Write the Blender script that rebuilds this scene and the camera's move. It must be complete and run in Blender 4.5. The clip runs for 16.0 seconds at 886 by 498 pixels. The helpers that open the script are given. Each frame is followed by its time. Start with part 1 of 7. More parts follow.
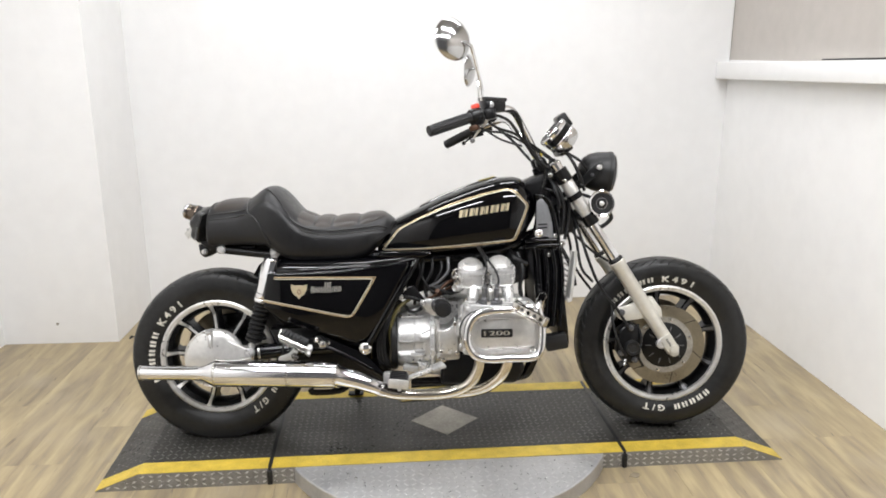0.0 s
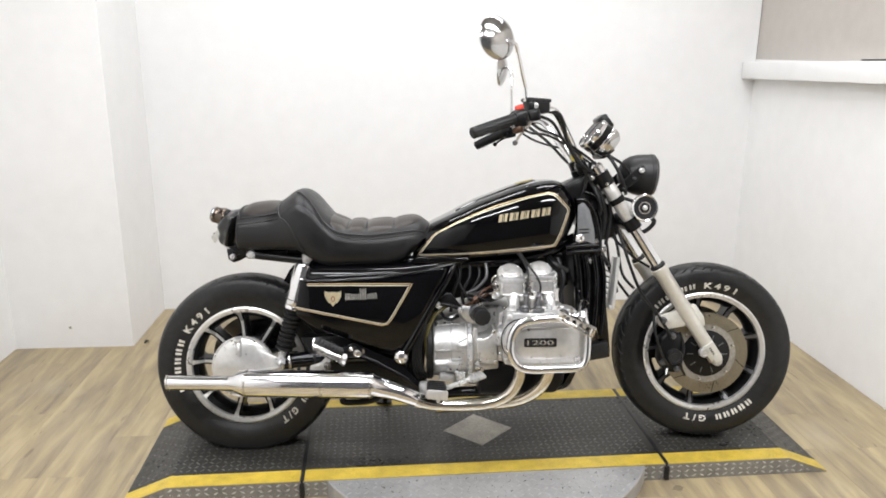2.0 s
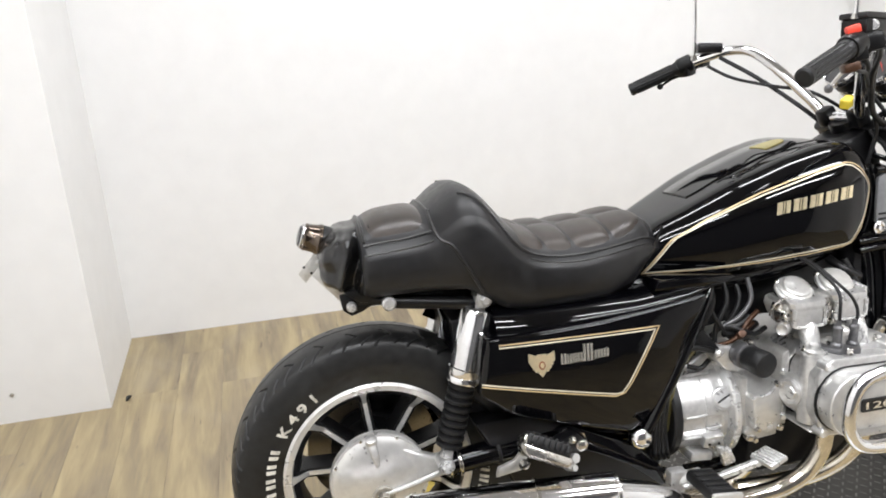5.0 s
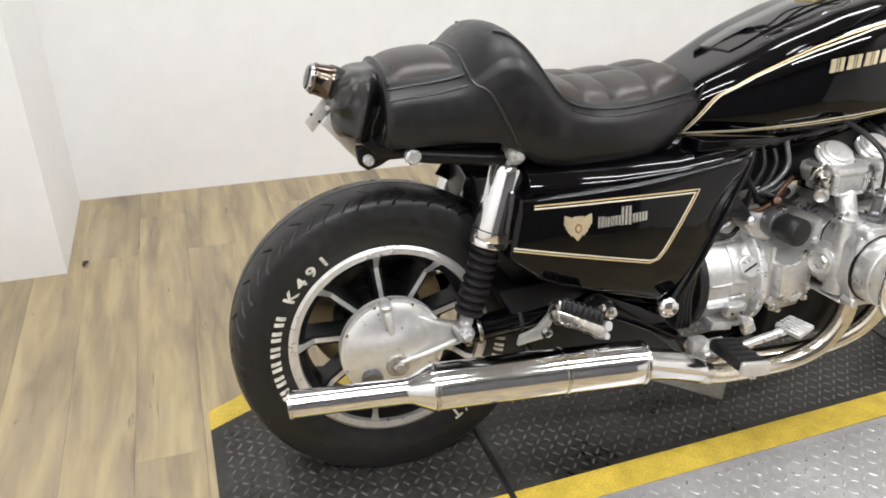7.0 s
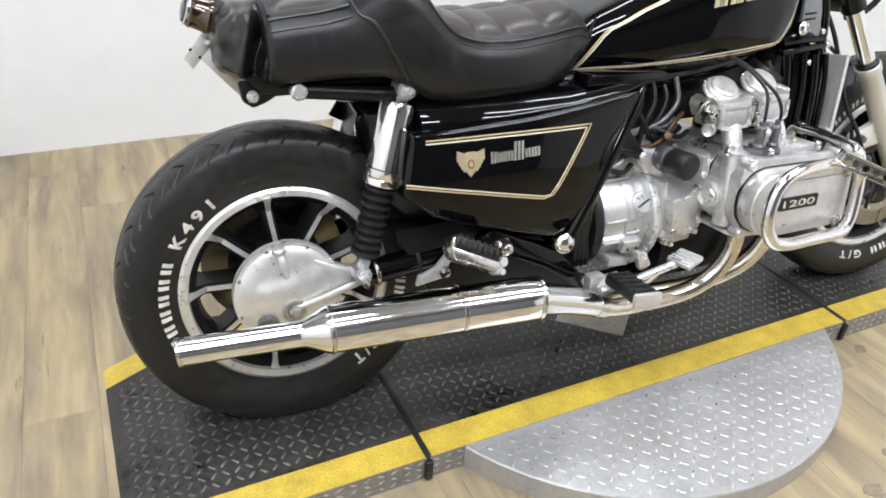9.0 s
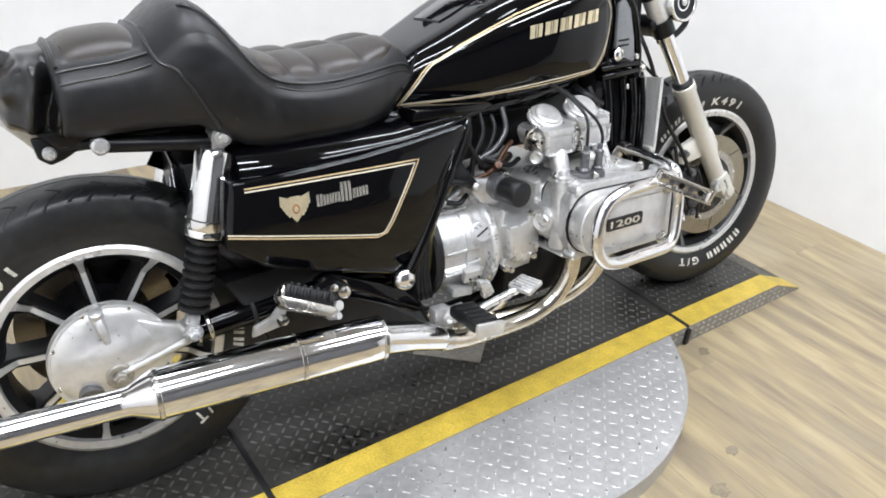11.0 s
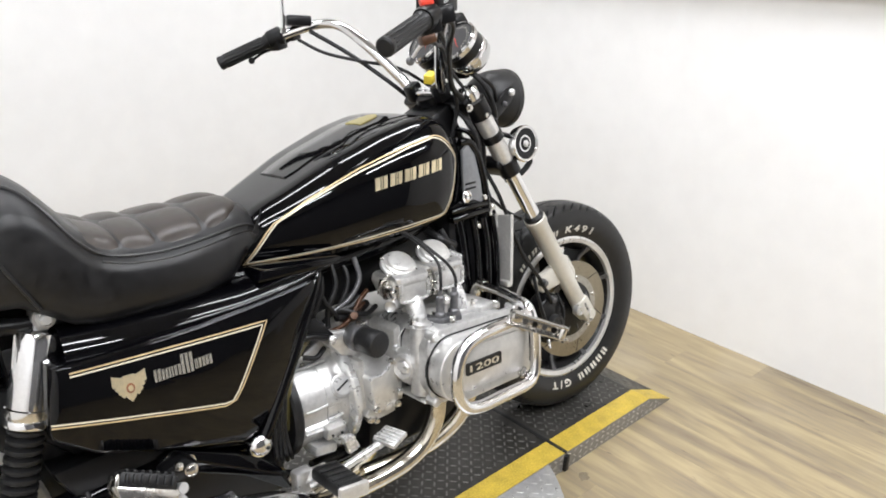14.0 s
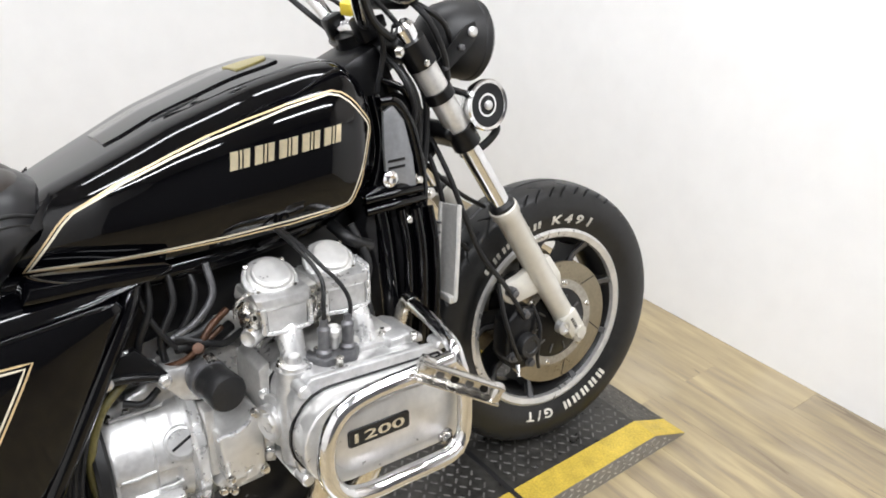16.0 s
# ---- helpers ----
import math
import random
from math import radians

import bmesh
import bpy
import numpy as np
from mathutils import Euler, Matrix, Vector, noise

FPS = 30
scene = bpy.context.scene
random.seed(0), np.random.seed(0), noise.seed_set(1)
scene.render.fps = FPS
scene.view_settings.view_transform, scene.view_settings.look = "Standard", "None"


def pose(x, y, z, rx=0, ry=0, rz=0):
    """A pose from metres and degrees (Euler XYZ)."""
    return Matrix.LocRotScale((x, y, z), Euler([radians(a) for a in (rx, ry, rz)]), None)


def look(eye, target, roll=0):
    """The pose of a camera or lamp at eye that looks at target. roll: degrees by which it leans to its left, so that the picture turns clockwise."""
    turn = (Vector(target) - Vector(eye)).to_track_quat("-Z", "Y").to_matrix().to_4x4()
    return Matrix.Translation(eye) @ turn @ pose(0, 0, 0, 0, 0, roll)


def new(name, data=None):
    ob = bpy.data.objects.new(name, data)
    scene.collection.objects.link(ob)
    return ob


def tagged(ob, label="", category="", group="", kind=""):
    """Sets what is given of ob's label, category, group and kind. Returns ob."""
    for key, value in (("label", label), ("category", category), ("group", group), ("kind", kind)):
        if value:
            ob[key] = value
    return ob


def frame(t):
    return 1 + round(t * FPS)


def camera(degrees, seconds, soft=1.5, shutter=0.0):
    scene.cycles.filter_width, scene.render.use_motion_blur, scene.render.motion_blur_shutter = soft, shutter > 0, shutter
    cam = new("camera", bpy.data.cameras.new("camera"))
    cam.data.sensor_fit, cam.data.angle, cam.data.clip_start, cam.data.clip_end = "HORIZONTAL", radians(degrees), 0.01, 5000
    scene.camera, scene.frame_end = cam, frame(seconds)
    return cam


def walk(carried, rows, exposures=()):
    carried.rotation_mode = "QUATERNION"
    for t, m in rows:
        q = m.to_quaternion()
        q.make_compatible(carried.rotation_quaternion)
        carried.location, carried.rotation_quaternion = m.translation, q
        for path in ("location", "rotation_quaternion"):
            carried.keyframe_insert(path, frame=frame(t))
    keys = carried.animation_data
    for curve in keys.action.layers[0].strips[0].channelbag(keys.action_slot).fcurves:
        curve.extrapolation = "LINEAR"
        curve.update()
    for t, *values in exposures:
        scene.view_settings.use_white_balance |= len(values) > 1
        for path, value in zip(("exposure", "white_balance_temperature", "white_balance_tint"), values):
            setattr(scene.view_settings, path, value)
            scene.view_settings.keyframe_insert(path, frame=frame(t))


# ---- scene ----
cam = camera(62.0, 16.0, soft=1.8)
EXPOSURE = [(0, -0.08, 6450, 10), (2.5, -0.04, 6400, 10), (4, 0.06, 6350, 10), (6.5, -0.02, 6500, 10), (7.5, 0.0, 6450, 10), (10, 0.14, 6000, 9), (12.5, 0.03, 6250, 10), (14, 0.0, 6350, 10), (16, 0.06, 6300, 10)]
PATH = [
    (0, (0.644, -2.451, 1.395), (0.777, -0.523, 0.882), 0.0),
    (0.5, (0.644, -2.45, 1.4), (0.774, -0.522, 0.888), -0.0),
    (1, (0.645, -2.449, 1.402), (0.774, -0.521, 0.888), 0.1),
    (1.5, (0.607, -2.426, 1.402), (0.726, -0.496, 0.893), 0.9),
    (2, (0.503, -2.351, 1.4), (0.654, -0.426, 0.879), 0.3),
    (2.5, (0.423, -2.236, 1.398), (0.54, -0.309, 0.877), 0.6),
    (3, (0.399, -1.996, 1.407), (0.429, -0.076, 0.851), -1.3),
    (3.5, (0.274, -1.799, 1.378), (0.247, 0.106, 0.77), -1.0),
    (4, (0.078, -1.603, 1.363), (0.268, 0.285, 0.733), -0.8),
    (6.3, (-0.267, -1.097, 1.306), (0.281, 0.614, 0.427), -0.7),
    (6.5, (-0.281, -1.101, 1.292), (0.291, 0.585, 0.38), -0.1),
    (7, (-0.298, -1.115, 1.252), (0.294, 0.513, 0.253), 2.1),
    (7.5, (-0.303, -1.133, 1.217), (0.274, 0.46, 0.154), 4.2),
    (8, (-0.304, -1.145, 1.201), (0.273, 0.427, 0.107), 4.6),
    (8.5, (-0.281, -1.144, 1.194), (0.376, 0.401, 0.108), 4.6),
    (9, (-0.241, -1.148, 1.2), (0.516, 0.365, 0.134), 3.9),
    (9.5, (-0.209, -1.158, 1.2), (0.648, 0.308, 0.144), 3.4),
    (10, (-0.201, -1.169, 1.201), (0.731, 0.263, 0.161), 3.7),
    (10.2, (-0.184, -1.175, 1.208), (0.754, 0.243, 0.156), 3.7),
    (12.3, (-0.078, -1.136, 1.249), (1.118, 0.229, 0.408), 4.4),
    (12.5, (-0.066, -1.142, 1.26), (1.14, 0.221, 0.43), 3.9),
    (13, (-0.056, -1.148, 1.266), (1.194, 0.193, 0.466), 3.9),
    (13.5, (-0.043, -1.161, 1.294), (1.236, 0.181, 0.542), 3.1),
    (14, (-0.033, -1.171, 1.3), (1.269, 0.165, 0.579), 3.7),
    (14.5, (0.027, -1.165, 1.288), (1.314, 0.165, 0.531), 2.5),
    (15, (0.178, -1.167, 1.281), (1.394, 0.242, 0.551), 2.4),
    (15.5, (0.319, -1.139, 1.267), (1.446, 0.311, 0.475), 3.5),
    (16, (0.487, -0.967, 1.23), (1.64, 0.416, 0.362), 5.0),
]
walk(cam, [(t, look(eye, target, roll)) for t, eye, target, roll in PATH], EXPOSURE)

# ---- world and lights ----
world = bpy.data.worlds.new("world")
scene.world = world
world.use_nodes = True
world.node_tree.nodes["Background"].inputs[0].default_value = (1.0, 0.97, 0.93, 1)
world.node_tree.nodes["Background"].inputs[1].default_value = 0.25

ROOM_H = 2.75
LAMPS = [(-0.35, -1.9, 36.0), (1.55, -1.9, 36.0), (-0.35, -0.75, 23.0), (1.55, -0.75, 23.0), (0.1, 0.75, 12.0), (1.5, 0.75, 12.0)]


def strip_lamp(x, y, watts):
    data = bpy.data.lights.new("tube_light", "AREA")
    data.shape, data.size, data.size_y = "RECTANGLE", 1.25, 0.16
    data.energy, data.color = watts, (0.985, 0.985, 1.0)
    ob = new("tube_light_lamp", data)
    ob.matrix_basis = pose(x, y, ROOM_H - 0.075)
    return ob


for lx, ly, watts in LAMPS:
    strip_lamp(lx, ly, watts)


# ---- materials ----
def material(name, col, rough=0.5, metal=0.0, var=0.0, scale=8.0, bump=0.0, bump_scale=60.0, coat=0.0, rough_var=0.0, spec=0.5, stretch=(1, 1, 1)):
    m = bpy.data.materials.new(name)
    m.use_nodes = True
    nt = m.node_tree
    b = nt.nodes["Principled BSDF"]
    b.inputs["Base Color"].default_value = (*col, 1)
    b.inputs["Roughness"].default_value = rough
    b.inputs["Metallic"].default_value = metal
    b.inputs["Coat Weight"].default_value = coat
    b.inputs["Coat Roughness"].default_value = 0.03
    b.inputs["Specular IOR Level"].default_value = spec
    tc = nt.nodes.new("ShaderNodeTexCoord")
    mp = nt.nodes.new("ShaderNodeMapping")
    mp.inputs["Scale"].default_value = stretch
    nt.links.new(tc.outputs["Object"], mp.inputs["Vector"])

    def noise_node(sc, detail=4.0):
        n = nt.nodes.new("ShaderNodeTexNoise")
        n.inputs["Scale"].default_value = sc
        n.inputs["Detail"].default_value = detail
        nt.links.new(mp.outputs[0], n.inputs["Vector"])
        return n

    if var > 0:
        n = noise_node(scale)
        n2 = noise_node(scale * 9)
        add = nt.nodes.new("ShaderNodeMath")
        add.operation = "ADD"
        nt.links.new(n.outputs["Fac"], add.inputs[0])
        nt.links.new(n2.outputs["Fac"], add.inputs[1])
        ramp = nt.nodes.new("ShaderNodeMapRange")
        ramp.inputs["From Min"].default_value, ramp.inputs["From Max"].default_value = 0.7, 1.3
        ramp.inputs["To Min"].default_value, ramp.inputs["To Max"].default_value = 1 - var, 1 + var
        nt.links.new(add.outputs[0], ramp.inputs["Value"])
        mul = nt.nodes.new("ShaderNodeVectorMath")
        mul.operation = "SCALE"
        mul.inputs[0].default_value = col
        nt.links.new(ramp.outputs[0], mul.inputs["Scale"])
        nt.links.new(mul.outputs[0], b.inputs["Base Color"])
        if rough_var > 0:
            rr = nt.nodes.new("ShaderNodeMapRange")
            rr.inputs["From Min"].default_value, rr.inputs["From Max"].default_value = 0.7, 1.3
            rr.inputs["To Min"].default_value, rr.inputs["To Max"].default_value = max(0.02, rough - rough_var), rough + rough_var
            nt.links.new(add.outputs[0], rr.inputs["Value"])
            nt.links.new(rr.outputs[0], b.inputs["Roughness"])
    if bump > 0:
        n3 = noise_node(bump_scale, 3.0)
        bp = nt.nodes.new("ShaderNodeBump")
        bp.inputs["Strength"].default_value = bump
        bp.inputs["Distance"].default_value = 0.002
        nt.links.new(n3.outputs["Fac"], bp.inputs["Height"])
        nt.links.new(bp.outputs[0], b.inputs["Normal"])
    return m


PAINT = material("black_paint", (0.0011, 0.0011, 0.0016), 0.05, spec=0.36, var=0.15, scale=6, bump=0.012, bump_scale=14)
SATIN = material("satin_black", (0.0035, 0.0035, 0.004), 0.32, spec=0.30, var=0.3, scale=20, bump=0.08, bump_scale=200)
PLASTIC = material("black_plastic", (0.012, 0.012, 0.0125), 0.42, spec=0.4, var=0.25, scale=25, bump=0.12, bump_scale=300)
RUBBER = material("tyre_rubber", (0.0115, 0.0115, 0.0116), 0.40, var=0.45, scale=6, bump=0.10, bump_scale=160, rough_var=0.12, spec=0.38)
HOSE = material("hose_rubber", (0.009, 0.009, 0.0095), 0.42, spec=0.35, var=0.25, scale=30, bump=0.1, bump_scale=250)
LEATHER = material("black_leather", (0.0066, 0.0066, 0.0074), 0.37, var=0.45, scale=7, bump=0.04, bump_scale=300, rough_var=0.09, spec=0.42)
# The pads' warm reflected sheen is put into this brown base colour.
PAD_SHEEN_LEATHER = material("pad_sheen_leather", (0.0190, 0.0130, 0.0092), 0.345, var=0.40, scale=11, bump=0.03, bump_scale=320, rough_var=0.06, spec=0.60)
VINYL = material("creased_vinyl", (0.0050, 0.0048, 0.0050), 0.26, var=0.3, scale=20, bump=0.10, bump_scale=40, spec=0.6)
SEAM = material("seam_piping", (0.012, 0.012, 0.012), 0.30, bump=0.2, bump_scale=400)
CHROME = material("chrome", (0.80, 0.80, 0.81), 0.10, 1.0, var=0.05, scale=15, rough_var=0.03, bump=0.012, bump_scale=22)
OLD_CHROME = material("worn_chrome", (0.62, 0.605, 0.575), 0.21, 1.0, var=0.20, scale=18, rough_var=0.09, bump=0.05, bump_scale=90)
HEADER = material("heated_steel", (0.70, 0.66, 0.58), 0.15, 1.0, var=0.18, scale=14, rough_var=0.06)
ALU = material("cast_aluminium", (0.56, 0.557, 0.55), 0.33, 0.68, var=0.18, scale=11, rough_var=0.07, bump=0.05, bump_scale=240)
ALU_SMOOTH = material("brushed_aluminium", (0.66, 0.66, 0.655), 0.29, 0.66, var=0.10, scale=9, rough_var=0.06, bump=0.02, bump_scale=200)
ALU_SATIN = material("satin_aluminium", (0.66, 0.655, 0.64), 0.32, 0.66, var=0.12, scale=7, rough_var=0.06)
ALU_DULL = material("painted_silver", (0.62, 0.61, 0.585), 0.37, 0.62, var=0.12, scale=14, bump=0.06, bump_scale=140)
RIM_BLACK = material("rim_black", (0.0055, 0.0055, 0.006), 0.34, var=0.3, scale=25, bump=0.06, bump_scale=150, spec=0.3)
BRONZE = material("disc_steel", (0.29, 0.255, 0.19), 0.36, 0.9, var=0.15, scale=20, rough_var=0.1)
WHITE_LETTER = material("white_rubber", (0.58, 0.56, 0.50), 0.6, var=0.35, scale=55)
GOLD = material("gold_stripe", (0.62, 0.47, 0.27), 0.35, 0.3, var=0.1, scale=20)
PALE = material("pale_stripe", (0.72, 0.66, 0.52), 0.4, 0.2, var=0.08, scale=20)
EMBLEM = material("gilt_emblem", (0.78, 0.68, 0.46), 0.28, 0.7, var=0.12, scale=60)
OLD_GILT = material("old_gilt", (0.44, 0.38, 0.14), 0.30, 0.75, var=0.15, scale=40)
EMBLEM_RED = material("red_enamel", (0.36, 0.17, 0.09), 0.3, 0.3)
SILVER = material("silver_emblem", (0.74, 0.72, 0.66), 0.25, 0.85, var=0.1, scale=60)
RED = material("red_plastic", (0.62, 0.05, 0.025), 0.4, var=0.1)
YELLOW_TAG = material("yellow_plastic", (0.75, 0.58, 0.05), 0.45, var=0.1)
AMBER = material("copper_fitting", (0.07, 0.032, 0.016), 0.4, 0.4, var=0.3, scale=30)
HORN_BLACK = material("matt_black", (0.012, 0.012, 0.013), 0.6, spec=0.25, var=0.3, scale=40)
PANEL = material("grey_panel_paint", (0.20, 0.205, 0.215), 0.34, 0.25, var=0.15, scale=12, rough_var=0.05)
GREY = material("grey_steel", (0.13, 0.13, 0.135), 0.34, 0.6, var=0.25, scale=18)
GLASS_DARK = material("smoked_lens", (0.012, 0.012, 0.014), 0.06, coat=0.6)
DIAL = material("dial_face", (0.02, 0.02, 0.022), 0.35)
MIRROR = material("mirror_glass", (0.9, 0.9, 0.9), 0.02, 1.0)
WALL = material("white_wall_paint", (0.82, 0.82, 0.815), 0.6, var=0.025, scale=1.3, bump=0.05, bump_scale=90)
CEIL = material("ceiling_reflection_grey", (0.34, 0.335, 0.33), 0.7, var=0.05, scale=1.5)
UNSEEN_DARK = material("unseen_wall_dark", (0.10, 0.10, 0.105), 0.7, var=0.2, scale=1.2)
EDGE_STEEL = material("ramp_edge_steel", (0.27, 0.265, 0.255), 0.40, 0.5, var=0.25, scale=14, bump=0.1, bump_scale=140, rough_var=0.1)
LUG_BRIGHT = material("polished_lug_steel", (0.60, 0.60, 0.59), 0.31, 0.75, var=0.2, scale=30, rough_var=0.08)
LUG_WORN = material("worn_lug_steel", (0.135, 0.132, 0.125), 0.36, 0.5, var=0.6, scale=5, rough_var=0.12)
FORK = material("champagne_fork_paint", (0.62, 0.60, 0.54), 0.36, 0.35, var=0.06, scale=8, rough_var=0.04)
OLIVE = material("olive_hose", (0.11, 0.095, 0.03), 0.4, var=0.3, scale=40)
# Chrome with its dark brown reflections put into the base colour.
CHROME_DARK_REFLECTION = material("chrome_dark_reflection", (0.13, 0.105, 0.085), 0.15, 1.0, var=0.25, scale=25)
SHELL = material("dull_chrome", (0.56, 0.56, 0.56), 0.16, 1.0, var=0.03, scale=10)
TREAD_DARK = material("dark_tread_plate", (0.042, 0.040, 0.036), 0.42, 0.3, var=0.55, scale=7, bump=0.25, bump_scale=130, rough_var=0.18)
TREAD_STEEL = material("bright_tread_plate", (0.47, 0.47, 0.468), 0.38, 0.5, var=0.14, scale=9, bump=0.08, bump_scale=150, rough_var=0.08)
TREAD_YELLOW = material("yellow_tread_paint", (0.55, 0.40, 0.055), 0.44, var=0.25, scale=22, bump=0.1, bump_scale=140)
WORN_STEEL = material("worn_steel", (0.36, 0.34, 0.30), 0.45, 0.6, var=0.25, scale=14, bump=0.1, bump_scale=120)
LAMP_GLOW = bpy.data.materials.new("lamp_diffuser")
LAMP_GLOW.use_nodes = True
_b = LAMP_GLOW.node_tree.nodes["Principled BSDF"]
_b.inputs["Emission Color"].default_value = (0.985, 0.985, 1.0, 1)
_b.inputs["Emission Strength"].default_value = 8.0


def plank_material():
    m = bpy.data.materials.new("oak_plank")
    m.use_nodes = True
    nt = m.node_tree
    b = nt.nodes["Principled BSDF"]
    tc, mp = nt.nodes.new("ShaderNodeTexCoord"), nt.nodes.new("ShaderNodeMapping")
    info = nt.nodes.new("ShaderNodeObjectInfo")
    off = nt.nodes.new("ShaderNodeVectorMath")
    off.operation = "SCALE"
    off.inputs[0].default_value = (7.0, 31.0, 3.0)
    nt.links.new(info.outputs["Random"], off.inputs["Scale"])
    nt.links.new(off.outputs[0], mp.inputs["Location"])
    nt.links.new(tc.outputs["Object"], mp.inputs["Vector"])
    mp.inputs["Scale"].default_value = (1.0, 0.12, 1.0)

    def nz(scale, detail, dist=0.0):
        n = nt.nodes.new("ShaderNodeTexNoise")
        n.inputs["Scale"].default_value, n.inputs["Detail"].default_value, n.inputs["Distortion"].default_value = scale, detail, dist
        nt.links.new(mp.outputs[0], n.inputs["Vector"])
        return n

    big, grain, fleck = nz(17.0, 5.0, 0.6), nz(75.0, 6.0, 0.3), nz(42.0, 2.0, 1.2)
    mix = nt.nodes.new("ShaderNodeMath")
    mix.operation = "MULTIPLY_ADD"
    mix.inputs[1].default_value = 0.26
    nt.links.new(grain.outputs["Fac"], mix.inputs[0])
    nt.links.new(big.outputs["Fac"], mix.inputs[2])
    ramp = nt.nodes.new("ShaderNodeValToRGB")
    ramp.color_ramp.elements[0].position, ramp.color_ramp.elements[0].color = 0.38, (0.185, 0.145, 0.094, 1)
    ramp.color_ramp.elements[1].position, ramp.color_ramp.elements[1].color = 0.80, (0.420, 0.338, 0.196, 1)
    for place, tint in ((0.53, (0.265, 0.213, 0.140, 1)), (0.64, (0.325, 0.260, 0.155, 1))):
        ramp.color_ramp.elements.new(place).color = tint
    knot = nt.nodes.new("ShaderNodeMapRange")
    knot.inputs["From Min"].default_value, knot.inputs["From Max"].default_value = 0.69, 0.76
    knot.inputs["To Min"].default_value, knot.inputs["To Max"].default_value = 0.0, 0.32
    nt.links.new(fleck.outputs["Fac"], knot.inputs["Value"])
    sunk = nt.nodes.new("ShaderNodeMath")
    sunk.operation = "SUBTRACT"
    nt.links.new(mix.outputs[0], sunk.inputs[0])
    nt.links.new(knot.outputs[0], sunk.inputs[1])
    nt.links.new(sunk.outputs[0], ramp.inputs[0])
    tone = nt.nodes.new("ShaderNodeMapRange")
    tone.inputs["To Min"].default_value, tone.inputs["To Max"].default_value = 0.92, 1.06
    nt.links.new(info.outputs["Random"], tone.inputs["Value"])
    mul = nt.nodes.new("ShaderNodeVectorMath")
    mul.operation = "SCALE"
    nt.links.new(ramp.outputs[0], mul.inputs[0])
    nt.links.new(tone.outputs[0], mul.inputs["Scale"])
    geo = nt.nodes.new("ShaderNodeNewGeometry")
    smudge = nt.nodes.new("ShaderNodeTexNoise")
    smudge.inputs["Scale"].default_value, smudge.inputs["Detail"].default_value, smudge.inputs["Distortion"].default_value = 2.6, 6.0, 0.6
    nt.links.new(geo.outputs["Position"], smudge.inputs["Vector"])
    worn = nt.nodes.new("ShaderNodeMapRange")
    worn.inputs["From Min"].default_value, worn.inputs["From Max"].default_value = 0.55, 0.75
    worn.inputs["To Min"].default_value, worn.inputs["To Max"].default_value = 0.0, 0.45
    nt.links.new(smudge.outputs["Fac"], worn.inputs["Value"])
    blend = nt.nodes.new("ShaderNodeMix")
    blend.data_type = "RGBA"
    blend.inputs[7].default_value = (0.41, 0.35, 0.25, 1)
    nt.links.new(worn.outputs[0], blend.inputs[0])
    nt.links.new(mul.outputs[0], blend.inputs[6])
    nt.links.new(blend.outputs[2], b.inputs["Base Color"])
    b.inputs["Roughness"].default_value = 0.42
    bp = nt.nodes.new("ShaderNodeBump")
    bp.inputs["Strength"].default_value, bp.inputs["Distance"].default_value = 0.12, 0.001
    nt.links.new(grain.outputs["Fac"], bp.inputs["Height"])
    nt.links.new(bp.outputs[0], b.inputs["Normal"])
    return m


PLANK = plank_material()
SUBFLOOR = material("floor_joint", (0.16, 0.12, 0.08), 0.8)


# ---- mesh helpers ----
def part(name, bm, mt, parent=None, label="", smooth=True, matrix=None, crease=0.6):
    """Link a bmesh as one mesh object under a thing or a part."""
    me = bpy.data.meshes.new(name)
    bmesh.ops.recalc_face_normals(bm, faces=bm.faces[:])
    if smooth:
        for f in bm.faces:
            f.smooth = True
        for e in bm.edges:
            if len(e.link_faces) == 2 and e.calc_face_angle(0) > crease:
                e.smooth = False
    bm.to_mesh(me)
    bm.free()
    me.materials.append(mt)
    ob = new(name, me)
    if parent is not None:
        ob.parent = parent
    if matrix is not None:
        ob.matrix_basis = matrix
    if label:
        ob["label"] = label
    return ob


def spline(pts, per=6):
    """Catmull-Rom through the points."""
    p = [Vector(q) for q in pts]
    if len(p) < 3:
        return p
    out = []
    ext = [p[0] * 2 - p[1]] + p + [p[-1] * 2 - p[-2]]
    for i in range(1, len(ext) - 2):
        a, b, c, d = ext[i - 1:i + 3]
        for k in range(per):
            t = k / per
            out.append(0.5 * ((2 * b) + (c - a) * t + (2 * a - 5 * b + 4 * c - d) * t * t + (3 * b - a - 3 * c + d) * t ** 3))
    out.append(p[-1])
    return out


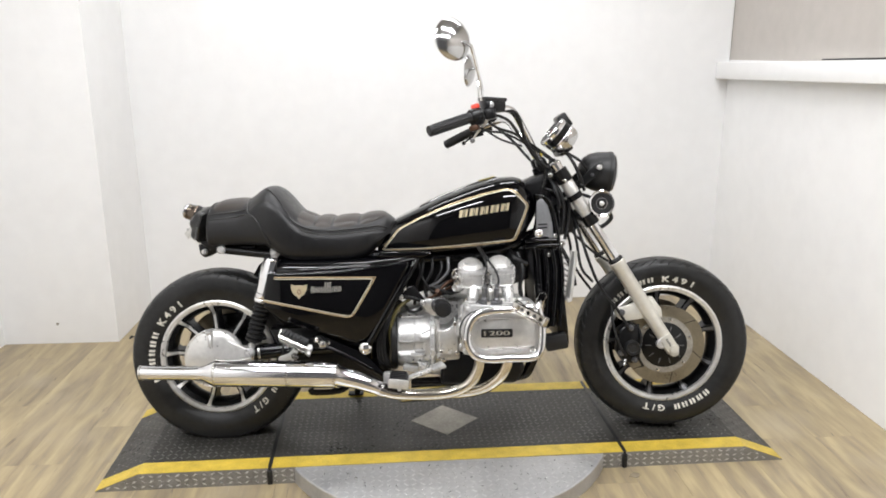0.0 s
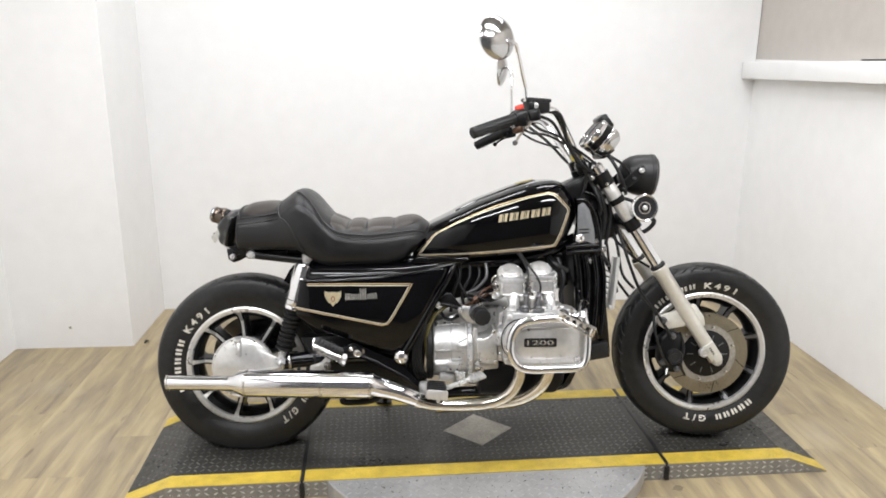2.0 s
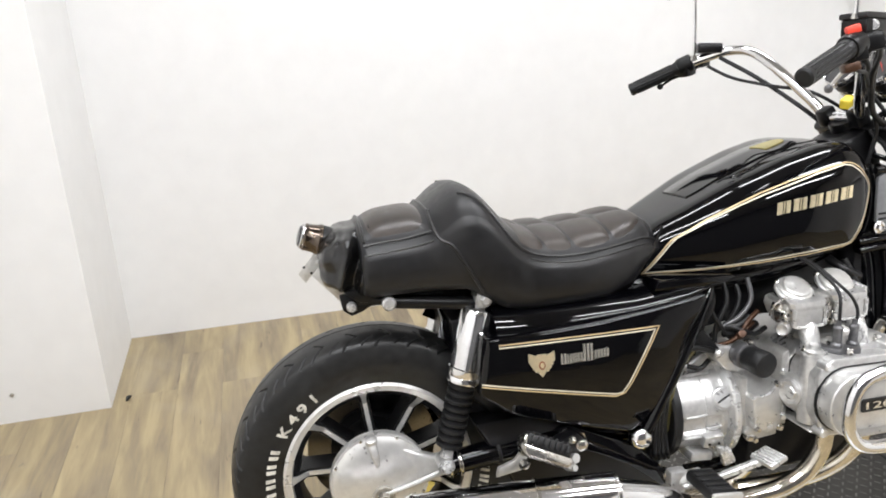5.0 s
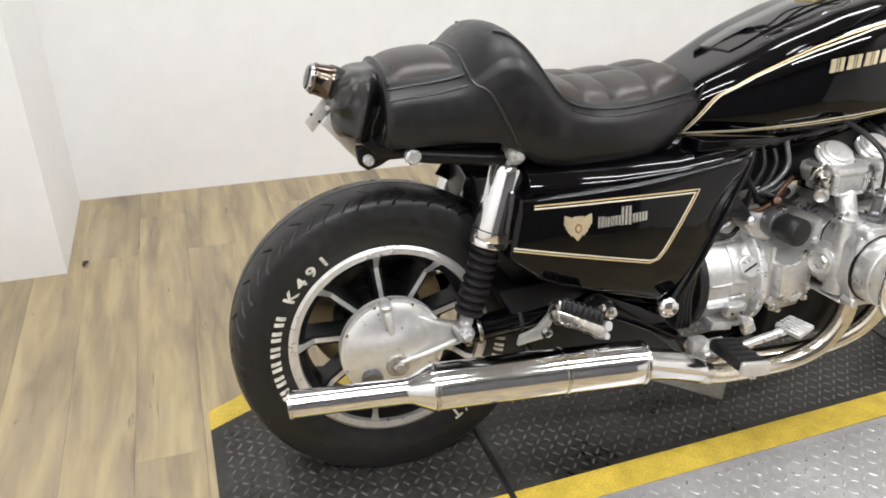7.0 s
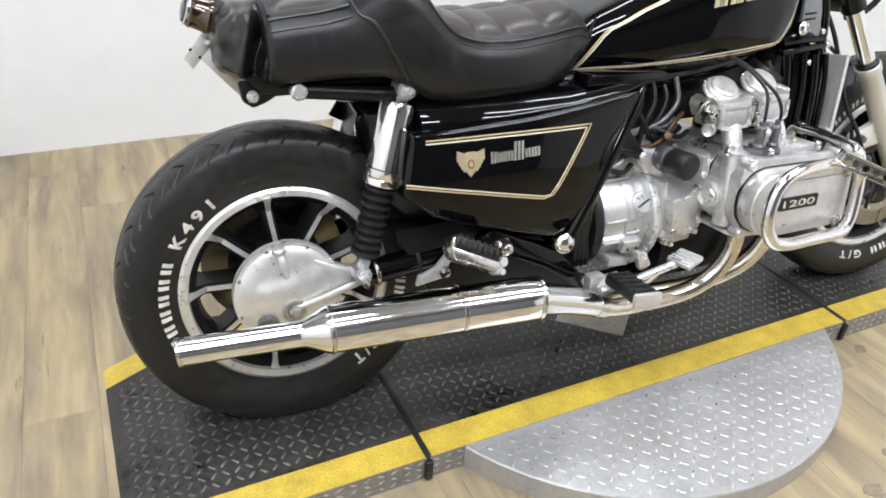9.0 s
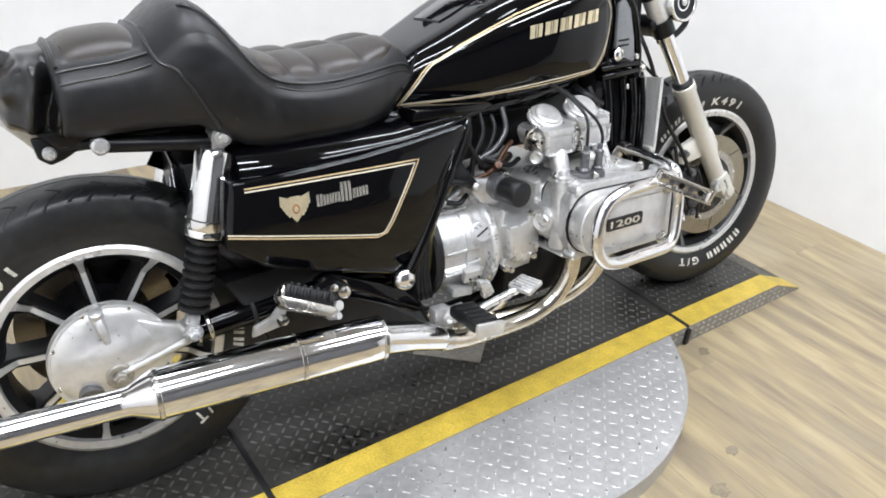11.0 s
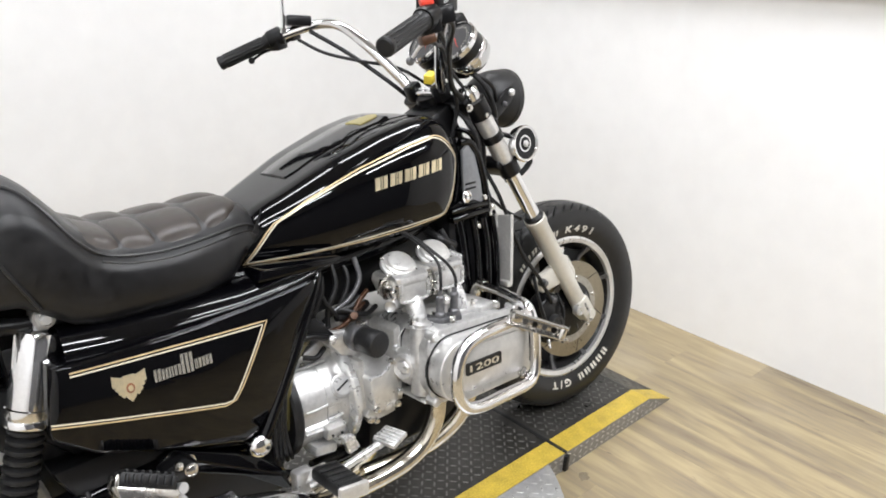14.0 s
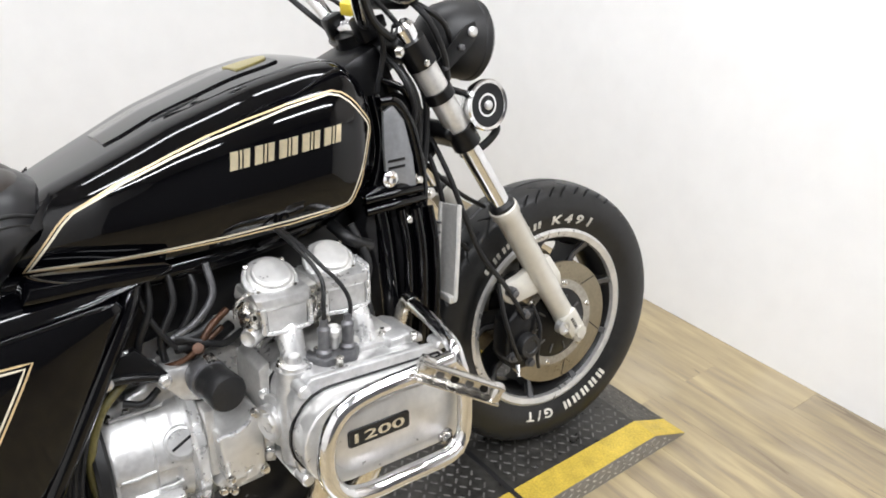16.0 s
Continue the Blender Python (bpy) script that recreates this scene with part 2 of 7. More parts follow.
def tube(bm, pts, r, n=12, per=6, straight=False, closed=False, flat=1.0, up=None):
    """A round (or, with flat, oval) bar along points; r: one radius or one for each point."""
    rs = list(r) if isinstance(r, (list, tuple)) else [r] * len(pts)
    if straight:
        path, rad = [Vector(q) for q in pts], rs
    else:
        path = spline(pts, per)
        rad = [rs[min(len(rs) - 1, int(i / per))] + (rs[min(len(rs) - 1, int(i / per) + 1)] - rs[min(len(rs) - 1, int(i / per))]) * ((i % per) / per) for i in range(len(path))]
        if len(pts) < 3:
            rad = rs
    rings = []
    ref = None
    m = len(path)
    for i, c in enumerate(path):
        if closed:
            d = (path[(i + 1) % m] - path[i - 1]).normalized()
        else:
            d = (path[min(i + 1, m - 1)] - path[max(i - 1, 0)]).normalized()
        if ref is None:
            ref = Vector(up) if up is not None else (Vector((0, 0, 1)) if abs(d.z) < 0.9 else Vector((1, 0, 0)))
        u = d.cross(ref).normalized()
        v = u.cross(d).normalized()
        ref = v
        rings.append([bm.verts.new(c + rad[i] * (math.cos(k * math.tau / n) * u + flat * math.sin(k * math.tau / n) * v)) for k in range(n)])
    for i in range(m if closed else m - 1):
        a, b = rings[i], rings[(i + 1) % m]
        for k in range(n):
            bm.faces.new((a[k], a[(k + 1) % n], b[(k + 1) % n], b[k]))
    if not closed:
        bm.faces.new(rings[0])
        bm.faces.new(rings[-1])
    return bm


def lathe(bm, prof, centre=(0, 0, 0), axis=(0, 1, 0), n=48, cap=True):
    """Revolve (radius, height along axis) about an axis through centre."""
    ax = Vector(axis).normalized()
    u = ax.orthogonal().normalized()
    v = ax.cross(u)
    c = Vector(centre)
    rings = []
    for r, h in prof:
        if r < 1e-6:
            rings.append([bm.verts.new(c + ax * h)])
        else:
            rings.append([bm.verts.new(c + ax * h + r * (math.cos(k * math.tau / n) * u + math.sin(k * math.tau / n) * v)) for k in range(n)])
    for a, b in zip(rings, rings[1:]):
        for k in range(n):
            k2 = (k + 1) % n
            if len(a) == 1 and len(b) == 1:
                continue
            if len(a) == 1:
                bm.faces.new((a[0], b[k2], b[k]))
            elif len(b) == 1:
                bm.faces.new((a[k], a[k2], b[0]))
            else:
                bm.faces.new((a[k], a[k2], b[k2], b[k]))
    if cap:
        for ring in (rings[0], rings[-1]):
            if len(ring) > 2:
                bm.faces.new(ring)
    return bm


def prism(bm, poly, y0, y1, bevel=0.0, seg=2, axis="y"):
    """A plate of the outline poly (x, z), from y0 to y1, with rounded edges (axis z: outline x, y; axis x: outline y, z)."""
    put = {"y": lambda a, b, h: (a, h, b), "z": lambda a, b, h: (a, b, h), "x": lambda a, b, h: (h, a, b)}[axis]
    lo = [bm.verts.new(put(a, b, y0)) for a, b in poly]
    hi = [bm.verts.new(put(a, b, y1)) for a, b in poly]
    n = len(poly)
    fs = [bm.faces.new(lo), bm.faces.new(hi)]
    fs += [bm.faces.new((lo[i], lo[(i + 1) % n], hi[(i + 1) % n], hi[i])) for i in range(n)]
    bmesh.ops.recalc_face_normals(bm, faces=fs)
    if bevel > 0:
        es = list({e for f in fs for e in f.edges})
        bmesh.ops.bevel(bm, geom=es, offset=bevel, segments=seg, affect="EDGES", profile=0.5, clamp_overlap=True)
    return bm


def block(bm, c, size, bevel=0.003, rot=(0, 0, 0), seg=2):
    """A box with rounded edges, centred at c and turned by degrees."""
    t = bmesh.new()
    bmesh.ops.create_cube(t, size=1)
    for v in t.verts:
        v.co = Vector((v.co.x * size[0], v.co.y * size[1], v.co.z * size[2]))
    if bevel > 0:
        bmesh.ops.bevel(t, geom=t.edges[:], offset=bevel, segments=seg, affect="EDGES", profile=0.5, clamp_overlap=True)
    m = pose(*c, *rot)
    return absorb(bm, t, m)


def absorb(bm, t, m=Matrix()):
    """Add the bmesh t, moved by m, to bm."""
    remap = {v: bm.verts.new(m @ v.co) for v in t.verts}
    for f in t.faces:
        bm.faces.new([remap[v] for v in f.verts])
    t.free()
    return bm


def loft(bm, rings, closed=True, caps=True):
    vs = [[bm.verts.new(p) for p in ring] for ring in rings]
    n = len(vs[0])
    for a, b in zip(vs, vs[1:]):
        for k in range(n if closed else n - 1):
            bm.faces.new((a[k], a[(k + 1) % n], b[(k + 1) % n], b[k]))
    if caps and closed:
        bm.faces.new(vs[0])
        bm.faces.new(vs[-1])
    return bm


def table(xs, ys):
    return lambda x: float(np.interp(x, xs, ys))


def bolt(bm, c, axis=(0, -1, 0), r=0.006, h=0.005, n=6):
    return lathe(bm, [(0, 0), (r * 1.5, 0), (r * 1.5, h * 0.25), (r, h * 0.25), (r, h), (r * 0.8, h * 1.1), (0, h * 1.1)], c, axis, n, cap=False)


def glyphs(word, size, heavy=0.0):
    """Mesh of a word in the built-in font, lying in x, y from 0 on."""
    cu = bpy.data.curves.new("word", "FONT")
    cu.offset = heavy
    cu.body, cu.size, cu.extrude, cu.resolution_u = word, size, 0.0, 3
    ob = bpy.data.objects.new("word", cu)
    scene.collection.objects.link(ob)
    me = bpy.data.meshes.new_from_object(ob.evaluated_get(bpy.context.evaluated_depsgraph_get()))
    t = bmesh.new()
    t.from_mesh(me)
    bpy.data.objects.remove(ob)
    bpy.data.curves.remove(cu)
    bpy.data.meshes.remove(me)
    return t


def thing(name, label, category, matrix=Matrix(), group=""):
    ob = new(name)
    ob.matrix_basis = matrix
    return tagged(ob, label, category, group)


# ---- room ----
X_L, X_COL, X_R, Y_COL, Y_B, Y_F = -1.285, -0.735, 2.51, 1.10, 1.63, -3.6
T = 0.12


def wall(name, x0, x1, y0, y1, z0=0.0, z1=ROOM_H, mt=WALL, label="plain white painted wall"):
    bm = bmesh.new()
    block(bm, ((x0 + x1) / 2, (y0 + y1) / 2, (z0 + z1) / 2), (x1 - x0, y1 - y0, z1 - z0), 0.0)
    return tagged(part(name, bm, mt, smooth=False), label, "wall", kind="structure")


wall("wall_north", X_COL, X_R, Y_B, Y_B + T)
wall("wall_east", X_R, X_R + T, Y_F, Y_B + T, 0.0, 1.36)
# Light falls off above the ledge; that shade is put into the colour.
SHADED_WALL = material("shaded_wall_colour", (0.46, 0.43, 0.395), 0.65, var=0.05, scale=1.5)
wall("wall_east_upper", X_R + 0.004, X_R + T, Y_F, Y_B + T, 1.36, ROOM_H, mt=SHADED_WALL, label="wall above the ledge, its dimmer light put into a grey beige colour")
wall("wall_west", X_L - T, X_L, Y_F, Y_COL + 0.0)
wall("wall_pier", X_L - T, X_COL, Y_COL, Y_B + T)
# Unseen wall, added dark so that chrome and black paint reflect less.
wall("wall_south", X_L - T, X_R + T, Y_F - T, Y_F, mt=UNSEEN_DARK, label="unseen wall behind the camera, kept dark grey to darken reflections")
# Unseen ceiling, greyer than the white walls to darken what chrome reflects.
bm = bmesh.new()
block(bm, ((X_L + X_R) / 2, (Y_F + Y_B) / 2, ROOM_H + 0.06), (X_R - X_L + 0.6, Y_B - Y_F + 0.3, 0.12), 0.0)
tagged(part("ceiling", bm, CEIL, smooth=False), "unseen ceiling, greyed to darken reflections", "ceiling", kind="structure")

# ledge along the east wall
bm = bmesh.new()
block(bm, ((2.435 + X_R + 0.1) / 2, 0.0, 0.0), (X_R + 0.1 - 2.435, 3.1, 0.088), 0.004)
tagged(part("wall_ledge", bm, WALL, matrix=pose(0, 0.075, 1.332, -1.1, 0, 0)), "white painted ledge along the wall", "ledge", kind="structure")
bm = bmesh.new()
block(bm, (2.452, 0.22, 0.0475), (0.03, 0.62, 0.007), 0.002)
tagged(part("cable_cover", bm, PLASTIC, matrix=pose(0, 0.075, 1.332, -1.1, 0, 0)), "flat black strip lying on the white ledge", "strip")

for lx, ly, lw in LAMPS:
    fx = thing("ceiling_light", "white strip light fixed to the ceiling", "ceiling light", pose(lx, ly, ROOM_H), "strip lights on the ceiling")
    bm = bmesh.new()
    block(bm, (0, 0, -0.025), (1.32, 0.2, 0.05), 0.006)
    part("housing", bm, CEIL, fx)
    bm = bmesh.new()
    block(bm, (0, 0, -0.06), (1.26, 0.15, 0.02), 0.004)
    part("diffuser", bm, LAMP_GLOW, fx)

# dark scrap by the pier's foot and a scuff mark
bm = bmesh.new()
tube(bm, [(-0.005, -0.012, 0.006), (0, 0.0, 0.011), (0.006, 0.014, 0.006)], [0.004, 0.007, 0.003], 8)
tagged(part("rubber_stop", bm, PLASTIC, matrix=pose(-0.685, 1.135, 0)), "small dark rubber scrap on the wooden floor", "scrap")

bm = bmesh.new()
lathe(bm, [(0.007, 0.0), (0.006, 0.004), (0.002, 0.005), (0, 0.005)], (0, 0, 0), (0, -1, 0), 14, cap=False)
tagged(part("wall_screw", bm, WORN_STEEL, matrix=pose(-1.021, Y_COL, 0.102)), "small dull screw head in the white wall", "screw")
RESIDUE = material("tape_residue", (0.235, 0.195, 0.135), 0.24, var=0.25, scale=30)
random.seed(5)
for fx_, fy_, fr_ in ((1.20, -0.548, 0.020), (1.075, -0.612, 0.026), (1.452, -0.262, 0.020)):
    bm = bmesh.new()
    ring = [(fx_ + fr_ * random.uniform(0.6, 1.2) * math.cos(k * math.tau / 14), fy_ + fr_ * random.uniform(0.5, 0.9) * math.sin(k * math.tau / 14)) for k in range(14)]
    prism(bm, ring, 0.0002, 0.0009, 0.0, axis="z")
    tagged(part("tape_residue", bm, RESIDUE, smooth=False), "thin grey patch of old tape residue on the floor", "residue", "patches of tape residue")

# ---- turntable platform ----
H = 0.06
plat = thing("motorcycle_turntable", "tread plate display turntable with yellow painted edges", "turntable", pose(0.823, 0.065, 0, 0, 0, 1.0))


def lug_field(name, inside, z_at, mt, pitch=0.0285, parent=None, x0=-1.2, x1=1.2, y0=-0.7, y1=0.7, length=0.0115, width=0.0032, high=0.0016):
    verts, faces = [], []
    nx, ny = int((x1 - x0) / pitch), int((y1 - y0) / pitch)
    for i in range(nx):
        for j in range(ny):
            x, y = x0 + (i + 0.5) * pitch, y0 + (j + 0.5) * pitch
            if not inside(x, y):
                continue
            a = math.radians(45 if (i + j) % 2 else -45)
            c, s = math.cos(a), math.sin(a)
            k = len(verts)
            for u, v, w in ((-length, 0, 0), (-length * 0.6, -width, 0), (length * 0.6, -width, 0), (length, 0, 0), (length * 0.6, width, 0), (-length * 0.6, width, 0), (-length * 0.55, 0, high), (length * 0.55, 0, high)):
                px, py = x + u * c - v * s, y + u * s + v * c
                verts.append((px, py, z_at(px) + w - 0.0002))
            faces += [(k, k + 1, k + 6), (k + 1, k + 2, k + 7, k + 6), (k + 2, k + 3, k + 7), (k + 3, k + 4, k + 7), (k + 4, k + 5, k + 6, k + 7), (k + 5, k, k + 6)]
    me = bpy.data.meshes.new(name)
    me.from_pydata(verts, [], faces)
    for p in me.polygons:
        p.use_smooth = True
    me.materials.append(mt)
    ob = new(name, me)
    ob.parent = parent
    return tagged(ob, kind="stuff")


HY, YI, XG0, XG1, XE, XT = 0.285, 0.218, -0.61, 0.603, 1.035, 1.178


def ramp_z(x):
    return H if abs(x) < XE else max(0.004, H - (abs(x) - XE) * (H - 0.004) / (XT - XE))


def slab(name, xs, ya, yb, mt, parent, drop=0.0, thick=None):
    """A plate following the ramp along x between ya and yb (numbers or functions of x), down to the floor or by thick."""
    bm = bmesh.new()
    fa = ya if callable(ya) else (lambda x: ya)
    fb = yb if callable(yb) else (lambda x: yb)
    top = [[bm.verts.new((x, f(x), ramp_z(x) - drop)) for f in (fa, fb)] for x in xs]
    bot = [[bm.verts.new((x, f(x), 0.0 if thick is None else ramp_z(x) - drop - thick)) for f in (fa, fb)] for x in xs]
    for i in range(len(xs) - 1):
        bm.faces.new((top[i][0], top[i + 1][0], top[i + 1][1], top[i][1]))
        bm.faces.new((bot[i][0], bot[i][1], bot[i + 1][1], bot[i + 1][0]))
        bm.faces.new((top[i][0], bot[i][0], bot[i + 1][0], top[i + 1][0]))
        bm.faces.new((top[i][1], top[i + 1][1], bot[i + 1][1], bot[i][1]))
    bm.faces.new((top[0][0], top[0][1], bot[0][1], bot[0][0]))
    bm.faces.new((top[-1][1], top[-1][0], bot[-1][0], bot[-1][1]))
    return part(name, bm, mt, parent, smooth=False)


# revolving disc under the middle plate
bm = bmesh.new()
lathe(bm, [(0, 0.0), (0.6, 0.0), (0.6, H - 0.006), (0.597, H - 0.003), (0, H - 0.003)], (0, 0, 0), (0, 0, 1), 128, cap=False)
bmesh.ops.bisect_plane(bm, geom=bm.verts[:] + bm.edges[:] + bm.faces[:], plane_co=(0, HY - 0.02, 0), plane_no=(0, 1, 0), clear_outer=True)
disc = part("revolving_disc", bm, TREAD_STEEL, plat, "round bright tread plate disc")
lug_field("tread_relief", lambda x, y: y < -HY - 0.008 and x * x + y * y < 0.588 ** 2, lambda x: H - 0.003, LUG_BRIGHT, 0.027, disc, length=0.0115, width=0.0030, high=0.0018)
for k, (xa, xb, nm) in enumerate(((XG0 + 0.004, XG1 - 0.004, "middle_plate"), (-XT, XG0 - 0.004, "rear_ramp_plate"), (XG1 + 0.004, XT, "front_ramp_plate"))):
    xs = sorted({xa, xb, *[v for v in (-XE, XE) if xa < v < xb]})
    body = slab(nm, xs, -HY, HY, EDGE_STEEL, plat, drop=0.0015)
    slab("tread_surface", xs, -YI, YI, TREAD_DARK, body, thick=0.003)
    slab("yellow_edge", xs, -HY + 0.001, -YI, TREAD_YELLOW, body, thick=0.003, drop=-0.0004)
    slab("yellow_edge", xs, YI, HY - 0.001, TREAD_YELLOW, body, thick=0.003, drop=-0.0004)

    def dia(x, y):
        return abs(x) / 0.128 + abs(y) / 0.118 < 1
    lug_field("tread_relief", lambda x, y: xa + 0.012 < x < xb - 0.012 and abs(y) < YI - 0.01 and not dia(x, y), ramp_z, LUG_WORN, 0.0225, parent=body, high=0.0019, length=0.0098, width=0.0028)
    lug_field("tread_relief", lambda x, y: xa + 0.012 < x < xb - 0.012 and YI + 0.008 < abs(y) < HY - 0.008, lambda x: ramp_z(x) + 0.0004, TREAD_YELLOW, parent=body)
    # lugs on the upright front edge
    bm = bmesh.new()
    n = int((xb - xa) / 0.027)
    for i in range(n):
        x = xa + (i + 0.5) * (xb - xa) / n
        for row, z in ((0, 0.012), (1, 0.030), (0, 0.048)):
            if z + 0.008 < ramp_z(x) and abs(x) > 0.0:
                a = math.radians(28 if (i + row) % 2 else -28)
                c, s = 0.010 * math.cos(a), 0.010 * math.sin(a)
                p = [(x - c, -HY - 0.0002, z - s), (x + 0.003 * math.sin(a), -HY - 0.0002, z - 0.003), (x + c, -HY - 0.0002, z + s), (x - 0.003 * math.sin(a), -HY - 0.0002, z + 0.003)]
                vs = [bm.verts.new(q) for q in p] + [bm.verts.new((x, -HY - 0.0018, z))]
                for q in range(4):
                    bm.faces.new((vs[q], vs[(q + 1) % 4], vs[4]))
    tagged(part("edge_relief", bm, LUG_BRIGHT, body), kind="stuff")
bm = bmesh.new()
prism(bm, [(-0.126, 0), (0, -0.116), (0.126, 0), (0, 0.116)], H - 0.002, H + 0.0012, 0.0, axis="z")
part("diamond_inlay", bm, WORN_STEEL, plat, "worn bare steel diamond inlay", smooth=False)
for x in (XG0, XG1):
    bm = bmesh.new()
    block(bm, (x, 0, 0.031), (0.0135, 2 * HY - 0.002, 0.062), 0.0015)
    part("joint_strip", bm, PLASTIC, plat)
for x in (XG0, XG1):
    bm = bmesh.new()
    block(bm, (x, -HY - 0.004, 0.028), (0.016, 0.012, 0.05), 0.003)
    part("joint_clip", bm, PLASTIC, plat)
# ---- motorcycle, leaning on its side stand ----
LEAN, BYAW, BY0 = 9.0, -2.1, 0.045
BIKE = pose(0, BY0, H, 0, 0, BYAW) @ pose(0, 0, 0, -LEAN)
bike = thing("motorcycle", "black and chrome touring motorcycle standing on a tread plate turntable", "motorcycle", BIKE)
TO_GROUND = BIKE.copy()


def squash(bm, m):
    """Flatten rubber where it would sink below the plate."""
    full = TO_GROUND @ m
    inv = full.inverted()
    for v in bm.verts:
        w = full @ v.co
        if w.z < H + 0.0015:
            w.z = H + 0.0015
            v.co = inv @ w


def wheel(name, x, z, steer, rim_r, tyre_r, half, words):
    m = pose(x, 0, z, 0, 0, steer)
    hub = new(name)
    hub.parent = bike
    hub.matrix_basis = m
    # tyre: section, then grooves pressed into the tread
    prof_r = [rim_r - 0.006, rim_r + 0.004, rim_r + 0.028, rim_r + 0.05, tyre_r - 0.024, tyre_r - 0.012, tyre_r - 0.004, tyre_r]
    prof_y = [half * 0.76, half * 0.82, half * 0.965, half, half * 0.93, half * 0.80, half * 0.5, 0.0]
    side = table(prof_r[:5], prof_y[:5])
    pts = spline([(r, y, 0) for r, y in zip(prof_r, prof_y)], 8)
    tread = [i for i, p in enumerate(pts) if p.x > tyre_r - 0.023]
    crown = [pts[i].lerp(pts[i + 1], k / 2) for i in tread[:-1] for k in range(2)] + [pts[-1]]
    pts = pts[:tread[0]] + crown
    sec = [(p.x, -p.y) for p in pts] + [(p.x, p.y) for p in pts[-2::-1]]
    na = 1190
    bm = bmesh.new()
    rings = []
    pitch = math.tau / 27
    for i in range(na):
        a = i * math.tau / na
        ring = []
        for r, y in sec:
            rr = r
            if r > tyre_r - 0.023:
                u = abs(y) / half
                ph = (a / pitch + (0 if y < 0 else 0.5)) % 1.0
                off = 1.0
                if 0.34 < u < 0.92:
                    bend = 1.5 * (u - 0.60) if u > 0.60 else 1.1 * (0.60 - u)
                    off = abs((ph - bend - 0.1 + 0.5) % 1.0 - 0.5)
                if 0.66 < u < 0.90:
                    off = min(off, abs((ph - 1.5 * (u - 0.60) - 0.55 + 0.5) % 1.0 - 0.5))
                off = min(off * pitch * tyre_r, abs(y) + 0.0002)
                rr -= 0.0075 * min(1.0, max(0.0, (0.0027 - off) / 0.0014))
            ring.append(bm.verts.new((rr * math.cos(a), y, rr * math.sin(a))))
        rings.append(ring)
    for i in range(na):
        p, q = rings[i], rings[(i + 1) % na]
        for k in range(len(sec) - 1):
            bm.faces.new((p[k], p[k + 1], q[k + 1], q[k]))
    squash(bm, m)
    tyre = part("tyre", bm, RUBBER, hub, "black rubber tyre with raised white lettering")
    # raised white marks round the sidewall
    lo = rim_r + 0.0145
    for word, a0, a1, high, lettered in words:
        step = (a1 - a0) / len(word)
        bm = bmesh.new()
        for i, ch in enumerate(word):
            mid = math.radians(a0 + step * (i + 0.5))
            if ch == " ":
                continue
            wide = abs(math.radians(step)) * (lo + high / 2) * 0.8
            if lettered:
                t = glyphs(ch, 1.0, 0.034)
                xs = [v.co.x for v in t.verts]
                ys = [v.co.y for v in t.verts]
                h0 = max(max(ys), 0.68)
                for v in t.verts:
                    v.co.x, v.co.y = (v.co.x - (max(xs) + min(xs)) / 2) / 0.62 * wide, v.co.y / h0 * high
            else:
                t = bmesh.new()
                for xa, xb in ((-0.42, -0.10), (0.10, 0.42)):
                    b = [t.verts.new(q) for q in ((xa * wide, 0.06 * high, 0), (xb * wide, 0.06 * high, 0), (xb * wide, 0.94 * high, 0), (xa * wide, 0.94 * high, 0))]
                    t.faces.new(b)
            for cut in (0.2, 0.4, 0.6, 0.8):
                bmesh.ops.bisect_plane(t, geom=t.verts[:] + t.edges[:] + t.faces[:], plane_co=(0, cut * high, 0), plane_no=(0, 1, 0))
            for v in t.verts:
                r = lo + v.co.y
                a = mid - v.co.x / (lo + high / 2)
                v.co = Vector((r * math.cos(a), -side(r) - 0.0016, r * math.sin(a)))
            absorb(bm, t)
        squash(bm, m)
        part("lettering", bm, WHITE_LETTER, tyre, "raised white sidewall lettering")
    # rim: polished lip, black well
    bm = bmesh.new()
    hw = half * 0.80
    lathe(bm, [(rim_r - 0.021, -hw + 0.010), (rim_r - 0.018, -hw - 0.001), (rim_r - 0.006, -hw - 0.004), (rim_r, -hw - 0.001), (rim_r, hw + 0.001), (rim_r - 0.006, hw + 0.004), (rim_r - 0.018, hw + 0.001), (rim_r - 0.021, hw - 0.010)], (0, 0, 0), (0, 1, 0), 96, cap=False)
    rim = part("rim", bm, ALU_SATIN, hub, "black cast rim with a polished lip")
    bm = bmesh.new()
    lathe(bm, [(rim_r - 0.0205, -hw + 0.008), (rim_r - 0.034, -hw + 0.022), (rim_r - 0.040, 0.0), (rim_r - 0.034, hw - 0.022), (rim_r - 0.0205, hw - 0.008)], (0, 0, 0), (0, 1, 0), 96, cap=False)
    part("rim_well", bm, RIM_BLACK, rim)
    for k in range(9):
        a = math.radians(97 + 40 * k)
        web = bmesh.new()
        loft(web, [[(r, -yy, -w), (r, -yy, w), (r, yy, w * 1.3), (r, yy, -w * 1.3)] for r, yy, w in ((0.05, 0.030, 0.015), (0.09, 0.026, 0.0105), (rim_r - 0.05, 0.026, 0.010), (rim_r - 0.026, hw - 0.012, 0.015))])
        turn = Matrix.Rotation(-a, 4, "Y")
        spoke = part("spoke", web, RIM_BLACK, hub, matrix=turn)
        face = bmesh.new()
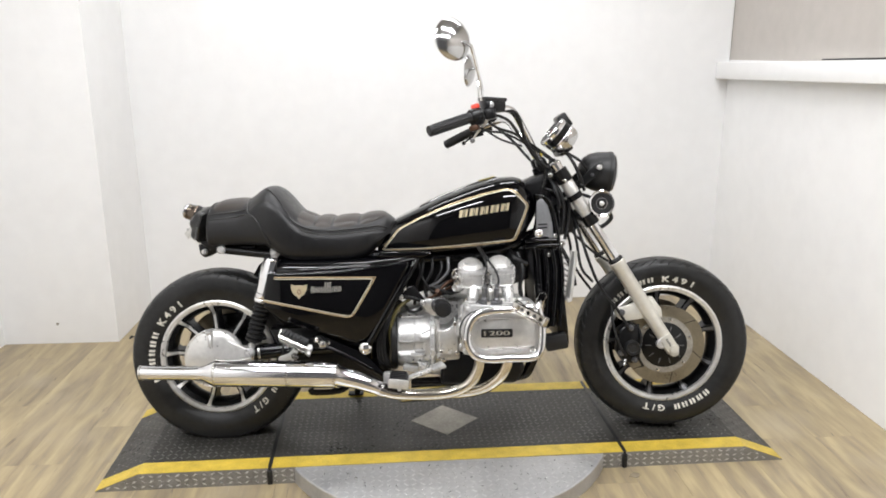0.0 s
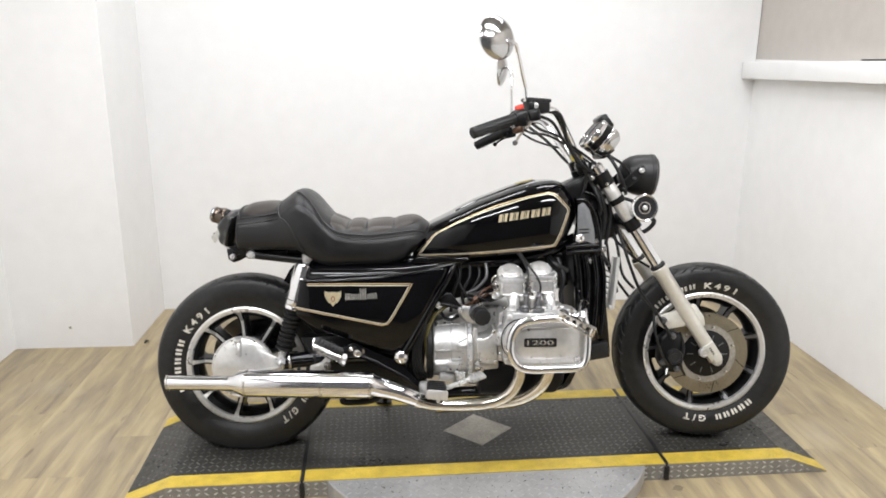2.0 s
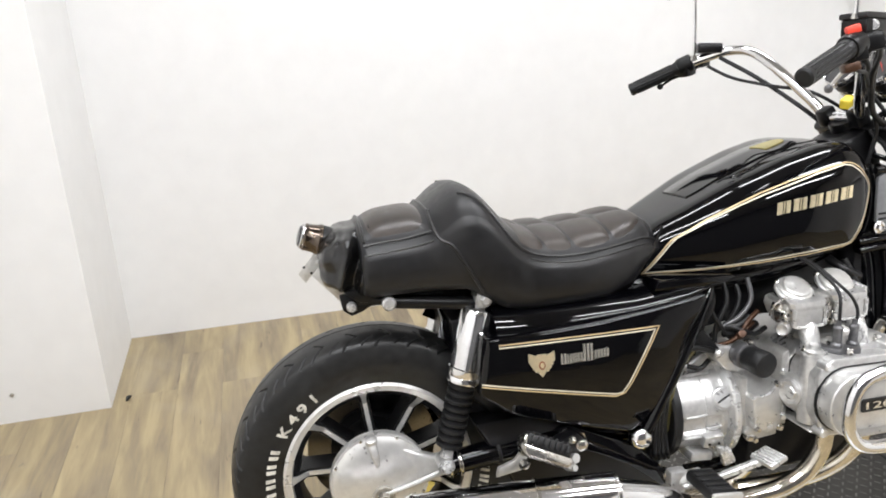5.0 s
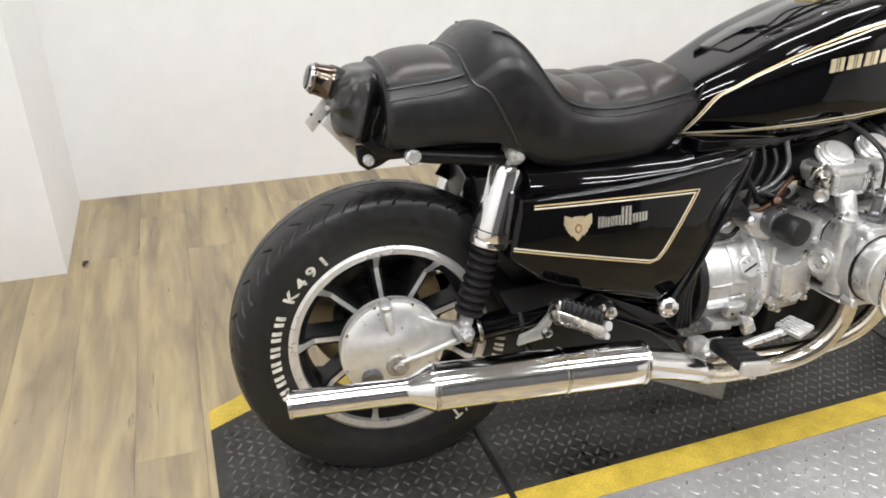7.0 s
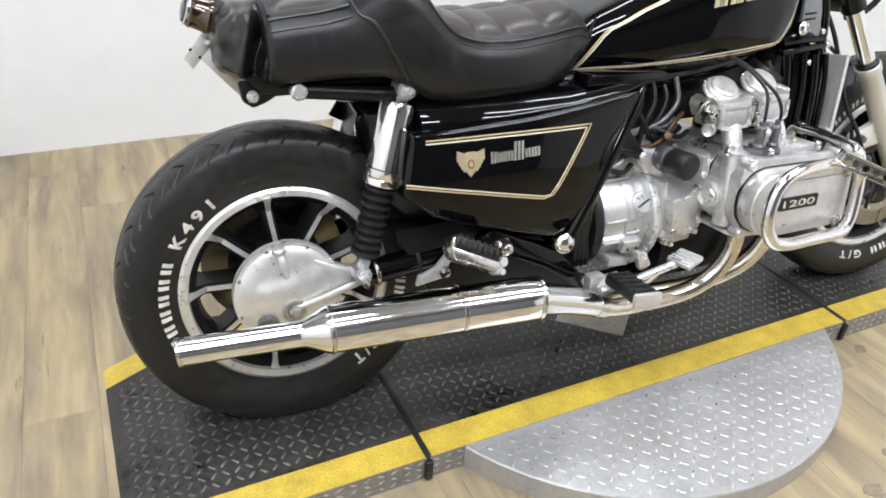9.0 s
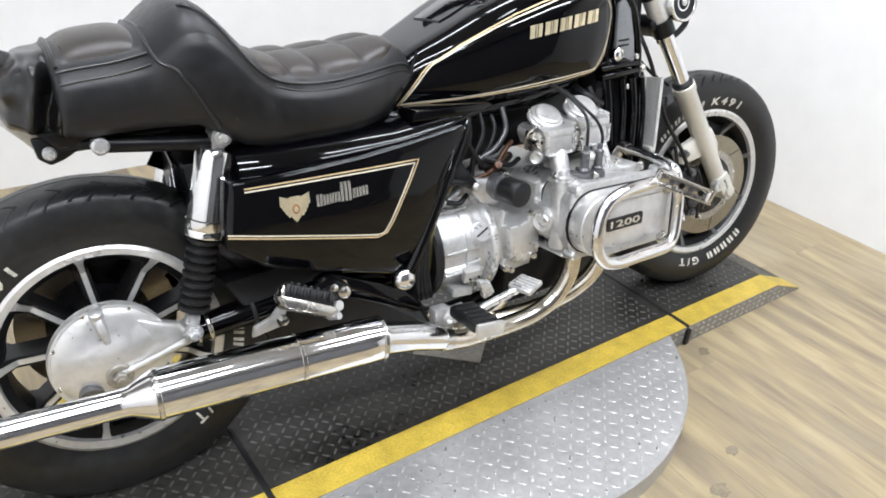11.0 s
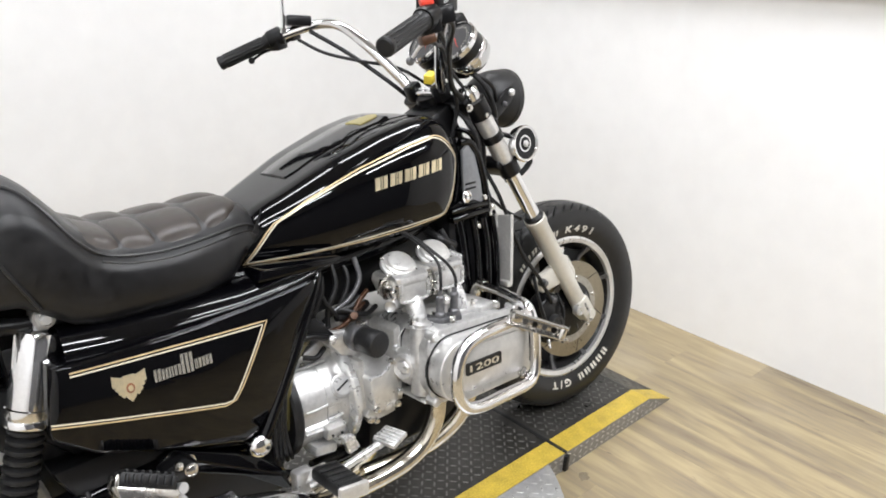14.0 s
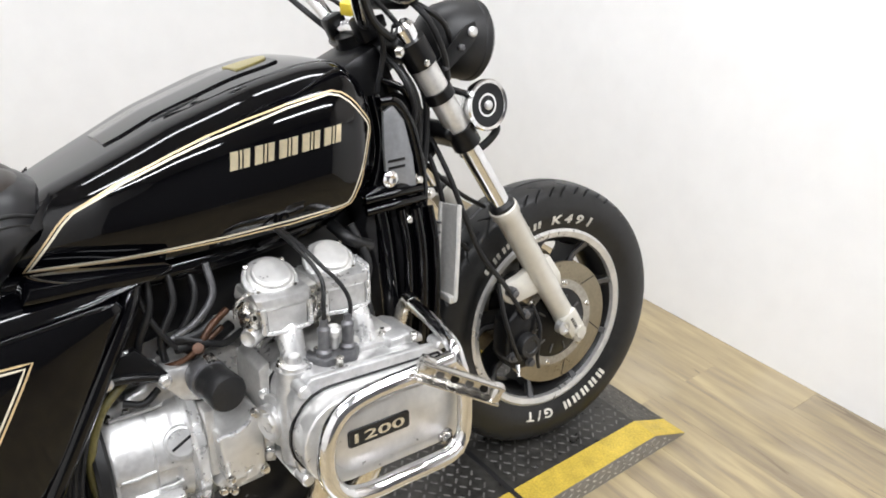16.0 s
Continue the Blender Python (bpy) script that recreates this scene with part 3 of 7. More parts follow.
        loft(face, [[(r, -yy - 0.003, -w), (r, -yy - 0.003, w), (r, -yy + 0.002, w), (r, -yy + 0.002, -w)] for r, yy, w in ((0.075, 0.0275, 0.0045), (rim_r - 0.055, 0.026, 0.0045), (rim_r - 0.030, hw - 0.013, 0.0055), (rim_r - 0.0195, hw - 0.006, 0.0085))])
        part("spoke_face", face, ALU_SATIN if half > 0.07 else GREY, spoke)
    return hub


REAR_Z, FRONT_Z = 0.288, 0.315
rear = wheel("rear_wheel", 0.017, REAR_Z, 0, 0.2035, 0.311, 0.077,
             [("######", 203, 155, 0.0215, False), ("K491", 149, 119, 0.0225, True), ("G/T", -41, -58, 0.0215, True), ("#####", -2, -34, 0.0215, False)])
front = wheel("front_wheel", 1.614, FRONT_Z, -4.0, 0.2125, 0.311, 0.068,
              [("######", 142, 99, 0.0205, False), ("K491", 93, 62, 0.0205, True), ("#####", -45, -80, 0.0205, False), ("G/T", -87, -107, 0.0205, True)])

# rear hub and final drive
bm = bmesh.new()
lathe(bm, [(0.075, -0.07), (0.075, 0.07)], (0, 0, 0), (0, 1, 0), 40)
part("hub_core", bm, RIM_BLACK, rear)
drive = bmesh.new()
cx, cz = 0.012, 0.290
lathe(drive, [(0.095, 0.070), (0.104, 0.076), (0.105, 0.090), (0.1035, 0.0950), (0.100, 0.0960), (0.0980, 0.0945), (0.0950, 0.0960), (0.090, 0.0990), (0.080, 0.1030), (0.060, 0.1080), (0.030, 0.1120), (0, 0.113)], (cx, 0, cz), (0, -1, 0), 64, cap=False)
prism(drive, [(cx + 0.045, cz + 0.072), (cx + 0.082, cz + 0.052), (cx + 0.118, cz + 0.038), (cx + 0.144, cz + 0.036), (cx + 0.152, cz + 0.020), (cx + 0.150, cz - 0.006), (cx + 0.110, cz - 0.018), (cx + 0.055, cz - 0.032)], -0.104, -0.080, 0.008, 3)
drive = part("final_drive", drive, ALU_SATIN, bike, "polished aluminium final drive dome")
bm = bmesh.new()
tube(bm, [(cx - 0.012, -0.098, cz + 0.090), (cx - 0.008, -0.110, cz + 0.066), (cx - 0.004, -0.113, cz + 0.040)], [0.0105, 0.009, 0.005], 12)
lathe(bm, [(0, 0), (0.0125, 0), (0.0125, 0.012), (0.009, 0.014), (0, 0.014)], (cx - 0.012, -0.099, cz + 0.088), (-0.1, -0.35, 0.93), 12, cap=False)
part("filler_neck", bm, ALU, drive)
bm = bmesh.new()
lathe(bm, [(0.0235, 0.104), (0.0235, 0.1165), (0.0215, 0.119), (0.014, 0.119)], (cx + 0.004, 0, cz - 0.028), (0, -1, 0), 28, cap=False)
lathe(bm, [(0.0135, 0.118), (0.0135, 0.130), (0.011, 0.133), (0.007, 0.133), (0.006, 0.137), (0, 0.138)], (cx + 0.004, 0, cz - 0.028), (0, -1, 0), 6, cap=False)
part("axle_nut", bm, WORN_STEEL, drive, "dull steel axle nut on a washer")
bm = bmesh.new()
lathe(bm, [(0.019, 0.10), (0.022, 0.117), (0.019, 0.120), (0, 0.121)], (cx - 0.041, 0, cz - 0.020), (-0.05, -1, -0.30), 24, cap=False)
part("inspection_plug", bm, GREY, drive)
bm = bmesh.new()
tube(bm, [(0.02, -0.118, 0.268), (0.08, -0.116, 0.280), (0.135, -0.114, 0.294), (0.165, -0.114, 0.302)], [0.0055, 0.006, 0.007, 0.007], 10)
part("drive_rib", bm, ALU, drive)
for k in range(8):
    a = math.radians(20 + 45 * k)
    bm = bmesh.new()
    bolt(bm, (cx + 0.0985 * math.cos(a), -0.094, cz + 0.0985 * math.sin(a)), r=0.0036, h=0.004)
    part("drive_bolt", bm, OLD_CHROME, drive)
# rear brake on the far side
bm = bmesh.new()
lathe(bm, [(0.092, 0.083), (0.148, 0.083), (0.148, 0.089), (0.092, 0.089), (0.092, 0.083)], (0, 0, 0), (0, 1, 0), 56, cap=False)
part("brake_disc", bm, BRONZE, rear, "dull steel rear brake disc")
bm = bmesh.new()
lathe(bm, [(0.05, 0.06), (0.096, 0.070), (0.096, 0.082), (0.05, 0.082)], (0, 0, 0), (0, 1, 0), 40)
part("disc_carrier", bm, RIM_BLACK, rear)
bm = bmesh.new()
prism(bm, [(-0.02, 0.41), (0.10, 0.43), (0.125, 0.37), (0.10, 0.345), (0.02, 0.37)], 0.065, 0.125, 0.010)
part("brake_caliper", bm, SATIN, bike, "black rear brake caliper")
bm = bmesh.new()
tube(bm, [(0.0, 0.115, 0.300), (0.15, 0.118, 0.312), (0.42, 0.125, 0.338), (0.54, 0.135, 0.345)], [0.026, 0.027, 0.030, 0.034], 14)
part("swing_arm", bm, PAINT, bike)
bm = bmesh.new()
prism(bm, [(-0.06, 0.46), (0.12, 0.52), (0.24, 0.47), (0.23, 0.40), (0.12, 0.44)], 0.088, 0.098, 0.004)
part("inner_fender", bm, SATIN, bike)
# swing arm with its clamps
bm = bmesh.new()
tube(bm, [(0.15, -0.115, 0.312), (0.28, -0.118, 0.327), (0.42, -0.125, 0.338), (0.54, -0.135, 0.345)], [0.026, 0.027, 0.030, 0.034], 16)
swing = part("swing_arm", bm, PAINT, bike)
for x in (0.155, 0.178, 0.262):
    bm = bmesh.new()
    lathe(bm, [(0.029, -0.004), (0.0305, -0.002), (0.0305, 0.002), (0.029, 0.004)], (x, -0.1155, 0.3125 + (x - 0.15) * 0.115), (1, 0, 0.11), 24)
    part("clamp_band", bm, OLD_CHROME if x < 0.2 else HOSE, swing)
bm = bmesh.new()
prism(bm, [(0.245, 0.290), (0.30, 0.298), (0.325, 0.345), (0.31, 0.350), (0.285, 0.322), (0.25, 0.310)], -0.165, -0.155, 0.002)
part("muffler_bracket", bm, ALU_DULL, bike)
bm = bmesh.new()
bolt(bm, (0.305, -0.166, 0.312), r=0.009, h=0.009)
part("bracket_bolt", bm, OLD_CHROME, bike)

# rear shocks
def shock(y):
    a, b = Vector((0.146, y, 0.322)), Vector((0.243, y, 0.668))
    d = (b - a).normalized()
    L = (b - a).length
    bm = bmesh.new()
    lathe(bm, [(0.011, 0.0), (0.011, L)], a, d, 16)
    body = part("shock_absorber", bm, OLD_CHROME, bike)
    bm = bmesh.new()
    lathe(bm, [(0.028, L * 0.50), (0.036, L * 0.503), (0.037, L * 0.52), (0.0345, L * 0.535), (0.037, L * 0.55), (0.037, L * 0.585), (0.0345, L * 0.59), (0.0345, L * 0.90), (0.030, L * 0.93), (0.018, L * 0.945)], a, d, 32)
    part("chrome_cover", bm, CHROME, body, "polished chrome upper cover")
    bm = bmesh.new()
    prof = []
    for k in range(9):
        h = L * (0.10 + 0.40 * k / 9)
        prof += [(0.021, h), (0.0285, h + L * 0.012), (0.0285, h + L * 0.030), (0.021, h + L * 0.042)]
    lathe(bm, prof, a, d, 28)
    part("bellows", bm, HOSE, body, "ribbed black rubber boot")
    for p, nm in ((a, "lower_eye"), (b, "upper_eye")):
        bm = bmesh.new()
        lathe(bm, [(0.008, -0.02), (0.0175, -0.02), (0.0175, 0.02), (0.008, 0.02)], p, (0, 1, 0), 24)
        block(bm, tuple(p + d * (0.02 if nm == "lower_eye" else -0.02)), (0.024, 0.026, 0.026), 0.006, (0, 16, 0))
        part(nm, bm, ALU, body)
        bm = bmesh.new()
        sgn = -1 if y < 0 else 1
        lathe(bm, [(0.0145, 0.018), (0.0145, 0.024), (0.010, 0.024), (0.010, 0.034), (0.0075, 0.037), (0, 0.037)], p, (0, sgn, 0), 6, cap=False)
        part("bolt", bm, ALU_SMOOTH, body)


shock(-0.125)
shock(0.125)

# exhaust
bm = bmesh.new()
mp_ = [(-0.197, -0.205, 0.272), (-0.10, -0.214, 0.2725), (-0.003, -0.224, 0.2730), (0.011, -0.2255, 0.2732), (0.048, -0.229, 0.2735), (0.057, -0.230, 0.2737), (0.18, -0.241, 0.2740), (0.300, -0.252, 0.2742), (0.42, -0.263, 0.2735), (0.455, -0.266, 0.272), (0.466, -0.266, 0.269), (0.53, -0.264, 0.252), (0.575, -0.261, 0.234), (0.60, -0.259, 0.221)]
mr_ = [0.0245, 0.0242, 0.0242, 0.0255, 0.0430, 0.0438, 0.0440, 0.044, 0.0435, 0.0415, 0.032, 0.029, 0.0265, 0.0225]
tube(bm, mp_, mr_, 32, straight=True)
muffler = part("muffler", bm, CHROME, bike, "long chrome muffler")
bm = bmesh.new()
lathe(bm, [(0.0245, 0.0), (0.0262, 0.0), (0.0262, 0.006), (0.0245, 0.007)], mp_[0], (-0.996, 0.07, -0.08), 28, cap=False)
lathe(bm, [(0.019, 0.0005), (0.019, -0.05), (0, -0.05)], mp_[0], (-0.996, 0.07, 0.08), 28, cap=False)
part("tail_ring", bm, OLD_CHROME, muffler)
bm = bmesh.new()
lathe(bm, [(0.0185, 0.0015), (0, 0.0016)], mp_[0], (-0.996, 0.07, 0.085), 28, cap=False)
part("tail_opening", bm, SATIN, muffler)
for k, r in ((7, 0.0446), (5, 0.0444), (9, 0.0422)):
    bm = bmesh.new()
    c, nx = Vector(mp_[k]), (Vector(mp_[k + 1]) - Vector(mp_[k - 1])).normalized()
    lathe(bm, [(r - 0.001, -0.0045), (r + 0.0012, -0.003), (r + 0.0012, 0.003), (r - 0.001, 0.0045)], c, nx, 32)
    part("weld_band", bm, OLD_CHROME, muffler)
bm = bmesh.new()
tube(bm, [(0.585, -0.260, 0.228), (0.64, -0.254, 0.205), (0.72, -0.250, 0.198), (0.795, -0.250, 0.199), (0.850, -0.254, 0.210), (0.897, -0.260, 0.238), (0.924, -0.268, 0.288), (0.931, -0.272, 0.345)], 0.0195, 18)
part("exhaust_header", bm, HEADER, bike, "heat tinted steel header pipe")
bm = bmesh.new()
tube(bm, [(0.78, -0.190, 0.182), (0.88, -0.206, 0.190), (0.948, -0.228, 0.212), (0.996, -0.250, 0.252), (1.019, -0.265, 0.30), (1.024, -0.270, 0.345)], 0.0195, 18)
part("exhaust_header", bm, HEADER, bike, "heat tinted steel header pipe")
for x in (0.931, 1.024):
    bm = bmesh.new()
    lathe(bm, [(0.019, -0.012), (0.028, -0.010), (0.028, 0.008), (0.02, 0.012)], (x, -0.271, 0.345), (0, 0, 1), 20)
    part("port_flange", bm, OLD_CHROME, bike)
bm = bmesh.new()
tube(bm, [(0.66, -0.16, 0.165), (0.80, -0.12, 0.16), (0.92, -0.06, 0.165)], 0.022, 14)
part("collector_pipe", bm, HEADER, bike)
bm = bmesh.new()
lathe(bm, [(0.0205, -0.012), (0.0245, -0.010), (0.0245, 0.010), (0.0205, 0.012)], (0.607, -0.2575, 0.218), (0.93, 0.1, -0.37), 24)
part("pipe_clamp", bm, OLD_CHROME, bike)

# ---- engine ----
case = bmesh.new()
prism(case, [(0.655, 0.30), (0.665, 0.275), (0.70, 0.24), (0.80, 0.225), (1.05, 0.235), (1.08, 0.30), (1.08, 0.47), (0.86, 0.50), (0.78, 0.50), (0.72, 0.47), (0.66, 0.45)], -0.125, 0.15, 0.012, 3)
case = part("crankcase", case, ALU, bike, "cast aluminium flat four engine case")
GX = (0.0, -0.085, 0.352)


def round_gx(x, r, deg):
    """A point on the gear case: deg 0 faces outwards, 90 up."""
    a = math.radians(deg)
    return Vector((x, GX[1] - r * math.cos(a), GX[2] + r * math.sin(a)))


gear_r = table([0.648, 0.651, 0.656, 0.745, 0.765, 0.79, 0.80], [0.086, 0.0925, 0.0965, 0.0975, 0.099, 0.104, 0.104])
gear_band = table([-180, -66, -63, -27, -24, -20, -17, -15, 3, 5, 7, 58, 61, 120, 124, 180], [0, 0, 0.0025, 0.0025, 0.0055, 0.0055, 0.001, -0.005, -0.005, 0.001, 0.0022, 0.0022, -0.007, -0.007, 0, 0])
bm = bmesh.new()
rings = []
for x in (0.648, 0.650, 0.652, 0.656, 0.659, 0.662, 0.666, 0.70, 0.711, 0.7125, 0.7145, 0.716, 0.735, 0.742, 0.746, 0.750, 0.757, 0.765, 0.78, 0.80):
    ring = []
    for k in range(144):
        deg = -180 + 2.5 * k
        share = min(1.0, max(0.0, (x - 0.656) / 0.006)) * min(1.0, max(0.0, (0.750 - x) / 0.008))
        groove = 0.0022 if 0.712 < x < 0.715 else 0.0
        ring.append(round_gx(x, gear_r(x) + gear_band(deg) * share - groove, deg))
    rings.append(ring)
loft(bm, rings)
gear = part("gear_case", bm, ALU, case, "round cast aluminium gear case")
for x0, x1, deg, r, w in ((0.660, 0.745, -22, 0.1015, 0.0042), (0.664, 0.712, 6, 0.0985, 0.0034), (0.715, 0.748, -13, 0.0965, 0.0040), (0.668, 0.742, 60, 0.0985, 0.0038), (0.690, 0.748, -48, 0.0995, 0.0036)):
    bm = bmesh.new()
    tube(bm, [round_gx(x0, r, deg), round_gx((x0 + x1) / 2, r + 0.0015, deg), round_gx(x1, r + 0.001, deg + 1)], [w * 0.8, w, w * 0.9], 10)
    part("casting_rib", bm, ALU, gear)
for x, deg in ((0.668, 64), (0.694, 66), (0.722, 66), (0.672, 82), (0.708, 84)):
    bm = bmesh.new()
    c = round_gx(x, 0.091, deg)
    out = (c - Vector((x, GX[1], GX[2]))).normalized()
    lathe(bm, [(0.0085, 0), (0.0085, 0.005), (0.0055, 0.006), (0.0055, 0.010), (0.004, 0.0115), (0, 0.0115)], c, out, 12, cap=False)
    part("case_bolt", bm, OLD_CHROME, gear)
for deg in (-46,):
    bm = bmesh.new()
    lathe(bm, [(0.0085, -0.012), (0.0085, 0.004), (0.0060, 0.006), (0.0060, 0.010), (0, 0.011)], round_gx(0.748, 0.104, deg), (-1, -0.15, 0), 12, cap=False)
    part("case_bolt", bm, ALU_SMOOTH, gear)
bm = bmesh.new()
lathe(bm, [(0.090, 0.634), (0.104, 0.633), (0.108, 0.638), (0.108, 0.650), (0.103, 0.655), (0.090, 0.656)], GX, (1, 0, 0), 48)
part("bell_rim", bm, HOSE, case, "black rubber bellows ring")
bm = bmesh.new()
for k in range(5):
    lathe(bm, [(0.060, 0.0), (0.070, 0.006), (0.060, 0.012)], (0.628 - 0.013 * k, -0.10, 0.350), (-1, 0, 0.05), 32)
part("drive_boot", bm, HOSE, case)
# slotted plug in its boss
PC = Vector((0.7530, -0.1740, 0.3915))
PN = Vector((-0.10, -0.91, 0.40)).normalized()
bm = bmesh.new()
lathe(bm, [(0.0265, -0.020), (0.0265, 0.003), (0.0245, 0.0055), (0.0225, 0.006)], PC, PN, 32)
part("plug_boss", bm, ALU, gear)
bm = bmesh.new()
lathe(bm, [(0.0205, 0.003), (0.0205, 0.0085), (0.0190, 0.0100), (0, 0.0104)], PC, PN, 32, cap=False)
plug = part("timing_plug", bm, ALU_SMOOTH, gear)
bm = bmesh.new()
side_v = PN.cross(Vector((0, 0, 1))).normalized()
slot_v = (-0.88 * side_v + 0.47 * side_v.cross(PN)).normalized()
tube(bm, [PC + PN * 0.0106 - slot_v * 0.0165, PC + PN * 0.0106 + slot_v * 0.0165], 0.0021, 6, straight=True)
part("plug_slot", bm, SATIN, plug)
# flange ring between gear case and crankcase
bm = bmesh.new()
lathe(bm, [(0.098, 0.7640), (0.119, 0.7665), (0.1225, 0.7700), (0.1225, 0.7800), (0.1195, 0.7835), (0.098, 0.786)], GX, (1, 0, 0), 72)
flange = part("case_flange", bm, ALU_SMOOTH, case)
for deg, r in ((66, 0.0095), (-58, 0.0085)):
    bm = bmesh.new()
    lathe(bm, [(r, -0.026), (r, 0.006), (r * 0.8, 0.008), (r * 0.55, 0.008), (r * 0.55, 0.015), (0, 0.016)], round_gx(0.765, 0.1185, deg), (-1, -0.05, 0), 14, cap=False)
    part("flange_lug", bm, ALU, flange)
bm = bmesh.new()
prism(bm, [(0.768, 0.45), (0.800, 0.44), (0.830, 0.47), (0.812, 0.505), (0.744, 0.508), (0.738, 0.484)], -0.165, -0.11, 0.006, 2)
part("upper_boss", bm, ALU, case)
# smooth side plate, scooped out for the rubber cap
bm = bmesh.new()
prism(bm, [(0.797, 0.334), (0.805, 0.330), (0.852, 0.327), (0.860, 0.333), (0.8615, 0.425), (0.857, 0.434), (0.849, 0.436), (0.844, 0.428), (0.836, 0.418), (0.824, 0.412), (0.810, 0.409), (0.800, 0.411), (0.793, 0.406)], -0.2265, -0.12, 0.006, 3)
plate = part("cover_plate", bm, ALU_SATIN, case)
bm = bmesh.new()
tube(bm, [(0.792, -0.222, 0.404), (0.800, -0.224, 0.4085), (0.812, -0.2245, 0.4075), (0.825, -0.2250, 0.4105), (0.837, -0.2250, 0.4175), (0.845, -0.224, 0.4270), (0.850, -0.222, 0.4340)], 0.0033, 8)
part("plate_lip", bm, ALU_SMOOTH, plate)
for x, z, r in ((0.856, 0.333, 0.0055), (0.850, 0.431, 0.0050), (0.8035, 0.3365, 0.0048)):
    bm = bmesh.new()
    lathe(bm, [(r * 1.4, -0.006), (r * 1.4, 0.002), (r, 0.003), (r, 0.007), (0, 0.008)], (x, -0.2265, z), (0, -1, 0), 12, cap=False)
    part("cover_bolt", bm, OLD_CHROME, plate)
bm = bmesh.new()
prism(bm, [(0.826, 0.3265), (0.844, 0.3262), (0.843, 0.338), (0.836, 0.3415), (0.828, 0.338)], -0.2275, -0.224, 0.001)
part("plate_recess", bm, ALU_DULL, plate)
bm = bmesh.new()
prism(bm, [(0.786, 0.318), (0.815, 0.300), (0.866, 0.304), (0.868, 0.328), (0.800, 0.332)], -0.205, -0.12, 0.005)
prism(bm, [(0.785, 0.33), (0.80, 0.33), (0.80, 0.44), (0.785, 0.44)], -0.196, -0.12, 0.004)
part("plate_foot", bm, ALU_DULL, case)
for x, z in ((0.797, 0.309), (0.812, 0.303)):
    bm = bmesh.new()
    lathe(bm, [(0.0075, -0.01), (0.0075, 0.004), (0.0050, 0.005), (0.0050, 0.010), (0, 0.011)], (x, -0.205, z), (-0.1, -1, -0.1), 12, cap=False)
    part("case_bolt", bm, OLD_CHROME, case)
bm = bmesh.new()
prism(bm, [(0.862, 0.335), (0.880, 0.33), (0.884, 0.50), (0.866, 0.49)], -0.215, -0.12, 0.004)
part("case_neck", bm, ALU_DULL, case)
for z in (0.352, 0.398, 0.452):
    bm = bmesh.new()
    lathe(bm, [(0.0080, -0.01), (0.0080, 0.005), (0.0055, 0.007), (0.0055, 0.012), (0, 0.013)], (0.871, -0.214, z), (-0.35, -0.95, 0), 12, cap=False)
    part("case_bolt", bm, ALU_SMOOTH, case)
# clutch slave bracket below the gear case
bm = bmesh.new()
block(bm, (0.722, -0.186, 0.308), (0.046, 0.020, 0.030), 0.004, (18, 0, 0))
slave = part("slave_bracket", bm, ALU, gear)
for dx, dz in ((-0.012, 0.008), (0.010, 0.008), (-0.012, -0.006), (0.010, -0.006)):
    bm = bmesh.new()
    lathe(bm, [(0.0032, 0), (0.0032, 0.0010), (0, 0.0011)], (0.722 + dx, -0.1962 + dz * 0.3, 0.308 + dz), (0, -0.95, 0.31), 10, cap=False)
    part("bracket_hole", bm, SATIN, slave)
bm = bmesh.new()
prism(bm, [(0.722, 0.300), (0.752, 0.294), (0.766, 0.262), (0.738, 0.252)], -0.214, -0.196, 0.005)
part("slave_cover", bm, ALU_SMOOTH, slave)
bm = bmesh.new()
prism(bm, [(0.672, 0.262), (0.725, 0.256), (0.728, 0.278), (0.676, 0.284)], -0.186, -0.13, 0.006)
part("sump_lip", bm, ALU, gear)
bm = bmesh.new()
prism(bm, [(0.800, 0.215), (1.06, 0.215), (1.09, 0.26), (1.08, 0.335), (0.86, 0.335), (0.81, 0.30)], -0.195, -0.10, 0.012, 3)
part("lower_boss", bm, SATIN, case)
# breather cap
CAPA = Vector((0.011, -0.072, -0.0045)).normalized()
CAPC = Vector((0.800, -0.170, 0.4865))
bm = bmesh.new()
lathe(bm, [(0.0245, 0.020), (0.0270, 0.024), (0.0275, 0.030), (0.0268, 0.042), (0.0278, 0.046), (0.0282, 0.068), (0.0262, 0.0725), (0.020, 0.074), (0, 0.0745)], CAPC, CAPA, 36)
rcap = part("rubber_cap", bm, PLASTIC, bike, "black rubber breather cap")
bm = bmesh.new()
lathe(bm, [(0.026, -0.01), (0.0285, 0.0), (0.0300, 0.004), (0.0300, 0.016), (0.0285, 0.019), (0.024, 0.021)], CAPC, CAPA, 32)
part("cap_clamp", bm, GREY, rcap)
bm = bmesh.new()
block(bm, (0.806, -0.184, 0.516), (0.016, 0.014, 0.010), 0.002, (10, 0, 8))
part("clamp_screw", bm, OLD_CHROME, rcap)

# right cylinder head and its cover
head = bmesh.new()
prism(head, [(0.872, 0.395), (0.885, 0.365), (0.93, 0.350), (1.08, 0.350), (1.115, 0.375), (1.118, 0.47), (1.095, 0.500), (0.905, 0.508), (0.878, 0.480)], -0.315, -0.12, 0.014, 4)
head = part("cylinder_head", head, ALU, bike, "cast aluminium cylinder head")
bm = bmesh.new()
prism(bm, [(0.8712, 0.395), (0.8843, 0.3642), (0.93, 0.3492), (1.08, 0.3492), (1.1158, 0.3745), (1.1188, 0.4705), (1.0955, 0.5008), (0.9045, 0.5088), (0.8772, 0.4805)], -0.226, -0.2235, 0.0)
part("head_seam", bm, SATIN, head, smooth=False)
bm = bmesh.new()
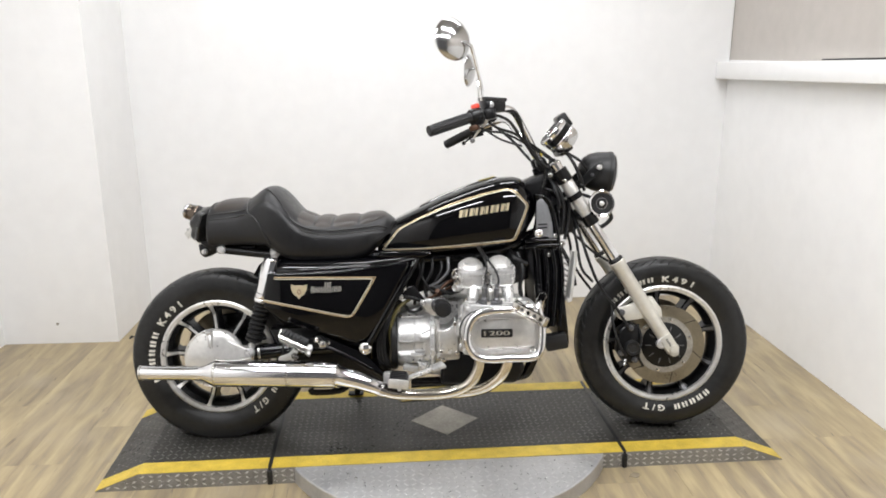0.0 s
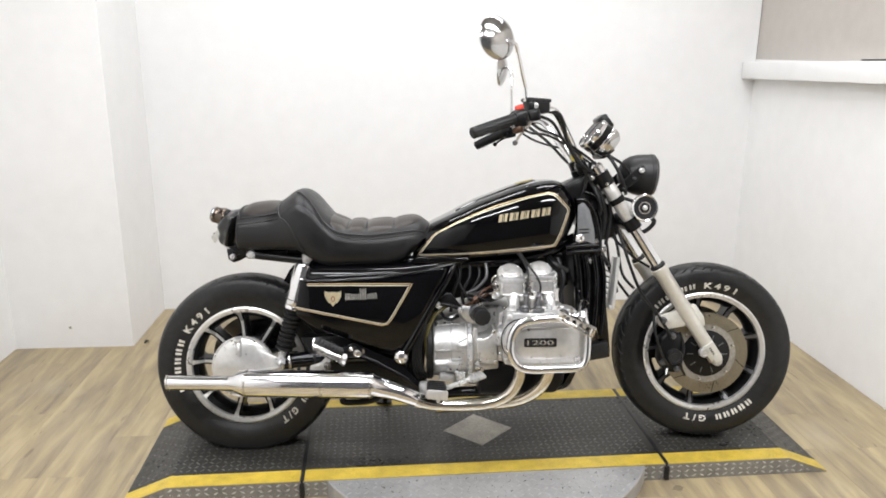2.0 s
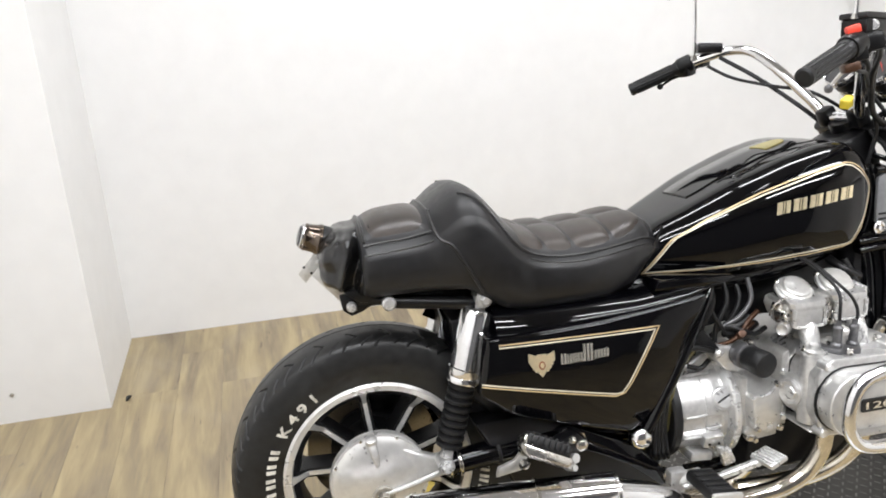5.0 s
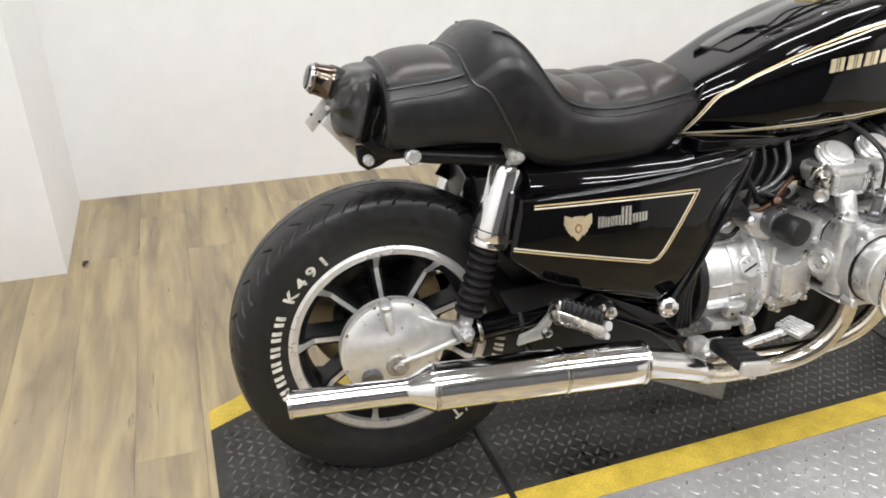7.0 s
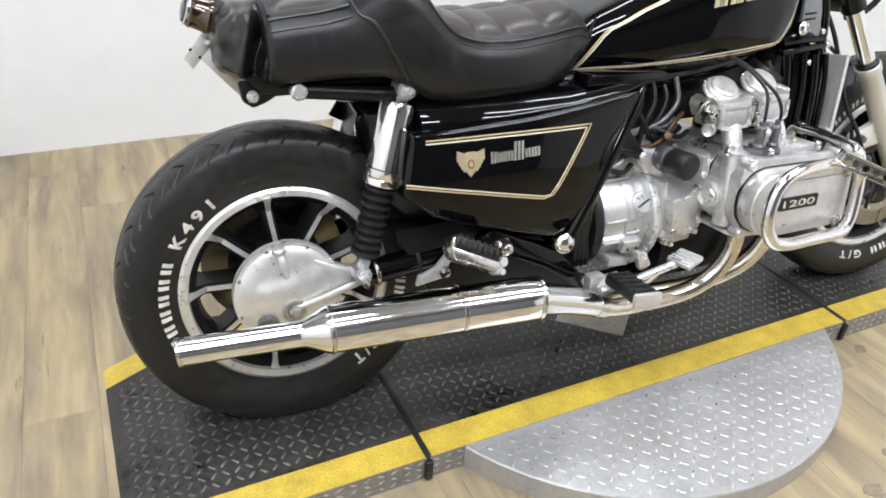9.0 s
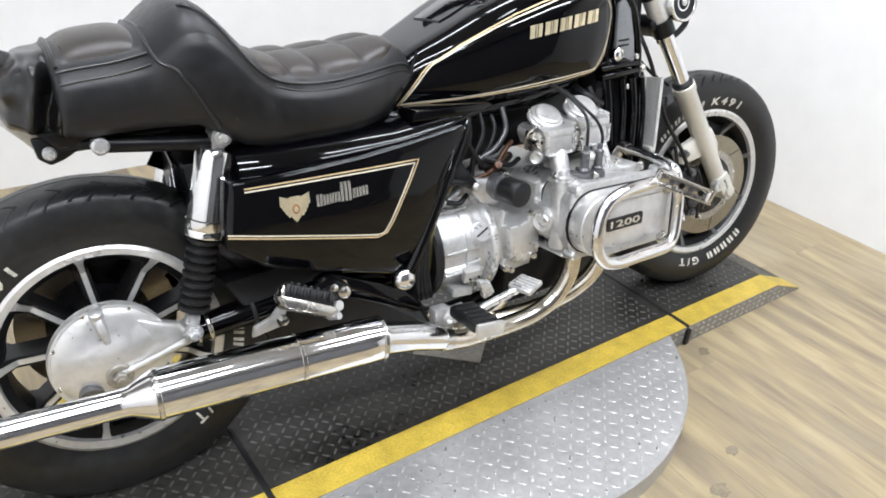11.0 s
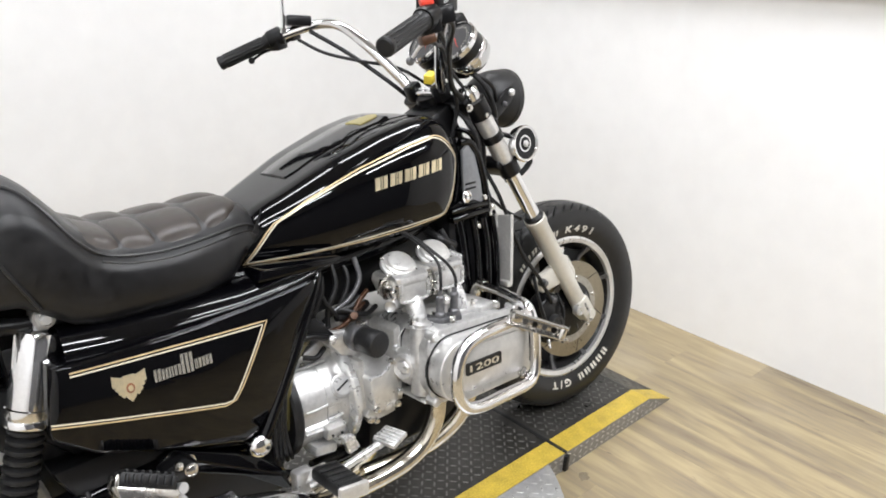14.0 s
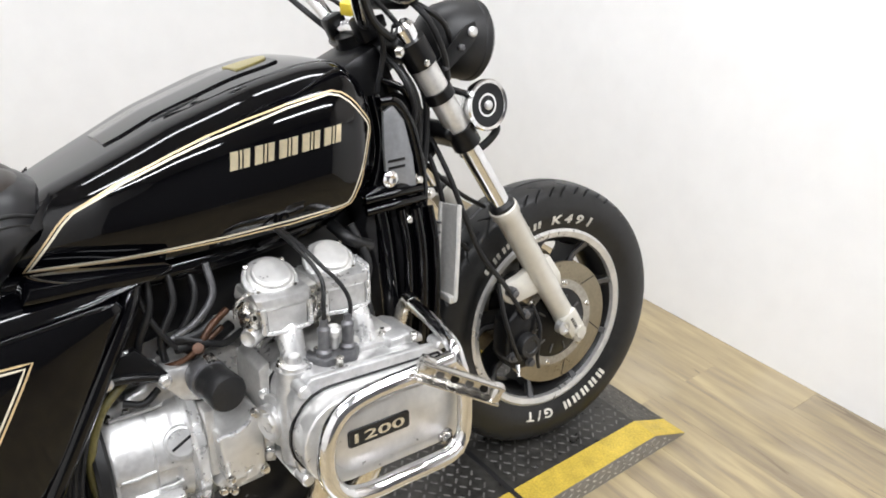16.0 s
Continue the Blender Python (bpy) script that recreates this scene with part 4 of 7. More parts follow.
prism(bm, [(0.868, 0.385), (0.872, 0.372), (0.90, 0.352), (1.10, 0.348), (1.124, 0.372), (1.126, 0.48), (1.105, 0.506), (0.90, 0.512), (0.872, 0.492), (0.866, 0.47)], -0.325, -0.312, 0.004, 2)
part("head_gasket_flange", bm, ALU, head)
bm = bmesh.new()
outline = [(1.110, 0.362), (1.118, 0.37), (1.118, 0.478), (1.108, 0.490), (0.93, 0.493)] + [(0.925 - 0.063 * math.sin(math.radians(a)), 0.427 + 0.066 * math.cos(math.radians(a))) for a in range(8, 180, 17)] + [(0.93, 0.360)]
prism(bm, outline, -0.366, -0.322, 0.010, 4)
gasket = bmesh.new()
gx, gz = 0.99, 0.427
prism(gasket, [(gx + (q[0] - gx) * 1.022, gz + (q[1] - gz) * 1.04) for q in outline], -0.3275, -0.322, 0.0)
part("cover_gasket", gasket, SATIN, head)
cover = part("rocker_cover", bm, ALU_SATIN, head, "smooth aluminium rocker cover")
bm = bmesh.new()
inner = [(1.085, 0.380), (1.096, 0.392), (1.096, 0.460), (1.085, 0.473), (0.945, 0.476)] + [(0.942 - 0.046 * math.sin(math.radians(a)), 0.427 + 0.049 * math.cos(math.radians(a))) for a in range(8, 180, 22)] + [(0.945, 0.378)]
prism(bm, inner, -0.3705, -0.36, 0.0025, 2)
part("cover_panel", bm, ALU_SATIN, cover)
bm = bmesh.new()
prism(bm, [(0.928, 0.4165), (1.022, 0.4165), (1.025, 0.4195), (1.025, 0.4405), (1.022, 0.4435), (0.928, 0.4435), (0.925, 0.4405), (0.925, 0.4195)], -0.3735, -0.369, 0.0008, 1)
badge = part("badge", bm, PLASTIC, cover, "dark grey badge reading 1200")
t = glyphs("1200", 1.0, 0.018)
xs = [v.co.x for v in t.verts]
ys = [v.co.y for v in t.verts]
for v in t.verts:
    u, w = (v.co.x - min(xs)) / (max(xs) - min(xs)), (v.co.y - min(ys)) / (max(ys) - min(ys))
    v.co = Vector((0.934 + 0.082 * u, -0.3742, 0.4225 + 0.015 * w))
bm = absorb(bmesh.new(), t)
part("badge_number", bm, SILVER, badge)
for x, z in ((1.092, 0.372), (1.098, 0.478)):
    bm = bmesh.new()
    lathe(bm, [(0.013, 0.0), (0.013, 0.008), (0.009, 0.009), (0.009, 0.013), (0.006, 0.015), (0, 0.015)], (x, -0.362, z), (0, -1, 0), 20, cap=False)
    part("cover_bolt", bm, OLD_CHROME, cover)
for x, z, r in ((0.880, 0.362, 0.010), (0.885, 0.500, 0.010), (1.112, 0.505, 0.008)):
    bm = bmesh.new()
    lathe(bm, [(r, -0.02), (r, 0.006), (r * 0.7, 0.009), (0, 0.009)], (x, -0.325, z), (0, -1, 0), 14, cap=False)
    part("head_bolt", bm, ALU, head)
bm = bmesh.new()
lathe(bm, [(0.040, -0.01), (0.040, 0.004), (0.028, 0.006), (0.028, 0.016), (0.024, 0.018), (0.014, 0.012), (0, 0.012)], (0.874, -0.245, 0.420), (-1, -0.2, 0), 28, cap=False)
part("belt_cover_boss", bm, ALU, head)
bm = bmesh.new()
tube(bm, [(0.900, -0.268, 0.362), (0.897, -0.268, 0.43), (0.900, -0.266, 0.505)], [0.030, 0.028, 0.024], 18)
lathe(bm, [(0.021, -0.004), (0.021, 0.006), (0.012, 0.009), (0.009, 0.018), (0, 0.019)], (0.900, -0.266, 0.508), (0, -0.1, 1), 14, cap=False)
part("head_column", bm, ALU, head)
bm = bmesh.new()
lathe(bm, [(0.017, 0), (0.017, 0.008), (0.013, 0.011), (0, 0.011)], (0.868, -0.247, 0.420), (-1, -0.25, 0), 6, cap=False)
part("hex_plug", bm, ALU_SMOOTH, head)
bm = bmesh.new()
prism(bm, [(1.045, 0.500), (1.108, 0.496), (1.108, 0.508), (1.085, 0.517), (1.050, 0.514)], -0.29, -0.20, 0.004)
part("head_rib", bm, ALU, head)
for x in (0.955, 1.085):
    bm = bmesh.new()
    lathe(bm, [(0.0065, -0.006), (0.0065, 0.006), (0.004, 0.008), (0, 0.008)], (x, -0.302 if x < 0.97 else -0.298, 0.514), (0, -0.1, 1), 6, cap=False)
    part("stud_nut", bm, OLD_CHROME, head)
bm = bmesh.new()
prism(bm, [(0.872, 0.350), (0.90, 0.338), (0.99, 0.330), (1.09, 0.335), (1.10, 0.352), (0.9, 0.356)], -0.30, -0.13, 0.004)
part("head_underside", bm, ALU_DULL, head)
bm = bmesh.new()
prism(bm, [(0.925, 0.50), (1.08, 0.498), (1.07, 0.522), (0.935, 0.52)], -0.258, -0.16, 0.006)
part("head_top", bm, ALU_DULL, head)
bm = bmesh.new()
prism(bm, [(0.918, -0.262), (0.936, -0.296), (0.985, -0.298), (1.006, -0.270), (0.992, -0.244), (0.932, -0.242)], 0.498, 0.5175, 0.005, 2, axis="z")
part("plug_well", bm, GREY, head, "dark grey spark plug seat")
# carburettors
carb = bmesh.new()
prism(carb, [(0.862, 0.590), (0.866, 0.606), (1.040, 0.617), (1.046, 0.602), (1.040, 0.580), (1.010, 0.568), (0.905, 0.560), (0.872, 0.566)], -0.228, -0.150, 0.004, 2)
carb = part("carburettor", carb, ALU_DULL, bike, "twin cast aluminium carburettors")
for x, z in ((0.904, 0.625), (1.001, 0.632)):
    dz = z - 0.625
    bm = bmesh.new()
    loft(bm, [[(x - a, -0.165, h + dz), (x - a, yf + 0.006, h + dz), (x - a + 0.006, yf, h + dz), (x + b - 0.006, yf, h + dz), (x + b, yf + 0.006, h + dz), (x + b, -0.165, h + dz)]
              for a, b, yf, h in ((0.026, 0.031, -0.230, 0.551), (0.031, 0.037, -0.240, 0.555), (0.032, 0.038, -0.243, 0.561), (0.033, 0.039, -0.2415, 0.590), (0.036, 0.041, -0.2440, 0.594), (0.039, 0.043, -0.245, 0.600), (0.041, 0.044, -0.243, 0.607), (0.040, 0.043, -0.230, 0.612))])
    bowl = part("float_bowl", bm, ALU, carb, "cast aluminium float bowl")
    for ux in (-0.0325, 0.0385):
        bm = bmesh.new()
        tube(bm, [(x + ux, -0.2410, 0.557 + dz), (x + ux, -0.2430, 0.575 + dz), (x + ux, -0.2425, 0.594 + dz)], [0.0042, 0.0034, 0.0046], 8)
        part("bowl_rib", bm, ALU_SMOOTH, bowl)
    bm = bmesh.new()
    tube(bm, [(x - 0.030, -0.242, 0.5560 + dz), (x + 0.004, -0.2450, 0.5545 + dz), (x + 0.036, -0.242, 0.5555 + dz)], 0.0032, 8)
    part("bowl_lip", bm, ALU_SMOOTH, bowl)
    bm = bmesh.new()
    lathe(bm, [(0.009, -0.012), (0.009, 0.004), (0.006, 0.006), (0.006, 0.011), (0, 0.012)], (x + 0.004, -0.205, 0.553 + dz), (0, -0.2, -1), 12, cap=False)
    part("drain_screw", bm, OLD_CHROME, bowl)
    ax = Vector((0.0, -0.55, 0.835)).normalized()
    bm = bmesh.new()
    ear = [(0.042 * math.cos(math.radians(a)), 0.042 * math.sin(math.radians(a))) for a in range(-50, 231, 20)] + [(-0.034, -0.042), (-0.012, -0.050), (0.012, -0.050), (0.034, -0.042)]
    prism(bm, [(q[0], q[1] * 0.92) for q in ear], -0.014, -0.005, 0.002, 1, axis="z")
    bmesh.ops.transform(bm, matrix=Matrix.Translation((x, -0.200, z + 0.003)) @ Matrix.Rotation(math.atan2(0.55, 0.835), 4, "X"), verts=bm.verts[:])
    part("cap_flange", bm, ALU_SMOOTH, carb)
    # Black slip beneath the flange stands in for the shadow line there.
    bm = bmesh.new()
    prism(bm, [(q[0] * 0.96, q[1] * 0.88) for q in ear], -0.017, -0.013, 0.0, 1, axis="z")
    bmesh.ops.transform(bm, matrix=Matrix.Translation((x, -0.200, z + 0.003)) @ Matrix.Rotation(math.atan2(0.55, 0.835), 4, "X"), verts=bm.verts[:])
    part("cap_gasket", bm, SATIN, carb)
    bm = bmesh.new()
    lathe(bm, [(0.0350, -0.008), (0.0350, -0.001), (0.0330, 0.0015), (0.0300, 0.0025), (0.0288, 0.0060), (0.0268, 0.0078), (0.024, 0.0082), (0, 0.0090)], (x, -0.200, z + 0.003), ax, 44)
    top = part("carburettor_cap", bm, ALU_SATIN, carb)
    for k in range(4):
        a = math.radians(45 + 90 * k)
        bm = bmesh.new()
        lathe(bm, [(0.0052, -0.012), (0.0052, -0.003), (0.003, -0.0015), (0, -0.001)], (x + 0.0385 * math.cos(a), -0.200 + 0.0310 * math.sin(a), z + 0.003 + 0.0205 * math.sin(a)), ax, 8, cap=False)
        part("cap_screw", bm, OLD_CHROME, top)
# links and brackets between and beside the carburettors
bm = bmesh.new()
block(bm, (0.9535, -0.236, 0.576), (0.010, 0.006, 0.050), 0.0015, (-4, 22, 0))
block(bm, (0.966, -0.239, 0.566), (0.010, 0.005, 0.036), 0.0015, (-4, -14, 0))
block(bm, (0.956, -0.226, 0.603), (0.034, 0.012, 0.010), 0.002, (0, -5, 0))
link = part("linkage", bm, OLD_CHROME, carb)
for x, z in ((0.950, 0.592), (0.958, 0.557), (0.968, 0.580)):
    bm = bmesh.new()
    lathe(bm, [(0.0046, -0.008), (0.0046, 0.004), (0, 0.005)], (x, -0.240, z), (0, -1, 0.1), 8, cap=False)
    part("link_screw", bm, OLD_CHROME, link)
bm = bmesh.new()
prism(bm, [(-0.052, 0.572), (-0.030, 0.566), (0.0, 0.574), (0.006, 0.612), (-0.012, 0.628), (-0.050, 0.622)], 1.042, 1.050, 0.002, axis="x")
bmesh.ops.translate(bm, vec=(0, -0.183, 0), verts=bm.verts[:])
part("end_flange", bm, ALU_SMOOTH, carb)
bm = bmesh.new()
block(bm, (0.8605, -0.222, 0.578), (0.026, 0.030, 0.028), 0.004, (0, -8, 14))
block(bm, (0.852, -0.212, 0.597), (0.010, 0.024, 0.016), 0.002, (0, 20, 14))
tb = part("throttle_body", bm, OLD_CHROME, carb)
bm = bmesh.new()
lathe(bm, [(0, -0.016), (0.0125, -0.016), (0.0140, -0.013), (0.0140, 0.014), (0.0115, 0.018), (0.007, 0.015), (0, 0.015)], (0.862, -0.222, 0.553), (-0.75, -0.65, 0), 20, cap=False)
part("throttle_drum", bm, ALU, tb)
bm = bmesh.new()
lathe(bm, [(0.0042, 0), (0.0042, 0.0012), (0, 0.0014)], (0.8585, -0.2372, 0.584), (-0.2, -0.97, 0), 12, cap=False)
part("body_hole", bm, SATIN, tb)
for x, z in ((0.851, 0.572), (0.869, 0.591), (0.848, 0.589)):
    bm = bmesh.new()
    lathe(bm, [(0.0040, -0.004), (0.0040, 0.004), (0, 0.005)], (x, -0.236 + (0.869 - x) * -0.2, z), (-0.2, -0.97, 0), 8, cap=False)
    part("body_screw", bm, CHROME, tb)
bm = bmesh.new()
tube(bm, [(0.875, -0.21, 0.608), (0.855, -0.225, 0.615), (0.842, -0.215, 0.600), (0.845, -0.20, 0.575)], 0.003, 8)
part("throttle_link", bm, OLD_CHROME, carb)
for x, s in ((0.9115, -1), (1.024, 1)):
    bm = bmesh.new()
    tube(bm, [(x - s * 0.002, -0.214, 0.566), (x, -0.230, 0.548), (x + s * 0.002, -0.243, 0.522), (x + s * 0.003, -0.249, 0.494)], [0.0185, 0.0200, 0.0190, 0.0200], 20)
    runner = part("intake_pipe", bm, ALU_SMOOTH, bike, "polished aluminium intake pipe")
    bm = bmesh.new()
    prism(bm, [(x - 0.036, -0.268), (x - 0.020, -0.276), (x + 0.020, -0.276), (x + 0.036, -0.268), (x + 0.036, -0.240), (x - 0.036, -0.240)], 0.500, 0.5105, 0.003, axis="z")
    part("pipe_flange", bm, ALU, runner)
    for dx in (-0.028, 0.028):
        bm = bmesh.new()
        lathe(bm, [(0.0068, 0), (0.0068, 0.006), (0.0040, 0.007), (0.0040, 0.013), (0, 0.014)], (x + dx, -0.258, 0.5105), (0, -0.1, 1), 6, cap=False)
        part("flange_nut", bm, OLD_CHROME, runner)
bm = bmesh.new()
lathe(bm, [(0.009, -0.02), (0.009, 0.0), (0.012, 0.003), (0.012, 0.012), (0.007, 0.016), (0, 0.016)], (0.964, -0.268, 0.540), (0, -0.2, 0.97), 14, cap=False)
part("sensor_cap", bm, ALU_DULL, bike)
for pts in ([(0.944, -0.2785, 0.548), (0.946, -0.280, 0.592), (0.952, -0.266, 0.630), (0.940, -0.228, 0.664), (0.925, -0.170, 0.690)],
            [(0.984, -0.276, 0.546), (0.990, -0.277, 0.586), (0.979, -0.270, 0.618), (0.960, -0.250, 0.645), (0.944, -0.212, 0.672), (0.930, -0.160, 0.690)]):
    bm = bmesh.new()
    tube(bm, pts, 0.0034, 8)
    lead = part("spark_lead", bm, HOSE, bike)
    bm = bmesh.new()
    lathe(bm, [(0.0120, -0.034), (0.0120, -0.024), (0.0090, -0.020), (0.0086, 0.004), (0.0098, 0.006), (0.0098, 0.012), (0.0062, 0.016), (0.0052, 0.026), (0, 0.027)], pts[0], (0.02, -0.05, 1), 16, cap=False)
    part("plug_cap", bm, GREY, lead, "dark grey spark plug cap")

# engine guard
bm = bmesh.new()
GY = -0.392
loop = [(1.100, GY + 0.004, 0.362), (1.075, GY, 0.355), (1.00, GY, 0.353), (0.945, GY, 0.352), (0.905, GY, 0.364), (0.882, GY, 0.402), (0.885, GY, 0.455), (0.908, GY, 0.490), (0.95, GY, 0.504), (1.02, GY, 0.509), (1.085, GY, 0.513)]
tube(bm, loop, 0.0130, 16)
part("engine_guard", bm, CHROME, bike, "bent chrome engine guard")
bm = bmesh.new()
tube(bm, [(1.098, GY + 0.004, 0.353), (1.114, GY + 0.006, 0.385), (1.116, GY + 0.008, 0.46), (1.104, GY + 0.008, 0.505), (1.108, -0.362, 0.522), (1.128, -0.28, 0.524), (1.150, -0.195, 0.518)], 0.0115, 14)
part("guard_upright", bm, CHROME, bike)
bm = bmesh.new()
tube(bm, [(1.149, -0.20, 0.518), (1.154, -0.178, 0.518), (1.152, -0.162, 0.498), (1.148, -0.15, 0.45)], [0.013, 0.0145, 0.013, 0.012], 14)
part("guard_mount", bm, OLD_CHROME, bike)
# drilled channel that carried a highway peg
bm = bmesh.new()
block(bm, (0, 0.008, 0), (0.122, 0.005, 0.025), 0.0012)
block(bm, (0, 0.0, 0.0125), (0.122, 0.018, 0.004), 0.0012)
block(bm, (0, 0.0, -0.0125), (0.122, 0.018, 0.004), 0.0012)
bracket = part("peg_bracket", bm, OLD_CHROME, bike, "drilled steel channel bracket", matrix=pose(1.068, -0.440, 0.502, 0, 22.5, -30))
for k in range(4):
    bm = bmesh.new()
    lathe(bm, [(0.0062, 0), (0.0062, 0.0006), (0, 0.0007)], (-0.030 + 0.022 * k, 0.0052, 0), (0, -1, 0), 14, cap=False)
    part("drilled_hole", bm, SATIN if k % 2 else GREY, bracket)
bm = bmesh.new()
lathe(bm, [(0, -0.015), (0.0075, -0.015), (0.0085, -0.012), (0.0085, 0.012), (0.0075, 0.015), (0, 0.015)], (0.053, 0.0, 0), (0, 0, 1), 16, cap=False)
part("pivot_pin", bm, OLD_CHROME, bracket)
bm = bmesh.new()
block(bm, (-0.050, 0.014, 0.002), (0.026, 0.026, 0.028), 0.006)
part("guard_clamp", bm, OLD_CHROME, bracket)

# ---- frame ----
def bar(name, pts, r, mt=PAINT, parent=bike, n=14, straight=False):
    b = bmesh.new()
    tube(b, pts, r, n, straight=straight)
    return part(name, b, mt, parent)


bar("frame_tube", [(0.722, -0.165, 0.645), (0.705, -0.178, 0.61), (0.64, -0.195, 0.50), (0.575, -0.202, 0.385), (0.548, -0.20, 0.34)], 0.0135)
bar("frame_tube", [(0.722, 0.165, 0.645), (0.64, 0.195, 0.50), (0.548, 0.20, 0.34)], 0.0135)
bar("frame_tube", [(0.52, -0.10, 0.655), (0.75, -0.12, 0.640), (1.00, -0.11, 0.665), (1.14, -0.07, 0.72)], 0.020)
bar("frame_tube", [(1.135, -0.115, 0.70), (1.145, -0.125, 0.60), (1.15, -0.13, 0.42), (1.12, -0.12, 0.26), (1.05, -0.11, 0.215), (0.70, -0.12, 0.20)], 0.018)
bar("frame_tube", [(1.135, 0.115, 0.70), (1.145, 0.125, 0.60), (1.15, 0.13, 0.42), (1.12, 0.12, 0.26), (1.05, 0.11, 0.215), (0.70, 0.12, 0.20)], 0.018)
bar("frame_tube", [(0.05, -0.10, 0.675), (0.25, -0.12, 0.655), (0.50, -0.12, 0.640)], 0.014, SATIN)
bar("frame_tube", [(0.05, 0.10, 0.675), (0.25, 0.12, 0.655), (0.50, 0.12, 0.640)], 0.014, SATIN)
bm = bmesh.new()
prism(bm, [(0.365, 0.385), (0.395, 0.395), (0.545, 0.325), (0.605, 0.262), (0.69, 0.225), (0.688, 0.205), (0.60, 0.225), (0.52, 0.288), (0.375, 0.362)], -0.190, -0.172, 0.005)
peg_plate = part("foot_peg_plate", bm, PAINT, bike)
for x, z in ((0.385, 0.378), (0.42, 0.365), (0.615, 0.245)):
    bm = bmesh.new()
    bolt(bm, (x, -0.191, z), r=0.0075, h=0.008)
    part("plate_bolt", bm, OLD_CHROME, peg_plate)
bm = bmesh.new()
lathe(bm, [(0.024, -0.012), (0.024, 0.0), (0.021, 0.006), (0.014, 0.011), (0, 0.013)], (0.549, -0.206, 0.347), (0, -1, 0), 28, cap=False)
part("pivot_cap", bm, CHROME, bike, "domed chrome pivot cap")
bm = bmesh.new()
prism(bm, [(0.18, 0.62), (0.70, 0.63), (0.66, 0.45), (0.58, 0.33), (0.30, 0.36), (0.19, 0.47)], -0.10, 0.10, 0.01)
part("battery_box", bm, SATIN, bike)
bm = bmesh.new()
prism(bm, [(0.21, 0.40), (0.60, 0.42), (0.64, 0.19), (0.40, 0.19), (0.30, 0.235)], -0.135, 0.10, 0.012)
part("lower_frame_cover", bm, SATIN, bike)
bm = bmesh.new()
prism(bm, [(-0.03, 0.70), (0.30, 0.70), (0.30, 0.645), (0.16, 0.655), (0.0, 0.672)], -0.085, 0.085, 0.006)
part("under_seat_tray", bm, SATIN, bike)
bm = bmesh.new()
prism(bm, [(0.70, 0.655), (1.10, 0.67), (1.12, 0.56), (1.05, 0.535), (0.86, 0.535), (0.75, 0.52), (0.68, 0.50)], -0.085, 0.10, 0.01)
part("air_box", bm, SATIN, bike)
for k in range(4):
    o = 0.011 * k
    bar("rear_cable", [(0.655 - o, -0.150, 0.475), (0.626 - o * 0.8, -0.178, 0.425), (0.612 - o * 0.7, -0.186, 0.360), (0.622 - o * 0.9, -0.178, 0.295), (0.640 - o, -0.150, 0.262)], 0.0042 + 0.0006 * (k % 2), HOSE, n=9)
# bracket with bolts behind the engine
bm = bmesh.new()
prism(bm, [(0.695, 0.545), (0.712, 0.55), (0.752, 0.502), (0.745, 0.487), (0.715, 0.505), (0.672, 0.506), (0.660, 0.518)], -0.166, -0.150, 0.002)
gusset = part("frame_gusset", bm, SATIN, bike)
for x, y, z in ((0.700, -0.152, 0.540), (0.668, -0.168, 0.514), (0.744, -0.168, 0.495)):
    bm = bmesh.new()
    lathe(bm, [(0.0085, 0), (0.0100, 0.003), (0.0095, 0.008), (0.006, 0.012), (0, 0.013)], (x, y, z), (0, -1, 0), 16, cap=False)
    part("gusset_bolt", bm, ALU_SMOOTH, gusset)
